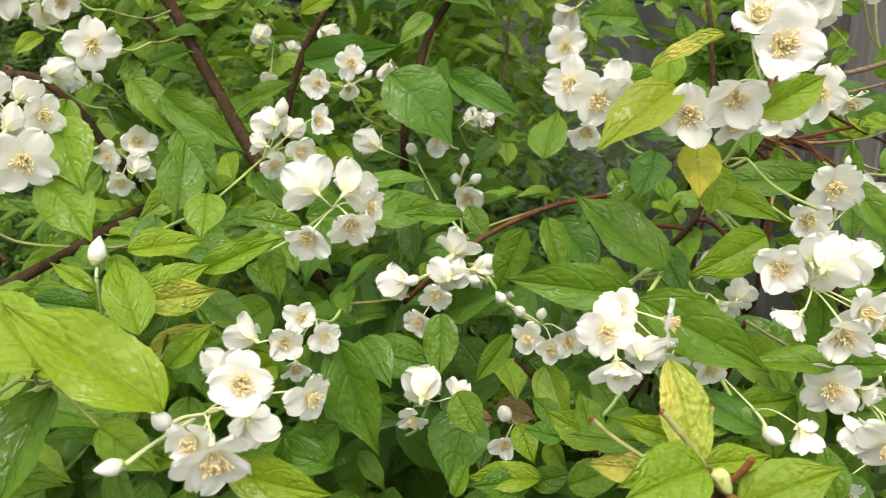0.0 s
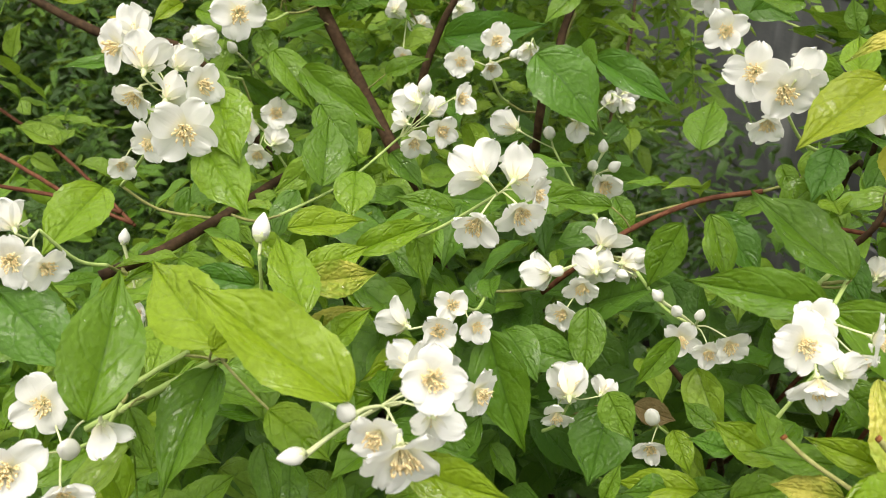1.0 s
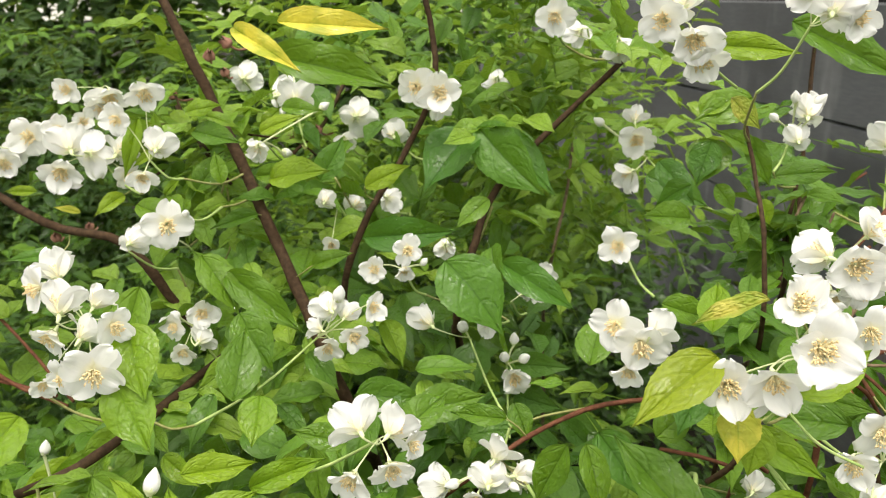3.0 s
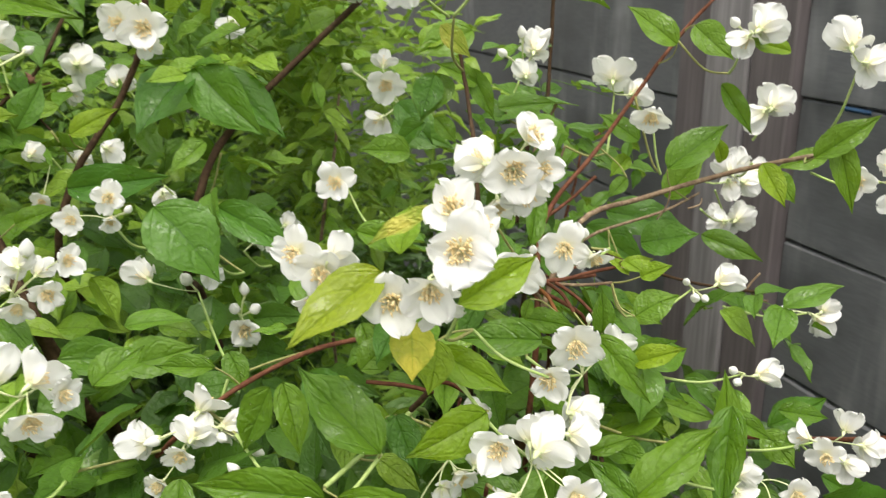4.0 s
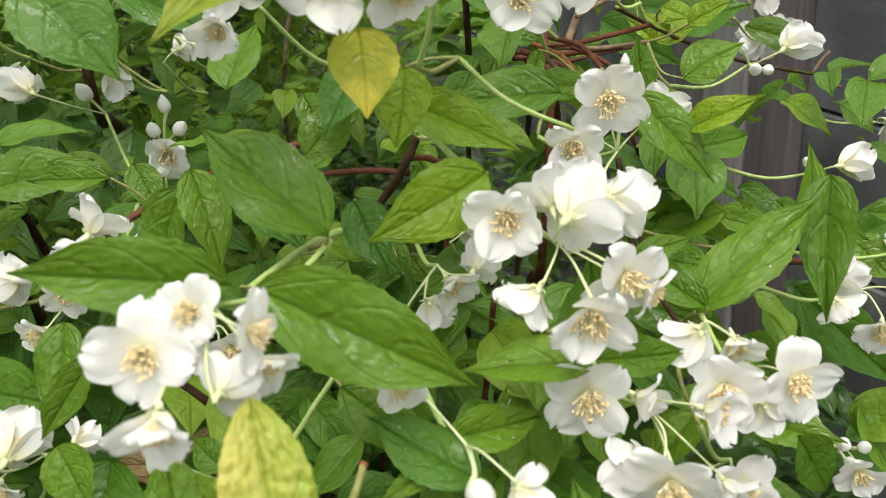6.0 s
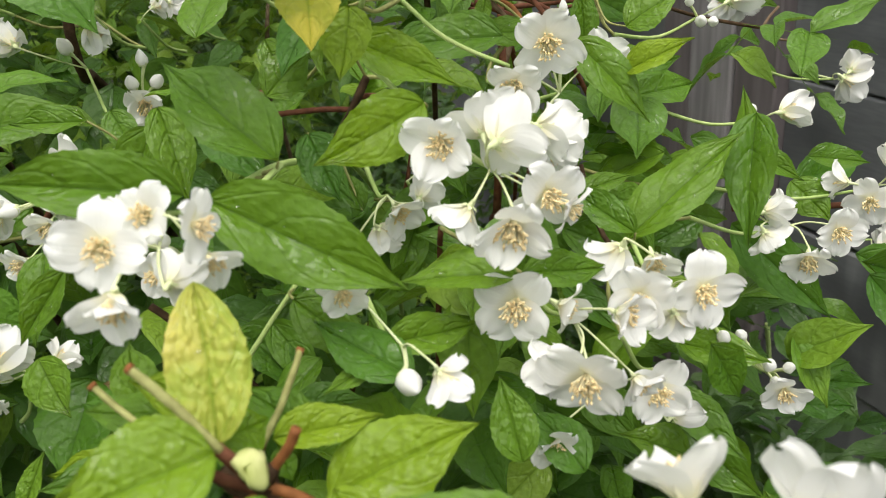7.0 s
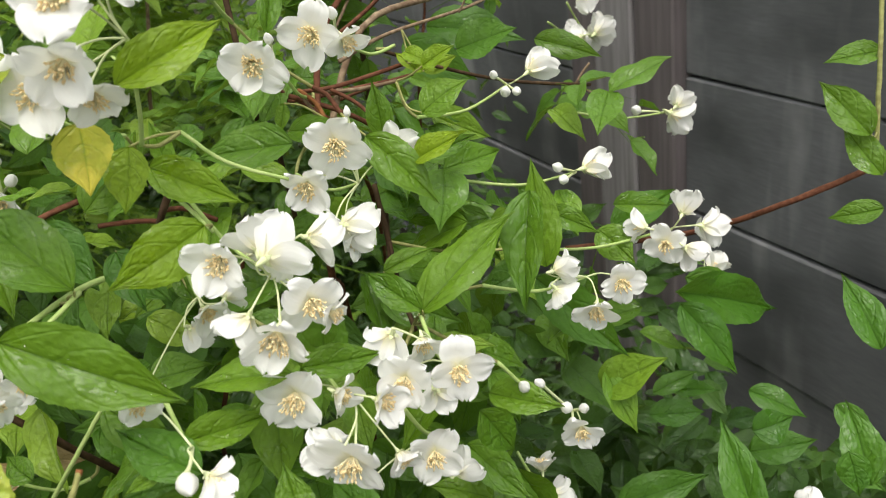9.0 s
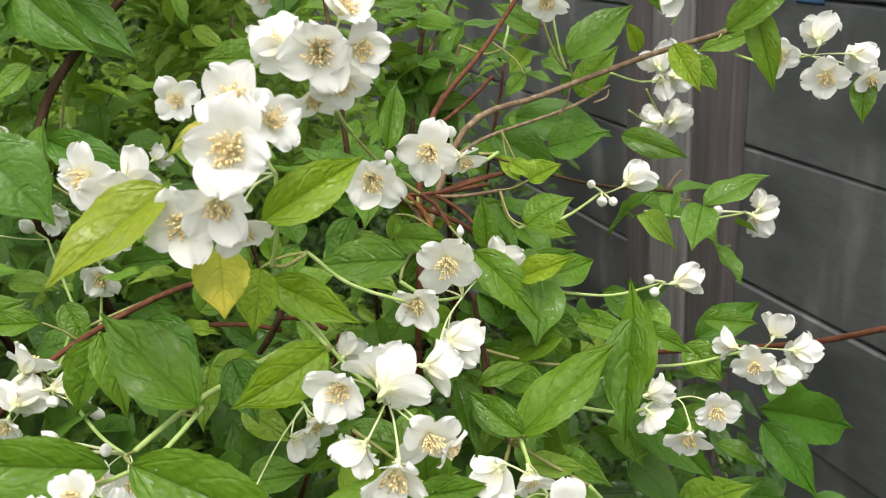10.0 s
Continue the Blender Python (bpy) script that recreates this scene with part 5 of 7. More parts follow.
leaf((-0.1216, 0.3401, 1.2916), (-0.0944, 0.3592, 1.3007), (0.20, -0.70, 0.68), 0.50, "l")
leaf((-0.1125, 0.3316, 1.2605), (-0.0919, 0.3418, 1.2769), (0.10, -0.75, 0.65), 0.50, "l")
leaf((-0.1445, 0.3409, 1.2865), (-0.1772, 0.3367, 1.2964), (0.10, -0.72, 0.68), 0.42, "d")
leaf((-0.1467, 0.3475, 1.2925), (-0.1716, 0.3558, 1.3059), (0.10, -0.72, 0.68), 0.30, "l")
leaf((-0.118, 0.331, 1.294), (-0.088, 0.35, 1.291), (0.51, -0.74, 0.44), 0.48, "y")
leaf((-0.2444, 0.3048, 1.2979), (-0.2061, 0.2879, 1.2698), (0.30, -0.62, 0.72), 0.62, "d")
leaf((-0.1169, 0.2734, 1.2672), (-0.0903, 0.2613, 1.2547), (0.10, -0.60, 0.78), 0.55, "l")
leaf((-0.125, 0.344, 1.261), (-0.094, 0.352, 1.272), (0.07, -0.87, 0.49), 0.42, "y")
leaf((-0.107, 0.379, 1.288), (-0.068, 0.39, 1.301), (0.06, -0.85, 0.53), 0.36, "l")
leaf((-0.062, 0.411, 1.298), (-0.089, 0.402, 1.311), (0.50, -0.52, 0.69), 0.5, "g")
leaf((-0.06, 0.25, 1.263), (-0.022, 0.246, 1.255), (0.07, -0.75, 0.66), 0.45, "l")
leaf((-0.043, 0.382, 1.246), (-0.023, 0.352, 1.194), (0.02, -0.87, 0.50), 0.45, "g")
leaf((-0.187, 0.399, 1.335), (-0.16, 0.379, 1.306), (0.29, -0.66, 0.70), 0.62, "l")
leaf((-0.145, 0.454, 1.296), (-0.147, 0.49, 1.331), (0.32, -0.65, 0.69), 0.55, "g")
leaf((-0.174, 0.538, 1.325), (-0.21, 0.559, 1.361), (0.40, -0.55, 0.73), 0.45, "g")
leaf((-0.18, 0.546, 1.346), (-0.123, 0.528, 1.311), (0.08, -0.84, 0.54), 0.36, "g")
leaf((-0.027, 0.566, 1.352), (0.015, 0.541, 1.31), (0.11, -0.81, 0.58), 0.72, "d")
leaf((-0.011, 0.646, 1.433), (0.039, 0.607, 1.391), (-0.27, -0.84, 0.47), 0.5, "d")
leaf((-0.015, 0.654, 1.429), (-0.05, 0.615, 1.395), (-0.14, -0.57, 0.81), 0.72, "d")
leaf((0.008, 0.433, 1.235), (0.005, 0.404, 1.206), (-0.01, -0.71, 0.70), 0.5, "g")
leaf((0.102, 0.341, 1.284), (0.16, 0.328, 1.253), (0.12, -0.80, 0.59), 0.4, "g")
leaf((0.098, 0.333, 1.289), (0.043, 0.333, 1.3), (0.12, -0.79, 0.61), 0.36, "g")
leaf((0.12, 0.373, 1.283), (0.081, 0.404, 1.316), (0.12, -0.65, 0.75), 0.46, "g")
leaf((0.1106, 0.2669, 1.2499), (0.1069, 0.2903, 1.2828), (0.16, -0.72, 0.66), 0.53, "y", 7)
leaf((0.1068, 0.2773, 1.2439), (0.1191, 0.2904, 1.2405), (0.10, -0.62, 0.75), 0.85, "l")
leaf((0.1195, 0.2844, 1.2370), (0.1487, 0.2891, 1.2389), (0.09, -0.50, 0.85), 0.42, "l")
leaf((0.1320, 0.2764, 1.2215), (0.1731, 0.2814, 1.2371), (-0.01, -0.53, 0.85), 0.56, "l")
leaf((0.189, 0.315, 1.193), (0.185, 0.331, 1.216), (-0.05, -0.82, 0.57), 0.55, "g")
leaf((0.1123, 0.2579, 1.2551), (0.0817, 0.2420, 1.2553), (0.14, -0.54, 0.83), 0.72, "l")
leaf((0.079, 0.307, 1.235), (0.075, 0.324, 1.249), (0.37, -0.52, 0.77), 0.6, "g")
leaf((0.171, 0.387, 1.294), (0.133, 0.368, 1.283), (0.28, -0.84, 0.46), 0.52, "l")
leaf((0.195, 0.347, 1.244), (0.155, 0.352, 1.246), (-0.02, -0.47, 0.88), 0.45, "g")
leaf((0.198, 0.356, 1.24), (0.231, 0.361, 1.237), (0.17, -0.74, 0.65), 0.42, "g")
leaf((0.25, 0.408, 1.223), (0.301, 0.419, 1.262), (-0.49, -0.46, 0.75), 0.38, "g")
leaf((0.323, 0.454, 1.209), (0.325, 0.473, 1.264), (-0.13, -0.93, 0.34), 0.36, "g")
leaf((0.149, 0.421, 1.311), (0.185, 0.401, 1.296), (-0.20, -0.80, 0.57), 0.42, "l")
leaf((0.136, 0.392, 1.341), (0.136, 0.377, 1.318), (0.10, -0.83, 0.54), 0.78, "Y")
leaf((0.149, 0.4, 1.327), (0.142, 0.385, 1.307), (-0.30, -0.72, 0.63), 0.75, "l")
leaf((0.118, 0.365, 1.235), (0.146, 0.346, 1.22), (-0.04, -0.65, 0.76), 0.5, "g")
leaf((0.149, 0.343, 1.226), (0.183, 0.352, 1.226), (0.19, -0.69, 0.70), 0.42, "g")
leaf((0.147, 0.333, 1.227), (0.128, 0.325, 1.221), (-0.08, -0.46, 0.88), 0.42, "g")
leaf((0.124, 0.385, 1.369), (0.084, 0.353, 1.350), (-0.25, -0.79, 0.57), 0.46, "o")
leaf((0.157, 0.375, 1.356), (0.197, 0.396, 1.37), (0.31, -0.86, 0.41), 0.4, "l")
leaf((0.205, 0.473, 1.348), (0.215, 0.496, 1.378), (0.25, -0.81, 0.53), 0.3, "g")
leaf((0.242, 0.466, 1.294), (0.27, 0.441, 1.263), (-0.13, -0.83, 0.54), 0.42, "g")
leaf((0.268, 0.483, 1.272), (0.301, 0.49, 1.278), (0.04, -0.77, 0.64), 0.36, "g")
leaf((0.389, 0.539, 1.182), (0.441, 0.554, 1.196), (-0.02, -0.66, 0.75), 0.42, "d")
leaf((0.37, 0.508, 1.198), (0.386, 0.49, 1.18), (-0.19, -0.75, 0.63), 0.72, "g")
leaf((0.32, 0.466, 1.197), (0.359, 0.432, 1.157), (-0.20, -0.83, 0.52), 0.4, "d")
leaf((0.185, 0.228, 1.24), (0.126, 0.223, 1.255), (0.25, -0.42, 0.87), 0.42, "g")
leaf((0.42, 0.512, 1.141), (0.505, 0.527, 1.100), (-0.16, -0.82, 0.54), 0.36, "d")
leaf((0.418, 0.5, 1.139), (0.443, 0.468, 1.1), (-0.18, -0.82, 0.55), 0.46, "d")
leaf((0.411, 0.385, 1.06), (0.409, 0.429, 1.105), (-0.47, -0.64, 0.60), 0.36, "d")
leaf((0.408, 0.38, 1.051), (0.425, 0.368, 1.027), (0.03, -0.87, 0.49), 0.5, "d")
leaf((0.361, 0.451, 1.006), (0.408, 0.454, 1.019), (-0.21, -0.49, 0.85), 0.4, "d")
leaf((0.372, 0.504, 0.98), (0.437, 0.497, 0.998), (-0.28, -0.50, 0.82), 0.4, "d")
leaf((0.265, 0.353, 1.204), (0.278, 0.351, 1.179), (0.24, -0.95, 0.20), 0.62, "g")
leaf((0.251, 0.4, 1.229), (0.228, 0.42, 1.245), (-0.12, -0.69, 0.71), 0.42, "g")
leaf((0.172, 0.258, 1.221), (0.189, 0.238, 1.207), (-0.08, -0.63, 0.77), 0.5, "g")
leaf((0.137, 0.258, 1.241), (0.152, 0.236, 1.22), (0.12, -0.64, 0.76), 0.5, "l")
leaf((0.123, 0.251, 1.247), (0.111, 0.234, 1.232), (0.10, -0.69, 0.72), 0.5, "g")
leaf((0.157, 0.326, 1.223), (0.126, 0.346, 1.237), (0.04, -0.51, 0.86), 0.5, "d")
leaf((0.343, 0.656, 1.438), (0.308, 0.668, 1.467), (-0.02, -0.93, 0.36), 0.5, "g")
leaf((0.394, 0.604, 1.358), (0.405, 0.584, 1.331), (-0.28, -0.81, 0.51), 0.5, "l")
leaf((0.375, 0.645, 1.41), (0.397, 0.631, 1.374), (-0.13, -0.95, 0.28), 0.35, "g")
leaf((0.3085, 0.7046, 1.2961), (0.3754, 0.6726, 1.2859), (-0.16, -0.76, 0.62), 0.5, "d")
leaf((0.2863, 0.6822, 1.2915), (0.3338, 0.6550, 1.2645), (-0.04, -0.82, 0.57), 0.5, "d")
leaf((0.2863, 0.5733, 1.2945), (0.2718, 0.5755, 1.3089), (-0.04, -0.82, 0.57), 0.45, "l")
leaf((0.2870, 0.5732, 1.2945), (0.3076, 0.5694, 1.3017), (-0.04, -0.82, 0.57), 0.5, "l")
leaf((0.318, 0.654, 1.367), (0.288, 0.663, 1.388), (0.05, -0.89, 0.44), 0.5, "g")
leaf((0.332, 0.626, 1.351), (0.379, 0.635, 1.383), (-0.28, -0.74, 0.61), 0.5, "g")
leaf((0.302, 0.626, 1.345), (0.287, 0.622, 1.332), (-0.30, -0.77, 0.56), 0.6, "g")
leaf((0.432, 0.579, 1.382), (0.442, 0.561, 1.331), (-0.34, -0.90, 0.25), 0.35, "g")
leaf((0.416, 0.575, 1.368), (0.451, 0.563, 1.4), (-0.62, -0.65, 0.44), 0.4, "g")
leaf((0.364, 0.68, 1.45), (0.385, 0.651, 1.429), (-0.37, -0.70, 0.61), 0.6, "g")
leaf((0.418, 0.63, 1.434), (0.369, 0.616, 1.448), (0.37, -0.79, 0.49), 0.3, "l")
leaf((-0.126, 0.54, 1.517), (-0.056, 0.544, 1.513), (0.08, -0.84, 0.54), 0.24, "Y")
leaf((-0.162, 0.558, 1.513), (-0.112, 0.532, 1.488), (-0.17, -0.84, 0.51), 0.25, "Y")
leaf((-0.147, 0.584, 1.493), (-0.06, 0.583, 1.472), (0.10, -0.89, 0.44), 0.34, "g")
leaf((0.143, 0.585, 1.495), (0.207, 0.588, 1.49), (0.06, -0.97, 0.22), 0.3, "l")
leaf((0.164, 0.596, 1.46), (0.184, 0.591, 1.44), (0.12, -0.93, 0.36), 0.5, "y")
leaf((0.205, 0.625, 1.507), (0.274, 0.588, 1.474), (-0.20, -0.83, 0.53), 0.34, "g")
leaf((0.206, 0.632, 1.399), (0.25, 0.636, 1.402), (0.03, -0.76, 0.65), 0.4, "g")
leaf((0.13, 0.764, 1.37), (0.181, 0.74, 1.349), (-0.10, -0.76, 0.64), 0.6, "d")
leaf((0.152, 0.412, 1.387), (0.116, 0.416, 1.373), (-0.36, -0.41, 0.84), 0.3, "y")
leaf((-0.037, 0.449, 1.285), (-0.015, 0.476, 1.297), (0.22, -0.54, 0.81), 0.6, "g")
leaf((-0.198, 0.546, 1.359), (-0.166, 0.527, 1.325), (0.33, -0.65, 0.68), 0.5, "g")
leaf((-0.211, 0.482, 1.359), (-0.213, 0.446, 1.315), (0.40, -0.72, 0.57), 0.42, "g")
leaf((-0.158, 0.509, 1.332), (-0.131, 0.49, 1.301), (0.33, -0.66, 0.68), 0.6, "g")
leaf((-0.134, 0.468, 1.3), (-0.15, 0.457, 1.302), (0.44, -0.51, 0.74), 0.8, "g")
leaf((-0.092, 0.596, 1.359), (-0.021, 0.584, 1.369), (-0.21, -0.90, 0.37), 0.36, "d")
leaf((0.011, 0.579, 1.347), (0.064, 0.563, 1.319), (0.04, -0.84, 0.55), 0.4, "d")
leaf((-0.015, 0.707, 1.421), (-0.053, 0.674, 1.392), (0.17, -0.75, 0.64), 0.6, "d")
leaf((-0.007, 0.688, 1.424), (0.049, 0.656, 1.382), (0.05, -0.77, 0.63), 0.45, "d")
leaf((-0.186, 0.421, 1.36), (-0.165, 0.391, 1.331), (0.35, -0.52, 0.78), 0.6, "l")
leaf((-0.132, 0.356, 1.309), (-0.098, 0.372, 1.31), (0.27, -0.59, 0.76), 0.42, "l")
leaf((-0.119, 0.434, 1.312), (-0.116, 0.407, 1.295), (0.19, -0.50, 0.85), 0.7, "l")
leaf((-0.242, 0.393, 1.315), (-0.249, 0.344, 1.299), (0.46, -0.32, 0.83), 0.55, "l")
leaf((0.058, 0.451, 1.279), (0.039, 0.445, 1.242), (-0.40, -0.85, 0.34), 0.5, "g")
leaf((0.077, 0.474, 1.275), (0.102, 0.447, 1.249), (-0.05, -0.72, 0.69), 0.55, "d")
leaf((0.024, 0.508, 1.274), (0.034, 0.492, 1.255), (0.02, -0.76, 0.65), 0.6, "g")
leaf((-0.039, 0.497, 1.272), (0.006, 0.508, 1.281), (0.01, -0.68, 0.74), 0.55, "g")
leaf((0.155, 0.676, 1.382), (0.127, 0.686, 1.362), (-0.54, -0.73, 0.42), 0.55, "d")
leaf((0.134, 0.719, 1.392), (0.161, 0.691, 1.362), (-0.16, -0.79, 0.59), 0.5, "d")
leaf((0.161, 0.638, 1.423), (0.15, 0.626, 1.394), (-0.25, -0.86, 0.45), 0.7, "d")
leaf((0.152, 0.643, 1.442), (0.178, 0.654, 1.459), (-0.10, -0.78, 0.62), 0.6, "l")
leaf((0.187, 0.643, 1.426), (0.204, 0.633, 1.39), (-0.10, -0.97, 0.23), 0.4, "g")
leaf((0.072, 0.505, 1.304), (0.084, 0.539, 1.332), (-0.08, -0.62, 0.78), 0.55, "g")
leaf((0.109, 0.468, 1.362), (0.141, 0.47, 1.353), (0.22, -0.76, 0.61), 0.5, "g")
leaf((0.109, 0.469, 1.307), (0.117, 0.454, 1.291), (-0.14, -0.74, 0.65), 0.5, "g")
leaf((0.131, 0.456, 1.32), (0.117, 0.435, 1.298), (-0.20, -0.66, 0.73), 0.6, "d")
leaf((0.208, 0.445, 1.303), (0.162, 0.453, 1.303), (-0.13, -0.73, 0.67), 0.5, "g")
leaf((0.132, 0.44, 1.357), (0.139, 0.47, 1.377), (-0.12, -0.54, 0.83), 0.5, "l")
leaf((0.059, 0.346, 1.184), (0.02, 0.353, 1.182), (-0.14, -0.54, 0.83), 0.4, "l")
leaf((0.071, 0.383, 1.194), (0.057, 0.396, 1.202), (-0.07, -0.58, 0.81), 0.6, "g")
leaf((-0.134, 0.269, 1.294), (-0.108, 0.278, 1.313), (-0.07, -0.86, 0.51), 0.5, "l")
leaf((0.454, 0.571, 1.114), (0.501, 0.558, 1.092), (0.07, -0.78, 0.62), 0.5, "d")
leaf((0.43, 0.579, 1.011), (0.469, 0.582, 1.021), (-0.17, -0.53, 0.83), 0.4, "d")
leaf((0.424, 0.573, 0.996), (0.469, 0.568, 0.992), (0.02, -0.58, 0.82), 0.5, "d")
leaf((0.384, 0.519, 1.207), (0.419, 0.514, 1.202), (0.00, -0.74, 0.68), 0.45, "g")
leaf((0.332, 0.487, 1.227), (0.362, 0.477, 1.211), (0.04, -0.83, 0.55), 0.4, "g")
leaf((0.238, 0.448, 1.228), (0.266, 0.451, 1.236), (-0.15, -0.70, 0.69), 0.4, "g")
leaf((0.214, 0.334, 1.169), (0.198, 0.354, 1.186), (0.00, -0.65, 0.76), 0.6, "d")
leaf((0.127, 0.298, 1.225), (0.106, 0.315, 1.236), (0.03, -0.49, 0.87), 0.5, "g")
leaf((0.423, 0.648, 1.34), (0.439, 0.637, 1.317), (-0.11, -0.92, 0.37), 0.6, "g")
leaf((0.467, 0.65, 1.351), (0.431, 0.659, 1.341), (-0.34, -0.73, 0.60), 0.5, "g")
leaf((0.505, 0.574, 1.333), (0.5, 0.562, 1.305), (-0.48, -0.77, 0.42), 0.5, "g")
leaf((0.206, 0.477, 1.314), (0.201, 0.472, 1.301), (-0.13, -0.90, 0.41), 0.5, "g")
leaf((0.275, 0.526, 1.312), (0.3, 0.525, 1.314), (-0.08, -0.72, 0.68), 0.36, "l")
leaf((0.277, 0.524, 1.308), (0.268, 0.54, 1.317), (-0.21, -0.60, 0.77), 0.4, "l")
leaf((0.314, 0.436, 1.262), (0.296, 0.397, 1.221), (-0.38, -0.59, 0.71), 0.36, "g")
leaf((0.387, 0.689, 1.277), (0.429, 0.658, 1.263), (-0.28, -0.68, 0.68), 0.4, "g")
leaf((0.534, 0.492, 1.281), (0.502, 0.495, 1.28), (-0.09, -0.70, 0.71), 0.5, "g")
leaf((0.519, 0.473, 1.24), (0.503, 0.5, 1.268), (-0.34, -0.77, 0.53), 0.5, "g")
leaf((0.521, 0.463, 1.219), (0.511, 0.487, 1.244), (-0.37, -0.73, 0.57), 0.5, "g")
leaf((0.512, 0.447, 1.207), (0.487, 0.459, 1.203), (-0.37, -0.57, 0.73), 0.5, "g")
leaf((0.502, 0.423, 1.132), (0.5, 0.461, 1.164), (-0.37, -0.61, 0.70), 0.42, "d")
leaf((0.465, 0.372, 1.088), (0.467, 0.4, 1.123), (-0.38, -0.71, 0.60), 0.5, "d")
leaf((0.457, 0.381, 1.106), (0.458, 0.37, 1.084), (-0.36, -0.84, 0.40), 0.7, "d")
leaf((0.119, 0.264, 1.243), (0.119, 0.256, 1.251), (0.78, -0.53, 0.10), 0.6, "y")
leaf((0.272, 0.519, 1.32), (0.282, 0.505, 1.316), (-0.34, -0.49, 0.80), 0.6, "l")
leaf((0.279, 0.505, 1.314), (0.295, 0.497, 1.324), (-0.59, -0.61, 0.53), 0.6, "l")
leaf((0.274, 0.495, 1.292), (0.298, 0.49, 1.308), (-0.52, -0.68, 0.52), 0.75, "g")
leaf((0.251, 0.484, 1.287), (0.25, 0.485, 1.315), (-0.09, -1.00, 0.04), 0.5, "g")
leaf((0.263, 0.458, 1.28), (0.285, 0.442, 1.297), (-0.72, -0.44, 0.53), 0.45, "l")
leaf((0.204, 0.491, 1.296), (0.232, 0.469, 1.299), (-0.45, -0.45, 0.77), 0.45, "g")
leaf((0.196, 0.513, 1.346), (0.203, 0.516, 1.353), (-0.17, -0.86, 0.48), 0.6, "g")
leaf((0.318, 0.634, 1.291), (0.356, 0.615, 1.304), (-0.50, -0.62, 0.60), 0.7, "d")
leaf((0.312, 0.662, 1.353), (0.295, 0.647, 1.342), (0.05, -0.64, 0.76), 0.55, "l")
leaf((0.353, 0.685, 1.312), (0.379, 0.677, 1.348), (-0.58, -0.77, 0.24), 0.6, "g")
leaf((0.401, 0.693, 1.339), (0.389, 0.682, 1.362), (0.29, -0.92, -0.28), 0.5, "l")
leaf((0.111, 0.268, 1.24), (0.084, 0.269, 1.229), (-0.34, -0.61, 0.71), 0.6, "d")
leaf((0.096, 0.292, 1.243), (0.067, 0.299, 1.243), (-0.13, -0.53, 0.84), 0.45, "g")
leaf((0.121, 0.282, 1.236), (0.124, 0.277, 1.228), (0.33, -0.79, 0.51), 0.7, "g")
leaf((-0.021, 0.576, 1.34), (0.012, 0.551, 1.31), (0.18, -0.66, 0.73), 0.85, "g")
leaf((0.021, 0.483, 1.276), (-0.015, 0.485, 1.279), (0.01, -0.67, 0.74), 0.4, "g")
leaf((0.068, 0.433, 1.291), (0.078, 0.409, 1.261), (0.25, -0.72, 0.65), 0.45, "g")
leaf((0.121, 0.441, 1.262), (0.14, 0.423, 1.248), (0.03, -0.60, 0.80), 0.55, "d")
leaf((0.141, 0.458, 1.228), (0.133, 0.467, 1.247), (0.23, -0.86, 0.46), 0.5, "g")
leaf((0.108, 0.45, 1.287), (0.129, 0.457, 1.304), (-0.12, -0.87, 0.49), 0.7, "g")
leaf((0.127, 0.413, 1.28), (0.137, 0.392, 1.26), (0.03, -0.69, 0.72), 0.55, "d")
leaf((0.046, 0.362, 1.257), (0.027, 0.353, 1.235), (-0.05, -0.90, 0.43), 0.38, "g")
leaf((0.069, 0.332, 1.218), (0.05, 0.335, 1.222), (0.12, -0.54, 0.83), 0.6, "d")
leaf((-0.276, 0.628, 1.444), (-0.28, 0.602, 1.403), (0.36, -0.80, 0.47), 0.28, "l")
leaf((-0.261, 0.621, 1.418), (-0.279, 0.614, 1.408), (0.08, -0.90, 0.43), 0.4, "l")
leaf((-0.294, 0.624, 1.383), (-0.306, 0.598, 1.374), (0.51, -0.47, 0.72), 0.45, "l")
leaf((-0.274, 0.605, 1.38), (-0.226, 0.587, 1.368), (-0.05, -0.64, 0.77), 0.4, "g")
leaf((-0.331, 0.584, 1.346), (-0.361, 0.558, 1.348), (0.54, -0.57, 0.63), 0.3, "d")
leaf((-0.237, 0.634, 1.385), (-0.216, 0.648, 1.414), (0.12, -0.93, 0.36), 0.55, "g")
leaf((-0.253, 0.611, 1.386), (-0.24, 0.618, 1.401), (0.12, -0.92, 0.36), 0.35, "l")
leaf((-0.232, 0.656, 1.441), (-0.206, 0.657, 1.433), (0.22, -0.79, 0.57), 0.45, "l")
leaf((-0.198, 0.664, 1.39), (-0.16, 0.661, 1.395), (-0.14, -0.80, 0.58), 0.45, "g")
leaf((-0.188, 0.635, 1.365), (-0.222, 0.617, 1.359), (0.29, -0.73, 0.62), 0.35, "g")
leaf((-0.39, 0.569, 1.452), (-0.357, 0.562, 1.448), (-0.06, -0.70, 0.71), 0.55, "Y")
leaf((-0.394, 0.575, 1.469), (-0.364, 0.571, 1.476), (-0.21, -0.85, 0.48), 0.5, "Y")
leaf((-0.138, 0.61, 1.331), (-0.105, 0.609, 1.343), (-0.23, -0.80, 0.56), 0.45, "g")
leaf((-0.187, 0.705, 1.439), (-0.205, 0.697, 1.424), (0.07, -0.91, 0.42), 0.5, "l")
leaf((-0.363, 0.615, 1.387), (-0.391, 0.611, 1.39), (0.16, -0.75, 0.64), 0.3, "l")
leaf((-0.328, 0.614, 1.37), (-0.351, 0.613, 1.376), (0.22, -0.72, 0.66), 0.3, "Y")
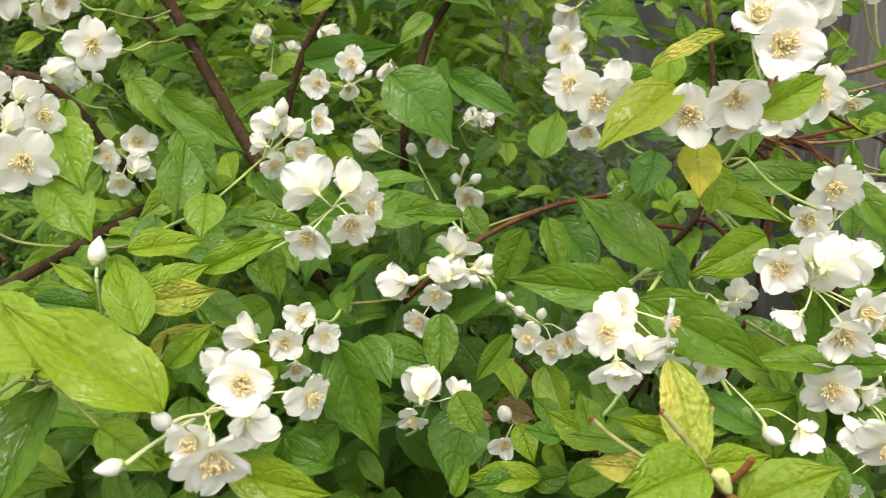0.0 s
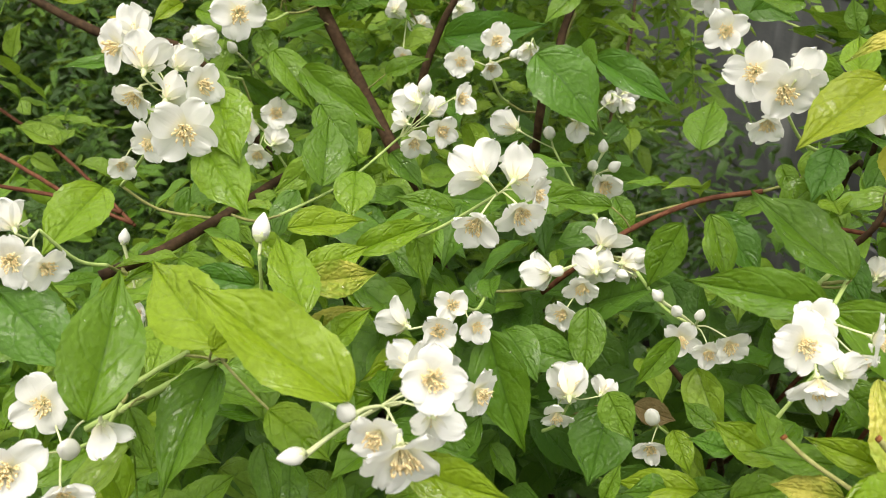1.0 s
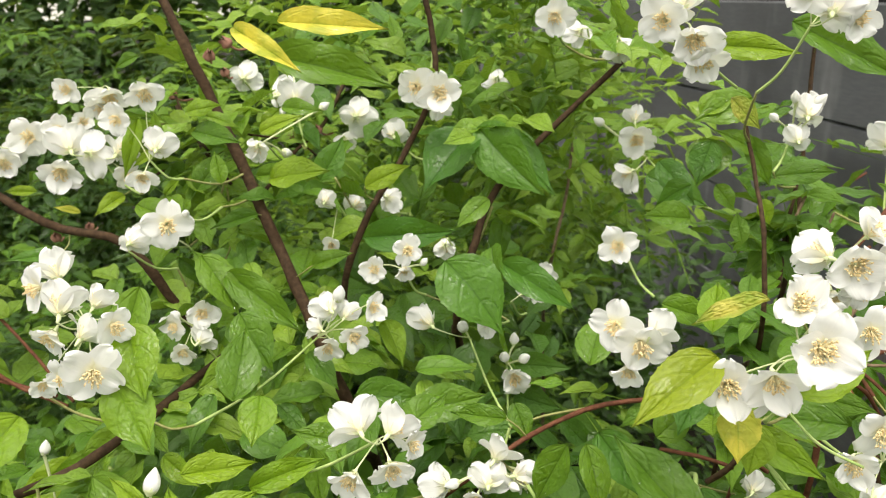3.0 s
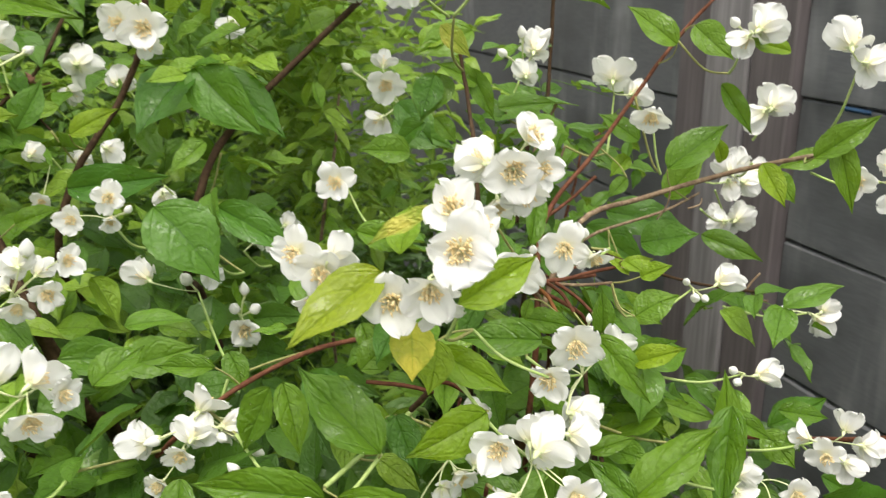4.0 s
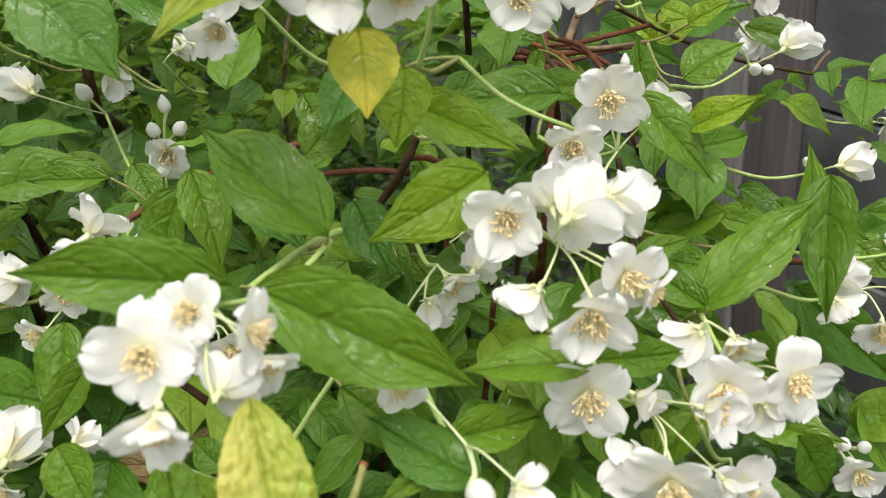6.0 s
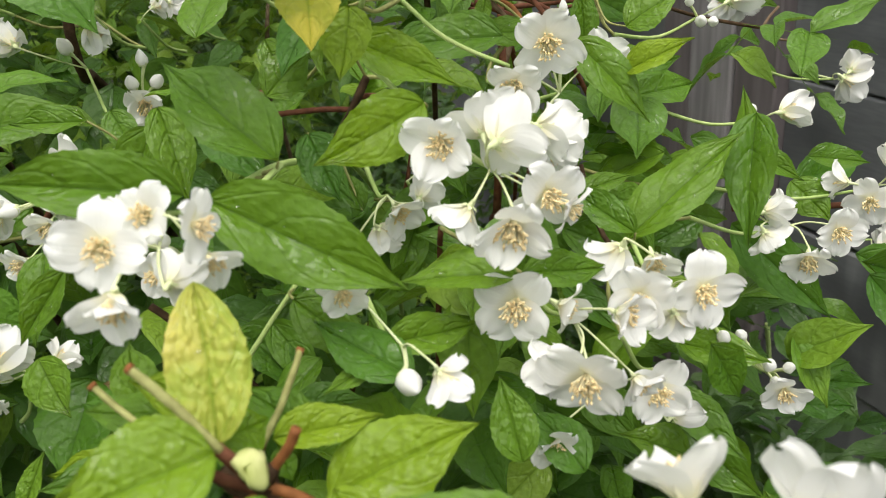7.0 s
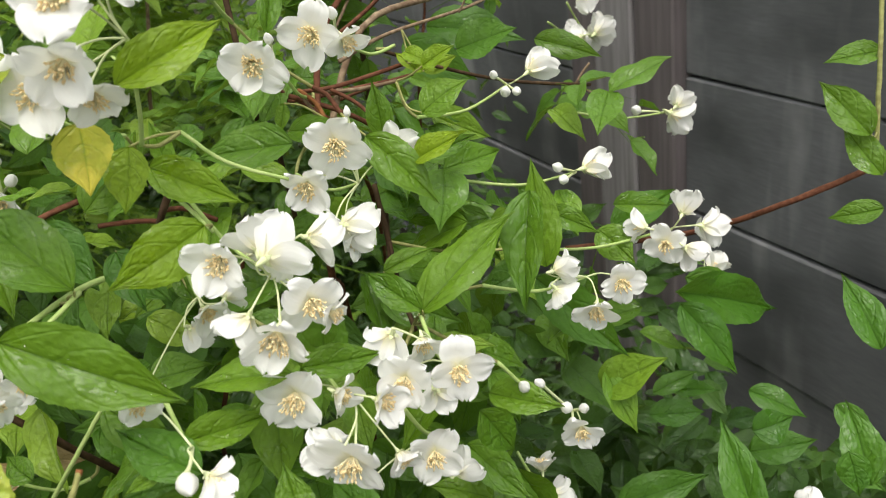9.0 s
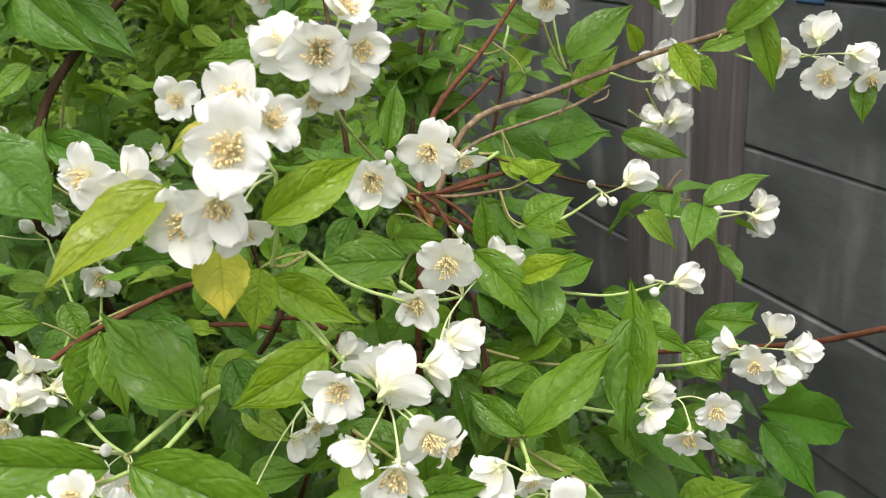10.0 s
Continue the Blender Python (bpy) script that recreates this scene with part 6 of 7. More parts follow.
leaf((-0.268, 0.627, 1.491), (-0.288, 0.623, 1.483), (0.02, -0.90, 0.43), 0.5, "g")
leaf((-0.24, 0.636, 1.447), (-0.203, 0.62, 1.455), (-0.41, -0.67, 0.62), 0.35, "l")
leaf((-0.232, 0.631, 1.433), (-0.188, 0.612, 1.429), (-0.20, -0.61, 0.77), 0.4, "g")
leaf((-0.201, 0.601, 1.398), (-0.207, 0.608, 1.422), (0.43, -0.82, 0.37), 0.5, "g")
leaf((-0.163, 0.605, 1.401), (-0.115, 0.591, 1.412), (-0.34, -0.71, 0.61), 0.5, "l")
leaf((-0.18, 0.635, 1.431), (-0.146, 0.632, 1.446), (-0.27, -0.86, 0.43), 0.4, "l")
leaf((-0.132, 0.626, 1.395), (-0.115, 0.638, 1.428), (0.08, -0.95, 0.31), 0.55, "d")
leaf((-0.17, 0.662, 1.447), (-0.135, 0.654, 1.447), (-0.18, -0.75, 0.64), 0.4, "g")
leaf((-0.097, 0.627, 1.39), (-0.061, 0.625, 1.408), (-0.27, -0.84, 0.47), 0.45, "l")
leaf((0, 0.612, 1.385), (-0.023, 0.594, 1.368), (0.11, -0.75, 0.65), 0.5, "g")
leaf((0.435, 0.623, 1.139), (0.463, 0.608, 1.16), (-0.68, -0.50, 0.54), 0.45, "d")
leaf((0.454, 0.596, 0.996), (0.484, 0.575, 1.004), (-0.48, -0.38, 0.79), 0.4, "d")
leaf((0.531, 0.616, 0.962), (0.568, 0.584, 0.949), (-0.21, -0.56, 0.80), 0.5, "d")
leaf((0.505, 0.565, 0.943), (0.551, 0.546, 0.96), (-0.45, -0.40, 0.80), 0.55, "d")
leaf((0.55, 0.525, 1.008), (0.566, 0.492, 0.988), (-0.28, -0.58, 0.76), 0.5, "d")
leaf((0.536, 0.492, 0.983), (0.552, 0.465, 0.976), (-0.33, -0.41, 0.85), 0.5, "d")
leaf((0.167, 0.649, 1.422), (0.15, 0.625, 1.393), (-0.15, -0.72, 0.68), 0.8, "g")
leaf((0.141, 0.587, 1.379), (0.108, 0.573, 1.385), (0.40, -0.67, 0.62), 0.6, "g")
leaf((0.16, 0.607, 1.398), (0.174, 0.603, 1.38), (0.07, -0.96, 0.28), 0.6, "g")
leaf((0.19, 0.653, 1.452), (0.148, 0.632, 1.443), (0.19, -0.69, 0.70), 0.6, "g")
leaf((0.193, 0.641, 1.415), (0.163, 0.631, 1.433), (0.44, -0.84, 0.31), 0.45, "g")
leaf((0.196, 0.619, 1.385), (0.201, 0.613, 1.367), (-0.18, -0.95, 0.26), 0.6, "l")
leaf((0.179, 0.596, 1.359), (0.175, 0.603, 1.38), (-0.17, -0.95, 0.27), 0.6, "g")
leaf((0.413, 0.378, 1.070), (0.442, 0.336, 1.057), (-0.20, -0.75, 0.60), 0.42, "d")
leaf((0.407, 0.398, 1.040), (0.391, 0.399, 1.062), (-0.20, -0.75, 0.60), 0.55, "l")
leaf((0.404, 0.396, 1.036), (0.382, 0.397, 1.055), (-0.20, -0.75, 0.60), 0.55, "l")
leaf((0.360, 0.453, 1.006), (0.351, 0.463, 1.024), (-0.20, -0.75, 0.60), 0.6, "g")
leaf((0.351, 0.443, 1.007), (0.304, 0.432, 1.020), (-0.20, -0.75, 0.60), 0.5, "g")
leaf((0.490, 0.534, 0.992), (0.523, 0.533, 0.998), (-0.20, -0.75, 0.60), 0.8, "d")
leaf((0.503, 0.445, 0.973), (0.519, 0.428, 0.963), (-0.20, -0.75, 0.60), 0.5, "d")
leaf((0.017, 0.382, 1.213), (0.029, 0.366, 1.196), (-0.10, -0.75, 0.60), 0.72, "g")
leaf((0.049, 0.371, 1.200), (0.056, 0.355, 1.186), (-0.10, -0.75, 0.60), 0.6, "l")
leaf((0.087, 0.328, 1.217), (0.060, 0.340, 1.228), (-0.10, -0.75, 0.60), 0.55, "l")
leaf((0.114, 0.280, 1.250), (0.083, 0.290, 1.257), (-0.10, -0.75, 0.60), 0.38, "l")
leaf((0.098, 0.283, 1.235), (0.073, 0.290, 1.234), (-0.10, -0.75, 0.60), 0.5, "y")
leaf((0.111, 0.260, 1.254), (0.081, 0.246, 1.257), (-0.10, -0.75, 0.60), 0.6, "l")
leaf((0.054, 0.352, 1.180), (0.024, 0.340, 1.185), (-0.10, -0.75, 0.60), 0.55, "g")
leaf((0.054, 0.351, 1.178), (0.075, 0.347, 1.187), (-0.10, -0.75, 0.60), 0.6, "g")
leaf((0.015, 0.345, 1.175), (0.023, 0.353, 1.192), (-0.10, -0.75, 0.60), 0.45, "g")
leaf((0.019, 0.414, 1.182), (0.009, 0.380, 1.156), (-0.10, -0.75, 0.60), 0.8, "d")
leaf((0.071, 0.336, 1.188), (0.099, 0.333, 1.199), (-0.10, -0.75, 0.60), 0.6, "g")
leaf((0.090, 0.304, 1.198), (0.095, 0.287, 1.187), (-0.10, -0.75, 0.60), 0.6, "g")
leaf((0.120, 0.300, 1.196), (0.122, 0.283, 1.183), (-0.10, -0.75, 0.60), 0.9, "g")
leaf((0.035, 0.447, 1.152), (0.002, 0.445, 1.157), (-0.10, -0.75, 0.60), 0.5, "w")
leaf((0.038, 0.451, 1.161), (0.064, 0.451, 1.151), (-0.10, -0.75, 0.60), 0.6, "w")
# -- end of leaves --


def leaf_bud(foot, tip, wide):
    """A crumpled young leaf bud, ribbed along its length."""
    foot, tip = Vector(foot), Vector(tip)
    y = tip - foot
    x = y.orthogonal().normalized()
    z = y.normalized().cross(x)
    verts, faces = [], []
    rows, round_ = 12, 14
    for r in range(rows):
        v = r / (rows - 1)
        w = wide * max(0.06, math.sin(math.pi * (0.12 + 0.84 * v)) ** 0.7)
        for k in range(round_):
            a = 2 * math.pi * k / round_ + 0.9 * v
            rib = w * (1 + 0.20 * math.cos(3 * a) + 0.10 * math.sin(7 * a + 5 * v))
            verts.append(y * v + x * math.cos(a) * rib + z * math.sin(a) * rib * 0.8 + x * (0.0008 * math.sin(5 * v)))
    for r in range(rows - 1):
        for k in range(round_):
            n = (k + 1) % round_
            faces.append((r * round_ + k, r * round_ + n, (r + 1) * round_ + n, (r + 1) * round_ + k))
    faces.append(tuple(range(round_ - 1, -1, -1)))
    faces.append(tuple((rows - 1) * round_ + k for k in range(round_)))
    return under("leaf_bud", mesh_of("leaf_bud", verts, faces, [YOUNG]), shrub, HOME @ Matrix.Translation(foot), "pale yellow-green young leaf bud")


leaf_bud((0.1155, 0.2611, 1.2505), (0.1226, 0.2577, 1.2442), 0.0034)


def shoot(foot, thick, reach, bark, way):
    """A thin shoot from the foot of a leaf or a flower cluster in to the next branch."""
    foot = Vector(foot)
    near = [n for n in NODES if 0.004 < (n - foot).length < reach and n.y > foot.y + 0.004]
    if not near:
        return
    goal = min(near, key=lambda n: (n - foot).length)
    span = goal - foot
    bow = Vector((0, 0.05, -0.06)) * span.length + Vector(way) * span.length * 0.12
    v, f = tube([(0, 0, 0), span * 0.4 + bow, span], [thick, thick * 1.15, thick * 1.3], 6)
    return under("shoot", mesh_of("shoot", v, f, [BARK[bark]]), shrub, HOME @ Matrix.Translation(foot))


for f_at, f_way in STEMS:
    if f_at[1] < 0.36 and 0.07 < f_at[0] < 0.18:
        continue
    shoot(f_at, 0.0008, 0.08, "t", f_way)
for f_at, f_way in FEET:
    if f_at[1] < 0.31 and 0.07 < f_at[0] < 0.18:
        continue
    shoot(f_at, 0.0005, 0.035, "t", f_way)


def rain_drops():
    """All the small drops that lie on the outer leaves, as flattened domes."""
    verts, faces = [], []
    for place, up, r in DROPS:
        side = up.orthogonal().normalized()
        other = up.cross(side)
        start = len(verts)
        for lift, wide in ((-0.1, 1.0), (0.35, 0.85), (0.62, 0.45)):
            for k in range(7):
                a = 2 * math.pi * k / 7
                verts.append(place + up * (r * lift) + (side * math.cos(a) + other * math.sin(a)) * (r * wide))
        verts.append(place + up * (r * 0.7))
        for ring in range(2):
            for k in range(7):
                n = (k + 1) % 7
                faces.append((start + ring * 7 + k, start + ring * 7 + n, start + ring * 7 + 7 + n, start + ring * 7 + 7 + k))
        faces.extend((start + 14 + k, start + 14 + (k + 1) % 7, start + 21) for k in range(7))
    ob = under("rain_drop", mesh_of("rain_drop", verts, faces, [WATER]), shrub, HOME, "clear rain drops on the leaves")
    return tagged(ob, kind="stuff")


rain_drops()


def seed_capsule(place, size):
    """Dry, ribbed capsule left by a spent flower, with its short stalk."""
    verts, faces = [], []
    rows, sides = 7, 10
    for r in range(rows):
        t = r / (rows - 1)
        rad = math.sin(math.pi * (0.1 + 0.75 * t)) * (1 if r < rows - 1 else 0.5)
        for k in range(sides):
            a = 2 * math.pi * k / sides
            sepal = 0.75 * (k % 2) if r == rows - 1 else 0.0
            wide = rad * (1 + 0.12 * (k % 2)) + sepal * 0.5
            verts.append((math.cos(a) * wide, math.sin(a) * wide, -0.8 + 1.6 * t + sepal))
    for r in range(rows - 1):
        for k in range(sides):
            faces.append((r * sides + k, r * sides + (k + 1) % sides, (r + 1) * sides + (k + 1) % sides, (r + 1) * sides + k))
    v, f = tube([(0, 0, -0.7), (0.4, 0.3, -2.2), (0.5, 2.0, -4.0)], [0.25, 0.2, 0.22], 6)
    faces.extend(tuple(i + len(verts) for i in q) for q in f)
    verts.extend(v)
    way = (random.Random(int(place[0] * 1e4)).uniform(-0.6, 0.6), -0.6, 0.6)
    return under("seed_capsule", mesh_of("seed_capsule", verts, faces, [CAPSULE]), shrub, HOME @ facing(place, way, 0, size), "dry brown seed capsule")


# -- capsules --
seed_capsule((-0.161, 0.729, 1.417), 0.0042)
seed_capsule((-0.185, 0.724, 1.411), 0.004)
seed_capsule((-0.303, 0.749, 1.446), 0.0045)
seed_capsule((-0.344, 0.601, 1.353), 0.004)
seed_capsule((-0.318, 0.608, 1.36), 0.0036)
seed_capsule((-0.228, 0.666, 1.487), 0.0048)
seed_capsule((-0.218, 0.681, 1.496), 0.0048)
seed_capsule((-0.219, 0.673, 1.473), 0.0038)
# -- end of capsules --

# ---- the rest of the foliage ----
def shapes_of(rows, cols, kinds):
    """Blades with fewer faces, for the joined foliage."""
    made = []
    for k in kinds:
        made.append(tuple(np.array(a) for a in blade(k, rows, cols)))
    return made


# dark hollows between the branches where no leaves grow: centre, radius
HOLLOWS = [((-0.36, 0.57, 1.28), 0.085), ((0.12, 0.60, 1.25), 0.075), ((0.14, 0.80, 1.17), 0.10), ((0.17, 0.98, 1.10), 0.15), ((0.22, 1.25, 1.00), 0.18), ((0.24, 0.51, 1.296), 0.045),
           ((0.222, 0.59, 1.362), 0.05), ((0.235, 0.565, 1.352), 0.055), ((0.25, 0.61, 1.352), 0.055), ((0.285, 0.65, 1.325), 0.05), ((0.265, 0.56, 1.328), 0.045), ((0.31, 0.60, 1.305), 0.04)]


def leaf_cloud(name, places, ways, ups, sizes, widths, mat, parent, label, shapes):
    """Many leaves joined into one mesh; shapes: the blades to take in turn."""
    free = np.ones(len(places), dtype=bool)
    for middle, radius in HOLLOWS:
        free &= np.linalg.norm(places - np.array(middle), axis=1) > radius
    places, ways, ups, sizes, widths = places[free], ways[free], ups[free], sizes[free], widths[free]
    y = ways / np.linalg.norm(ways, axis=1)[:, None]
    z = ups - y * np.sum(ups * y, axis=1)[:, None]
    z /= np.linalg.norm(z, axis=1)[:, None]
    x = np.cross(y, z)
    vs, fs, us, start = [], [], [], 0
    for s, (unit, uv, quads) in enumerate(shapes):
        pick = np.arange(s, len(places), len(shapes))
        n, k = len(pick), len(unit)
        a, b, c = x[pick] * (sizes * widths)[pick, None], y[pick] * sizes[pick, None], z[pick] * (sizes * np.minimum(1, widths * 2.5))[pick, None]
        v = places[pick][:, None] + unit[None, :, 0:1] * a[:, None] + unit[None, :, 1:2] * b[:, None] + unit[None, :, 2:3] * c[:, None]
        vs.append(v.reshape(-1, 3))
        fs.append((quads[None] + (np.arange(n) * k)[:, None, None] + start).reshape(-1, 4))
        us.append(np.tile(uv, (n, 1)))
        start += n * k
    v, f, uv = np.concatenate(vs), np.concatenate(fs), np.concatenate(us)
    me = bpy.data.meshes.new(name)
    me.vertices.add(len(v))
    me.vertices.foreach_set("co", v.astype(np.float32).ravel())
    me.loops.add(f.size)
    me.loops.foreach_set("vertex_index", f.astype(np.int32).ravel())
    me.polygons.add(len(f))
    me.polygons.foreach_set("loop_start", np.arange(0, f.size, 4, dtype=np.int32))
    me.polygons.foreach_set("use_smooth", np.ones(len(f), dtype=bool))
    me.uv_layers.new(name="UVMap").data.foreach_set("uv", uv[f.ravel()].astype(np.float32).ravel())
    me.materials.append(mat)
    me.update(calc_edges=True)
    ob = new(name, me)
    if parent is not None:
        ob.parent = parent
        ob.matrix_basis = HOME
    return tagged(ob, label, "" if parent is not None else "foliage", kind="stuff")


def sprays(roots, ways, lengths, pairs, size, seed, width=(0.38, 0.55)):
    """Shoots with leaves in opposite pairs; the last blade of each lies along it, and a very narrow one serves as its stem."""
    g = np.random.default_rng(seed)
    p, w, u, s, d = [], [], [], [], []
    for root, way, length in zip(roots, ways, lengths):
        way = way / np.linalg.norm(way)
        side = np.cross(way, (0, 0, 1)) + g.normal(0, 0.15, 3)
        side /= np.linalg.norm(side) + 1e-6
        for i in range(1, pairs + 1):
            k = i / pairs
            at = root + way * length * k - np.array((0, 0, 0.25 * length * k * k))
            big = g.uniform(*size) * (1.1 - 0.45 * abs(k - 0.45))
            for turn in ((-1, 1) if i < pairs else (0,)):
                p.append(at)
                w.append(side * turn * g.uniform(0.7, 1.1) + way * (0.55 if turn else 1) + np.array((0, 0, -0.18)) + g.normal(0, 0.18, 3))
                u.append(np.array((0, -0.25, 1)) + g.normal(0, 0.28, 3))
                s.append(big * g.uniform(0.8, 1.15))
                d.append(g.uniform(*width))
        p.append(root)
        w.append(way - np.array((0, 0, 0.2)))
        u.append(np.array((0, -0.6, 1)))
        s.append(length)
        d.append(0.014)
    return np.array(p), np.array(w), np.array(u), np.array(s), np.array(d)


def wild(count, x0, x1, y0, y1, z0, z1, length, pairs, size, seed, width=(0.38, 0.55), clear=0.2, lean=(0, -0.5, 0.15)):
    """Sprays all through a block of the garden, thicker in clumps, kept clear of the fence."""
    g = np.random.default_rng(seed)
    at = np.stack([g.uniform(x0, x1, count), g.uniform(y0, y1, count), g.uniform(z0, z1, count)], 1)
    dense = np.array([noise.noise(Vector(q) * 4.5) for q in at]) + g.uniform(-0.35, 0.5, count)
    at = at[(FENCE_OFF - at @ np.array(out_way) > clear) & (dense > 0)]
    ways = g.normal(0, 0.6, (len(at), 3)) + np.array(lean)
    return sprays(at, ways, g.uniform(*length, len(at)), pairs, size, seed + 1, width)


def side_shoots(x0, x1, z0, share, size, seed):
    """Leafy side shoots on the branches, off the places that must stay free."""
    g = np.random.default_rng(seed)
    at = np.array([tuple(n) for n in NODES if x0 < n.x < x1 and n.z > z0])
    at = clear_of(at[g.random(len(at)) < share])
    ways = g.normal(0, 0.7, (len(at), 3)) + np.array((0, -0.15, 0.25))
    p, w, u, s, d = sprays(at, ways, g.uniform(0.05, 0.10, len(at)), 3, size, seed + 1, (0.45, 0.6))
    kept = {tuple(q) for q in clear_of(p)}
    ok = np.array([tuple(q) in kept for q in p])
    for middle, radius in HOLLOWS:
        ok &= np.linalg.norm(p - np.array(middle), axis=1) > radius
    ok &= np.repeat(ok.reshape(-1, 6)[:, :5].sum(1) > 3, 6)  # no bare stems
    return p[ok], w[ok], u[ok], s[ok], d[ok]


NEAR, FAR = shapes_of(15, 7, range(7)), shapes_of(6, 5, range(7))


def crown_front(x, z):
    """How far ahead the shrub's outer leaves stand, across and up its face."""
    h = z - 1.25
    return 0.32 + 0.03 * x + 0.85 * h + 1.36 * x * x + 0.45 * h * h - 0.25 * x * h


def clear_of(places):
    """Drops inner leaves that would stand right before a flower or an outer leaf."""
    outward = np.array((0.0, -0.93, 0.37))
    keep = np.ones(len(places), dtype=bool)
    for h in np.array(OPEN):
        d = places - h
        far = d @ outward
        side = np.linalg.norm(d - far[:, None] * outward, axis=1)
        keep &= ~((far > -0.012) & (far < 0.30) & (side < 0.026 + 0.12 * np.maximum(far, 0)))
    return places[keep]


def crown(count, near, far, size, seed, ceiling, x0=-0.75, x1=0.75, floor=0.0):
    g = np.random.default_rng(seed)
    x, z = g.uniform(x0, x1, count), g.uniform(0.55, 1.62, count)
    deep = g.uniform(near, far, count)
    y = crown_front(x, np.maximum(z, 1.12)) + deep
    top = ceiling - 0.35 * np.maximum(x - 0.03, 0) - 1.0 * np.maximum(x - 0.36, 0) - 0.8 * np.maximum(-x - 0.17, 0)
    top += np.where(x < 0.05, 0.18, -0.25) * (deep - near)
    keep = (z < top) & (x < 0.6) & ((x < 0.27) | (z > floor))
    shade = noise.noise
    keep &= np.array([shade(Vector((a * 9, b * 9, seed))) for a, b in zip(x, z)]) > -0.22 - 0.25 * (deep < near + 0.06)
    hollow = (x > 0.17) & (x < 0.5) & (y > 0.6) & (z > 0.9) & (z < 1.34)
    keep &= ~hollow | (g.random(count) < 0.3)
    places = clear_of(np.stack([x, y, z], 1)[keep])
    x, y, z = places.T
    n = len(x)
    ways = np.stack([g.normal(0, 0.8, n), g.normal(-0.55, 0.5, n), g.normal(-0.25, 0.45, n)], 1)
    ups = np.stack([g.normal(0, 0.4, n), g.normal(-0.5, 0.4, n), g.normal(0.9, 0.3, n)], 1)
    return np.stack([x, y, z], 1), ways, ups, g.uniform(*size, n), g.uniform(0.42, 0.62, n)


def thicket(count, x0, x1, y0, y1, z0, z1, size, seed, width=(0.4, 0.6), clear=0.1, roof=9.0, open_above=9.0):
    """Leaves all through a block of the garden, kept clear of the fence."""
    g = np.random.default_rng(seed)
    places = np.stack([g.uniform(x0, x1, count), g.uniform(y0, y1, count), g.uniform(z0, z1, count)], 1)
    places += g.normal(0, 1, (count, 3)) * np.array((x1 - x0, y1 - y0, z1 - z0)) * 0.05
    rough = np.array([noise.noise(Vector(q) * 2.2) for q in places])
    places = places[(FENCE_OFF - places @ np.array(out_way) > clear) & (places[:, 2] > 0.01) & (places[:, 2] < z1 + 0.25 * (z1 - z0) * rough) & (places[:, 2] < 1.0 - 0.75 * (places[:, 1] - 0.5) - 0.6 * (places[:, 0] - 0.45) + roof)]
    room = FENCE_OFF - places @ np.array(out_way)
    places = places[(room > 0.72) | (places[:, 2] < open_above)]
    n = len(places)
    ways = np.stack([g.normal(0, 1, n), g.normal(-0.4, 0.6, n), g.normal(-0.15, 0.4, n)], 1)
    ups = np.stack([g.normal(0, 0.4, n), g.normal(-0.45, 0.4, n), g.normal(0.9, 0.3, n)], 1)
    return places, ways, ups, g.uniform(*size, n), g.uniform(*width, n)


def outermost(cloud, count, tone):
    """Makes single leaves of the blades that stand out farthest, and gives back the rest."""
    places, ways, ups, sizes, widths = cloud
    order = np.argsort(places[:, 1] - crown_front(places[:, 0], np.maximum(places[:, 2], 1.12)) + 2.0 * (np.abs(places[:, 2] - 1.24) > 0.12))
    for k in order[:count]:
        y = Vector(ways[k]).normalized()
        z = (Vector(ups[k]) - y * y.dot(Vector(ups[k]))).normalized()
        x, size = y.cross(z), sizes[k]
        m = Matrix.Translation(places[k]) @ Matrix((x * size * widths[k], y * size, z * size * 0.8)).transposed().to_4x4()
        under("leaf", BLADES[tone, int(k) % 7], shrub, HOME @ m)
    rest = order[count:]
    return places[rest], ways[rest], ups[rest], sizes[rest], widths[rest]


leaf_cloud("foliage", *outermost(crown(7000, 0.02, 0.20, (0.026, 0.050), 1, 1.34, floor=1.11), 80, "g"), FOLIAGE, shrub, "green leaves inside the shrub", NEAR)
leaf_cloud("foliage", *crown(1300, 0.03, 0.28, (0.026, 0.048), 2, 1.40, floor=1.12), FOLIAGE_PALE, shrub, "paler young leaves inside the shrub", NEAR)
leaf_cloud("foliage", *crown(8000, 0.16, 0.5, (0.035, 0.06), 3, 1.24, floor=1.02), FOLIAGE_INNER_SHADE, shrub, "shaded leaves deep inside the shrub", FAR)
leaf_cloud("foliage", *outermost(crown(650, 0.02, 0.16, (0.03, 0.052), 5, 1.34, -0.55, 0.1), 25, "l"), FOLIAGE_PALE, shrub, "yellow-green leaves on the shrub", NEAR)
# low leaves by the fence take the hedge's green to stand in for shade
leaf_cloud("foliage", *thicket(2200, 0.28, 0.95, 0.58, 1.25, 0.3, 1.05, (0.04, 0.068), 21, roof=-0.02), FOLIAGE_DEEP_SHADE, shrub, "shaded lower leaves of the shrub", NEAR)
leaf_cloud("foliage", *thicket(2600, 0.25, 0.85, 0.6, 1.15, 0.5, 1.10, (0.035, 0.065), 41, roof=0.07), FOLIAGE_DEEP_SHADE, shrub, "dark lower leaves of the shrub by the fence", NEAR)
leaf_cloud("foliage", *wild(30, 0.42, 0.57, 0.72, 0.92, 0.82, 0.99, (0.06, 0.11), 3, (0.035, 0.055), 51, (0.45, 0.6), 0.12), FOLIAGE_DEEP_SHADE, shrub, "dark leafy shoots of the shrub low by the fence", NEAR)
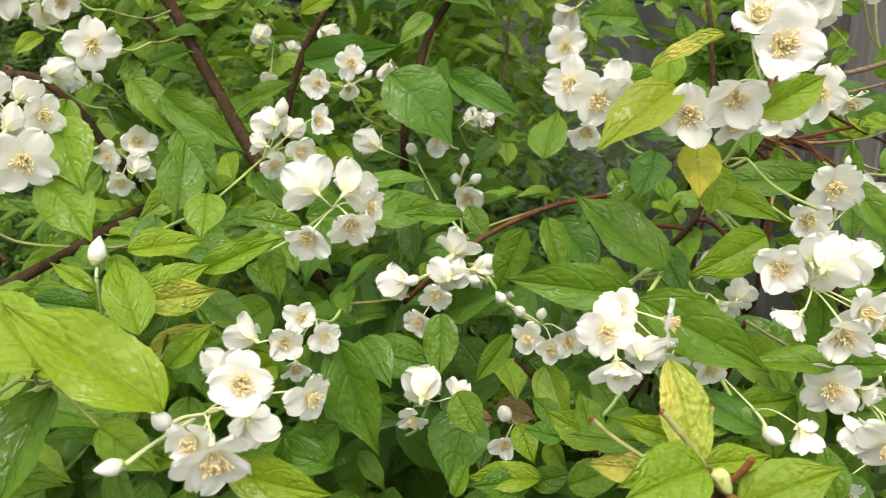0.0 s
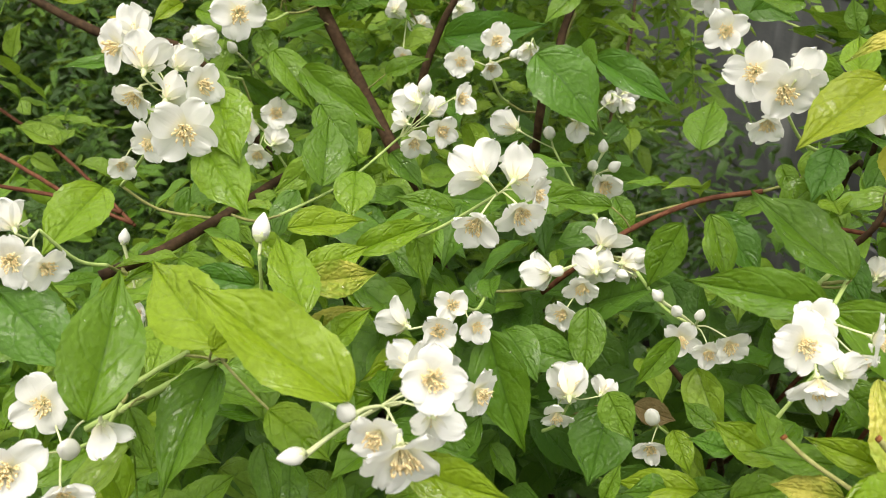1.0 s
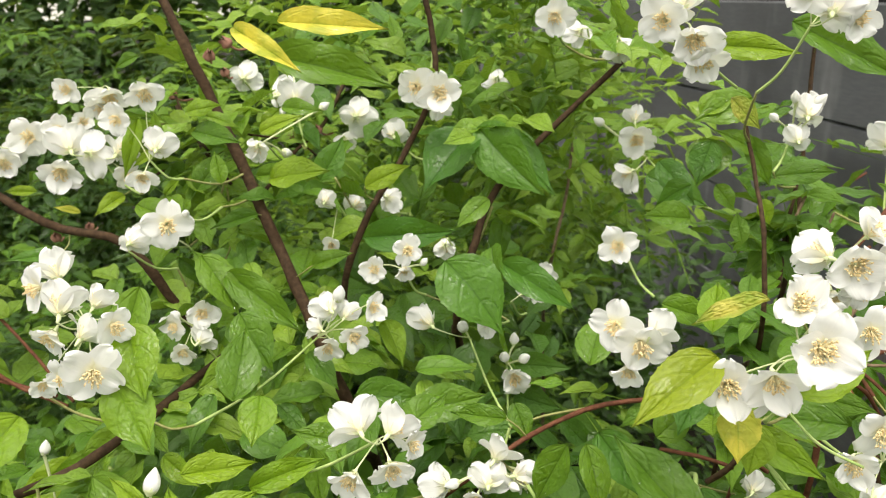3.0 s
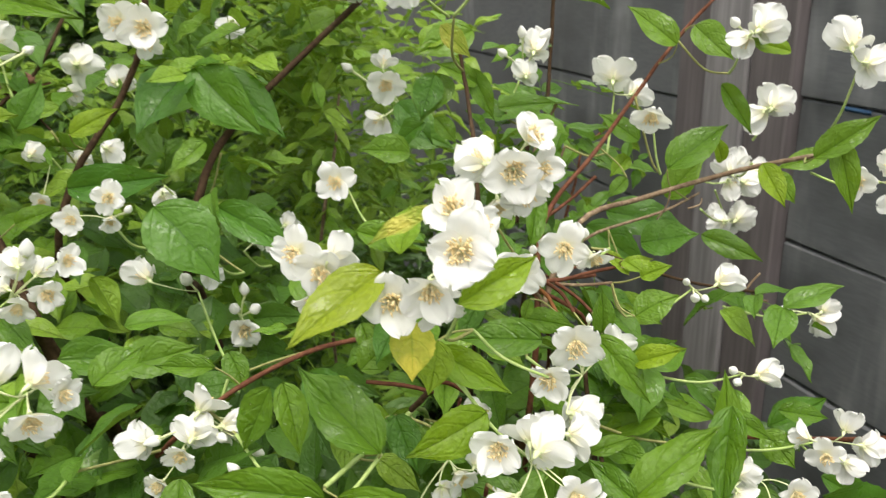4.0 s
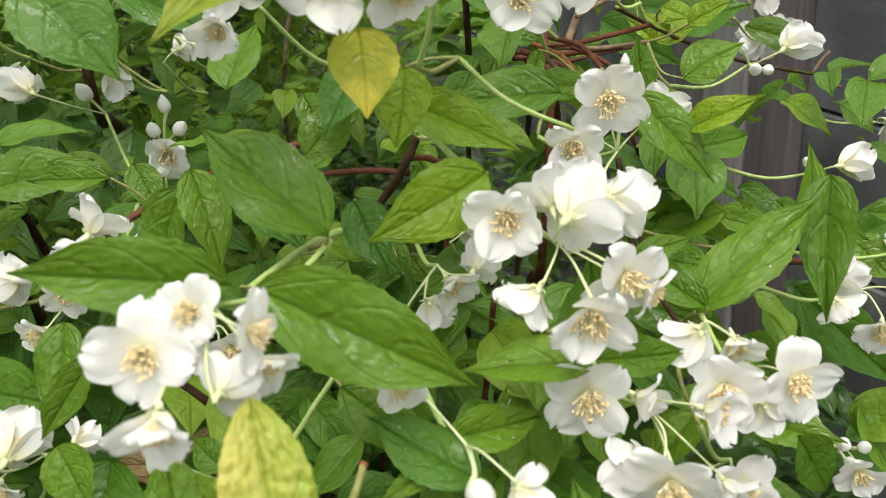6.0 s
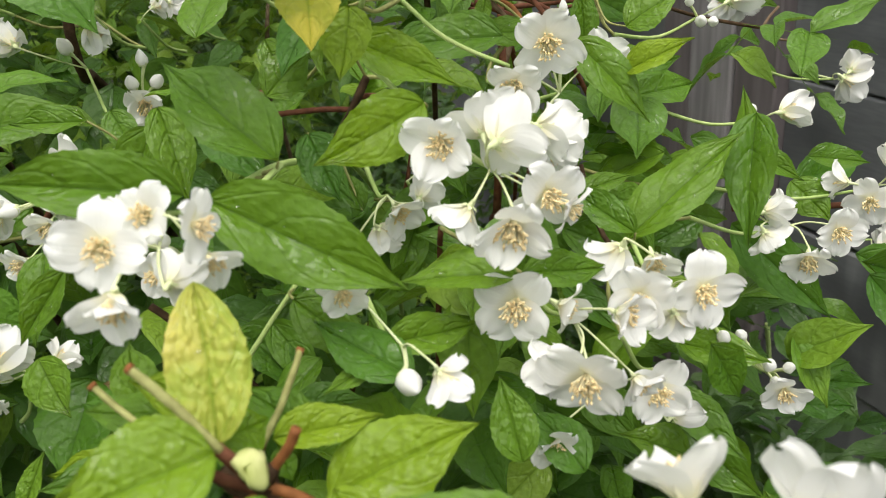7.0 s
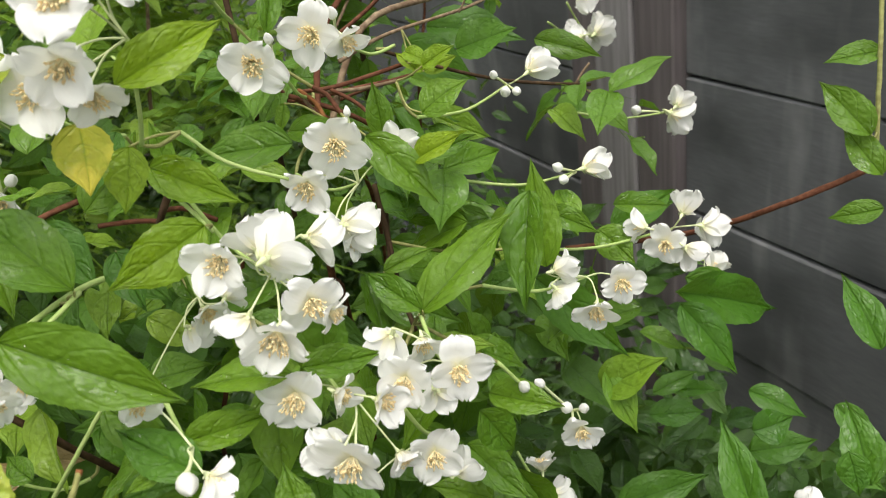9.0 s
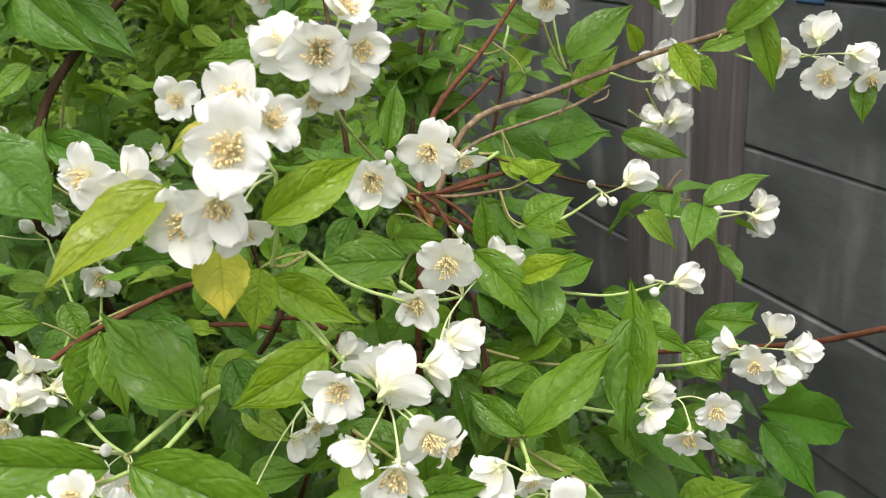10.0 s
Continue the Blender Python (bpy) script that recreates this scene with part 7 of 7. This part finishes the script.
leaf_cloud("foliage", *side_shoots(0.2, 0.40, 1.1, 0.45, (0.022, 0.042), 31), FOLIAGE, shrub, "leafy side shoots on the branches", NEAR)
leaf_cloud("foliage", *side_shoots(-0.6, 0.2, 1.2, 0.45, (0.022, 0.042), 33), FOLIAGE_PALE, shrub, "pale leafy side shoots on the branches", NEAR)
leaf_cloud("foliage", *wild(95, -0.36, 0.14, 0.72, 1.15, 1.15, 1.60, (0.08, 0.16), 4, (0.028, 0.048), 23), FOLIAGE, shrub, "leafy shoots high in the shrub", NEAR)
leaf_cloud("foliage", *wild(95, -0.36, 0.12, 0.70, 1.15, 1.15, 1.60, (0.08, 0.16), 4, (0.026, 0.046), 24), FOLIAGE_PALE, shrub, "pale leafy shoots high in the shrub", NEAR)
leaf_cloud("background_foliage", *wild(400, -0.5, 0.13, 1.05, 1.75, 0.6, 1.55, (0.10, 0.2), 7, (0.022, 0.042), 11, (0.28, 0.45), 0.25), FOLIAGE_PALE, None,
           "pale green leafy shoots of the plants behind the shrub", FAR)
leaf_cloud("background_foliage", *wild(230, -0.05, 0.19, 1.05, 1.55, 1.14, 1.44, (0.10, 0.2), 6, (0.026, 0.046), 18, (0.28, 0.45), 0.35), FOLIAGE_PALE, None,
           "pale leafy shoots before the fence", FAR)
leaf_cloud("background_foliage", *wild(600, -1.6, 0.1, 1.1, 1.9, 0.3, 1.5, (0.10, 0.22), 8, (0.018, 0.034), 13, (0.28, 0.42), 0.3), FOLIAGE, None,
           "fine green leafy shoots of the plants behind the shrub", FAR)
leaf_cloud("background_foliage", *wild(1300, -1.8, -0.25, 1.1, 1.9, 0.2, 1.5, (0.10, 0.22), 8, (0.018, 0.034), 14, (0.28, 0.42), 0.3), FOLIAGE_DEEP_SHADE, None,
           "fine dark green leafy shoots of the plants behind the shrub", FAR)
leaf_cloud("undergrowth", *wild(900, -1.5, -0.15, 0.75, 1.3, 0.2, 1.05, (0.08, 0.18), 7, (0.018, 0.036), 16, (0.3, 0.5), 0.1), FOLIAGE_DEEP_SHADE, None,
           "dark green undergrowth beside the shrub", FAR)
leaf_cloud("undergrowth", *wild(170, -1.3, -0.2, 0.75, 1.3, 0.5, 1.15, (0.08, 0.18), 6, (0.022, 0.042), 17, (0.3, 0.5), 0.1), FOLIAGE, None,
           "green shoots of the undergrowth beside the shrub", FAR)
leaf_cloud("ground_cover", *thicket(14000, -2.4, 0.9, 0.6, 1.9, 0.02, 0.42, (0.03, 0.06), 15, (0.35, 0.6), 0.1), FOLIAGE_DEEP_SHADE, None,
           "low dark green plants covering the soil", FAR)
leaf_cloud("hedge", *thicket(30000, -2.8, 0.8, 1.8, 2.6, 0.0, 2.3, (0.03, 0.06), 12, (0.25, 0.45), 0.2, open_above=0.92), FOLIAGE_DEEP_SHADE, None,
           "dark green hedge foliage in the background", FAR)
leaf_cloud("hedge", *thicket(26000, -3.2, 0.9, 2.45, 3.0, 0.0, 2.8, (0.07, 0.11), 19, (0.35, 0.5), 0.3, open_above=0.85), FOLIAGE_DEEP_SHADE, None,
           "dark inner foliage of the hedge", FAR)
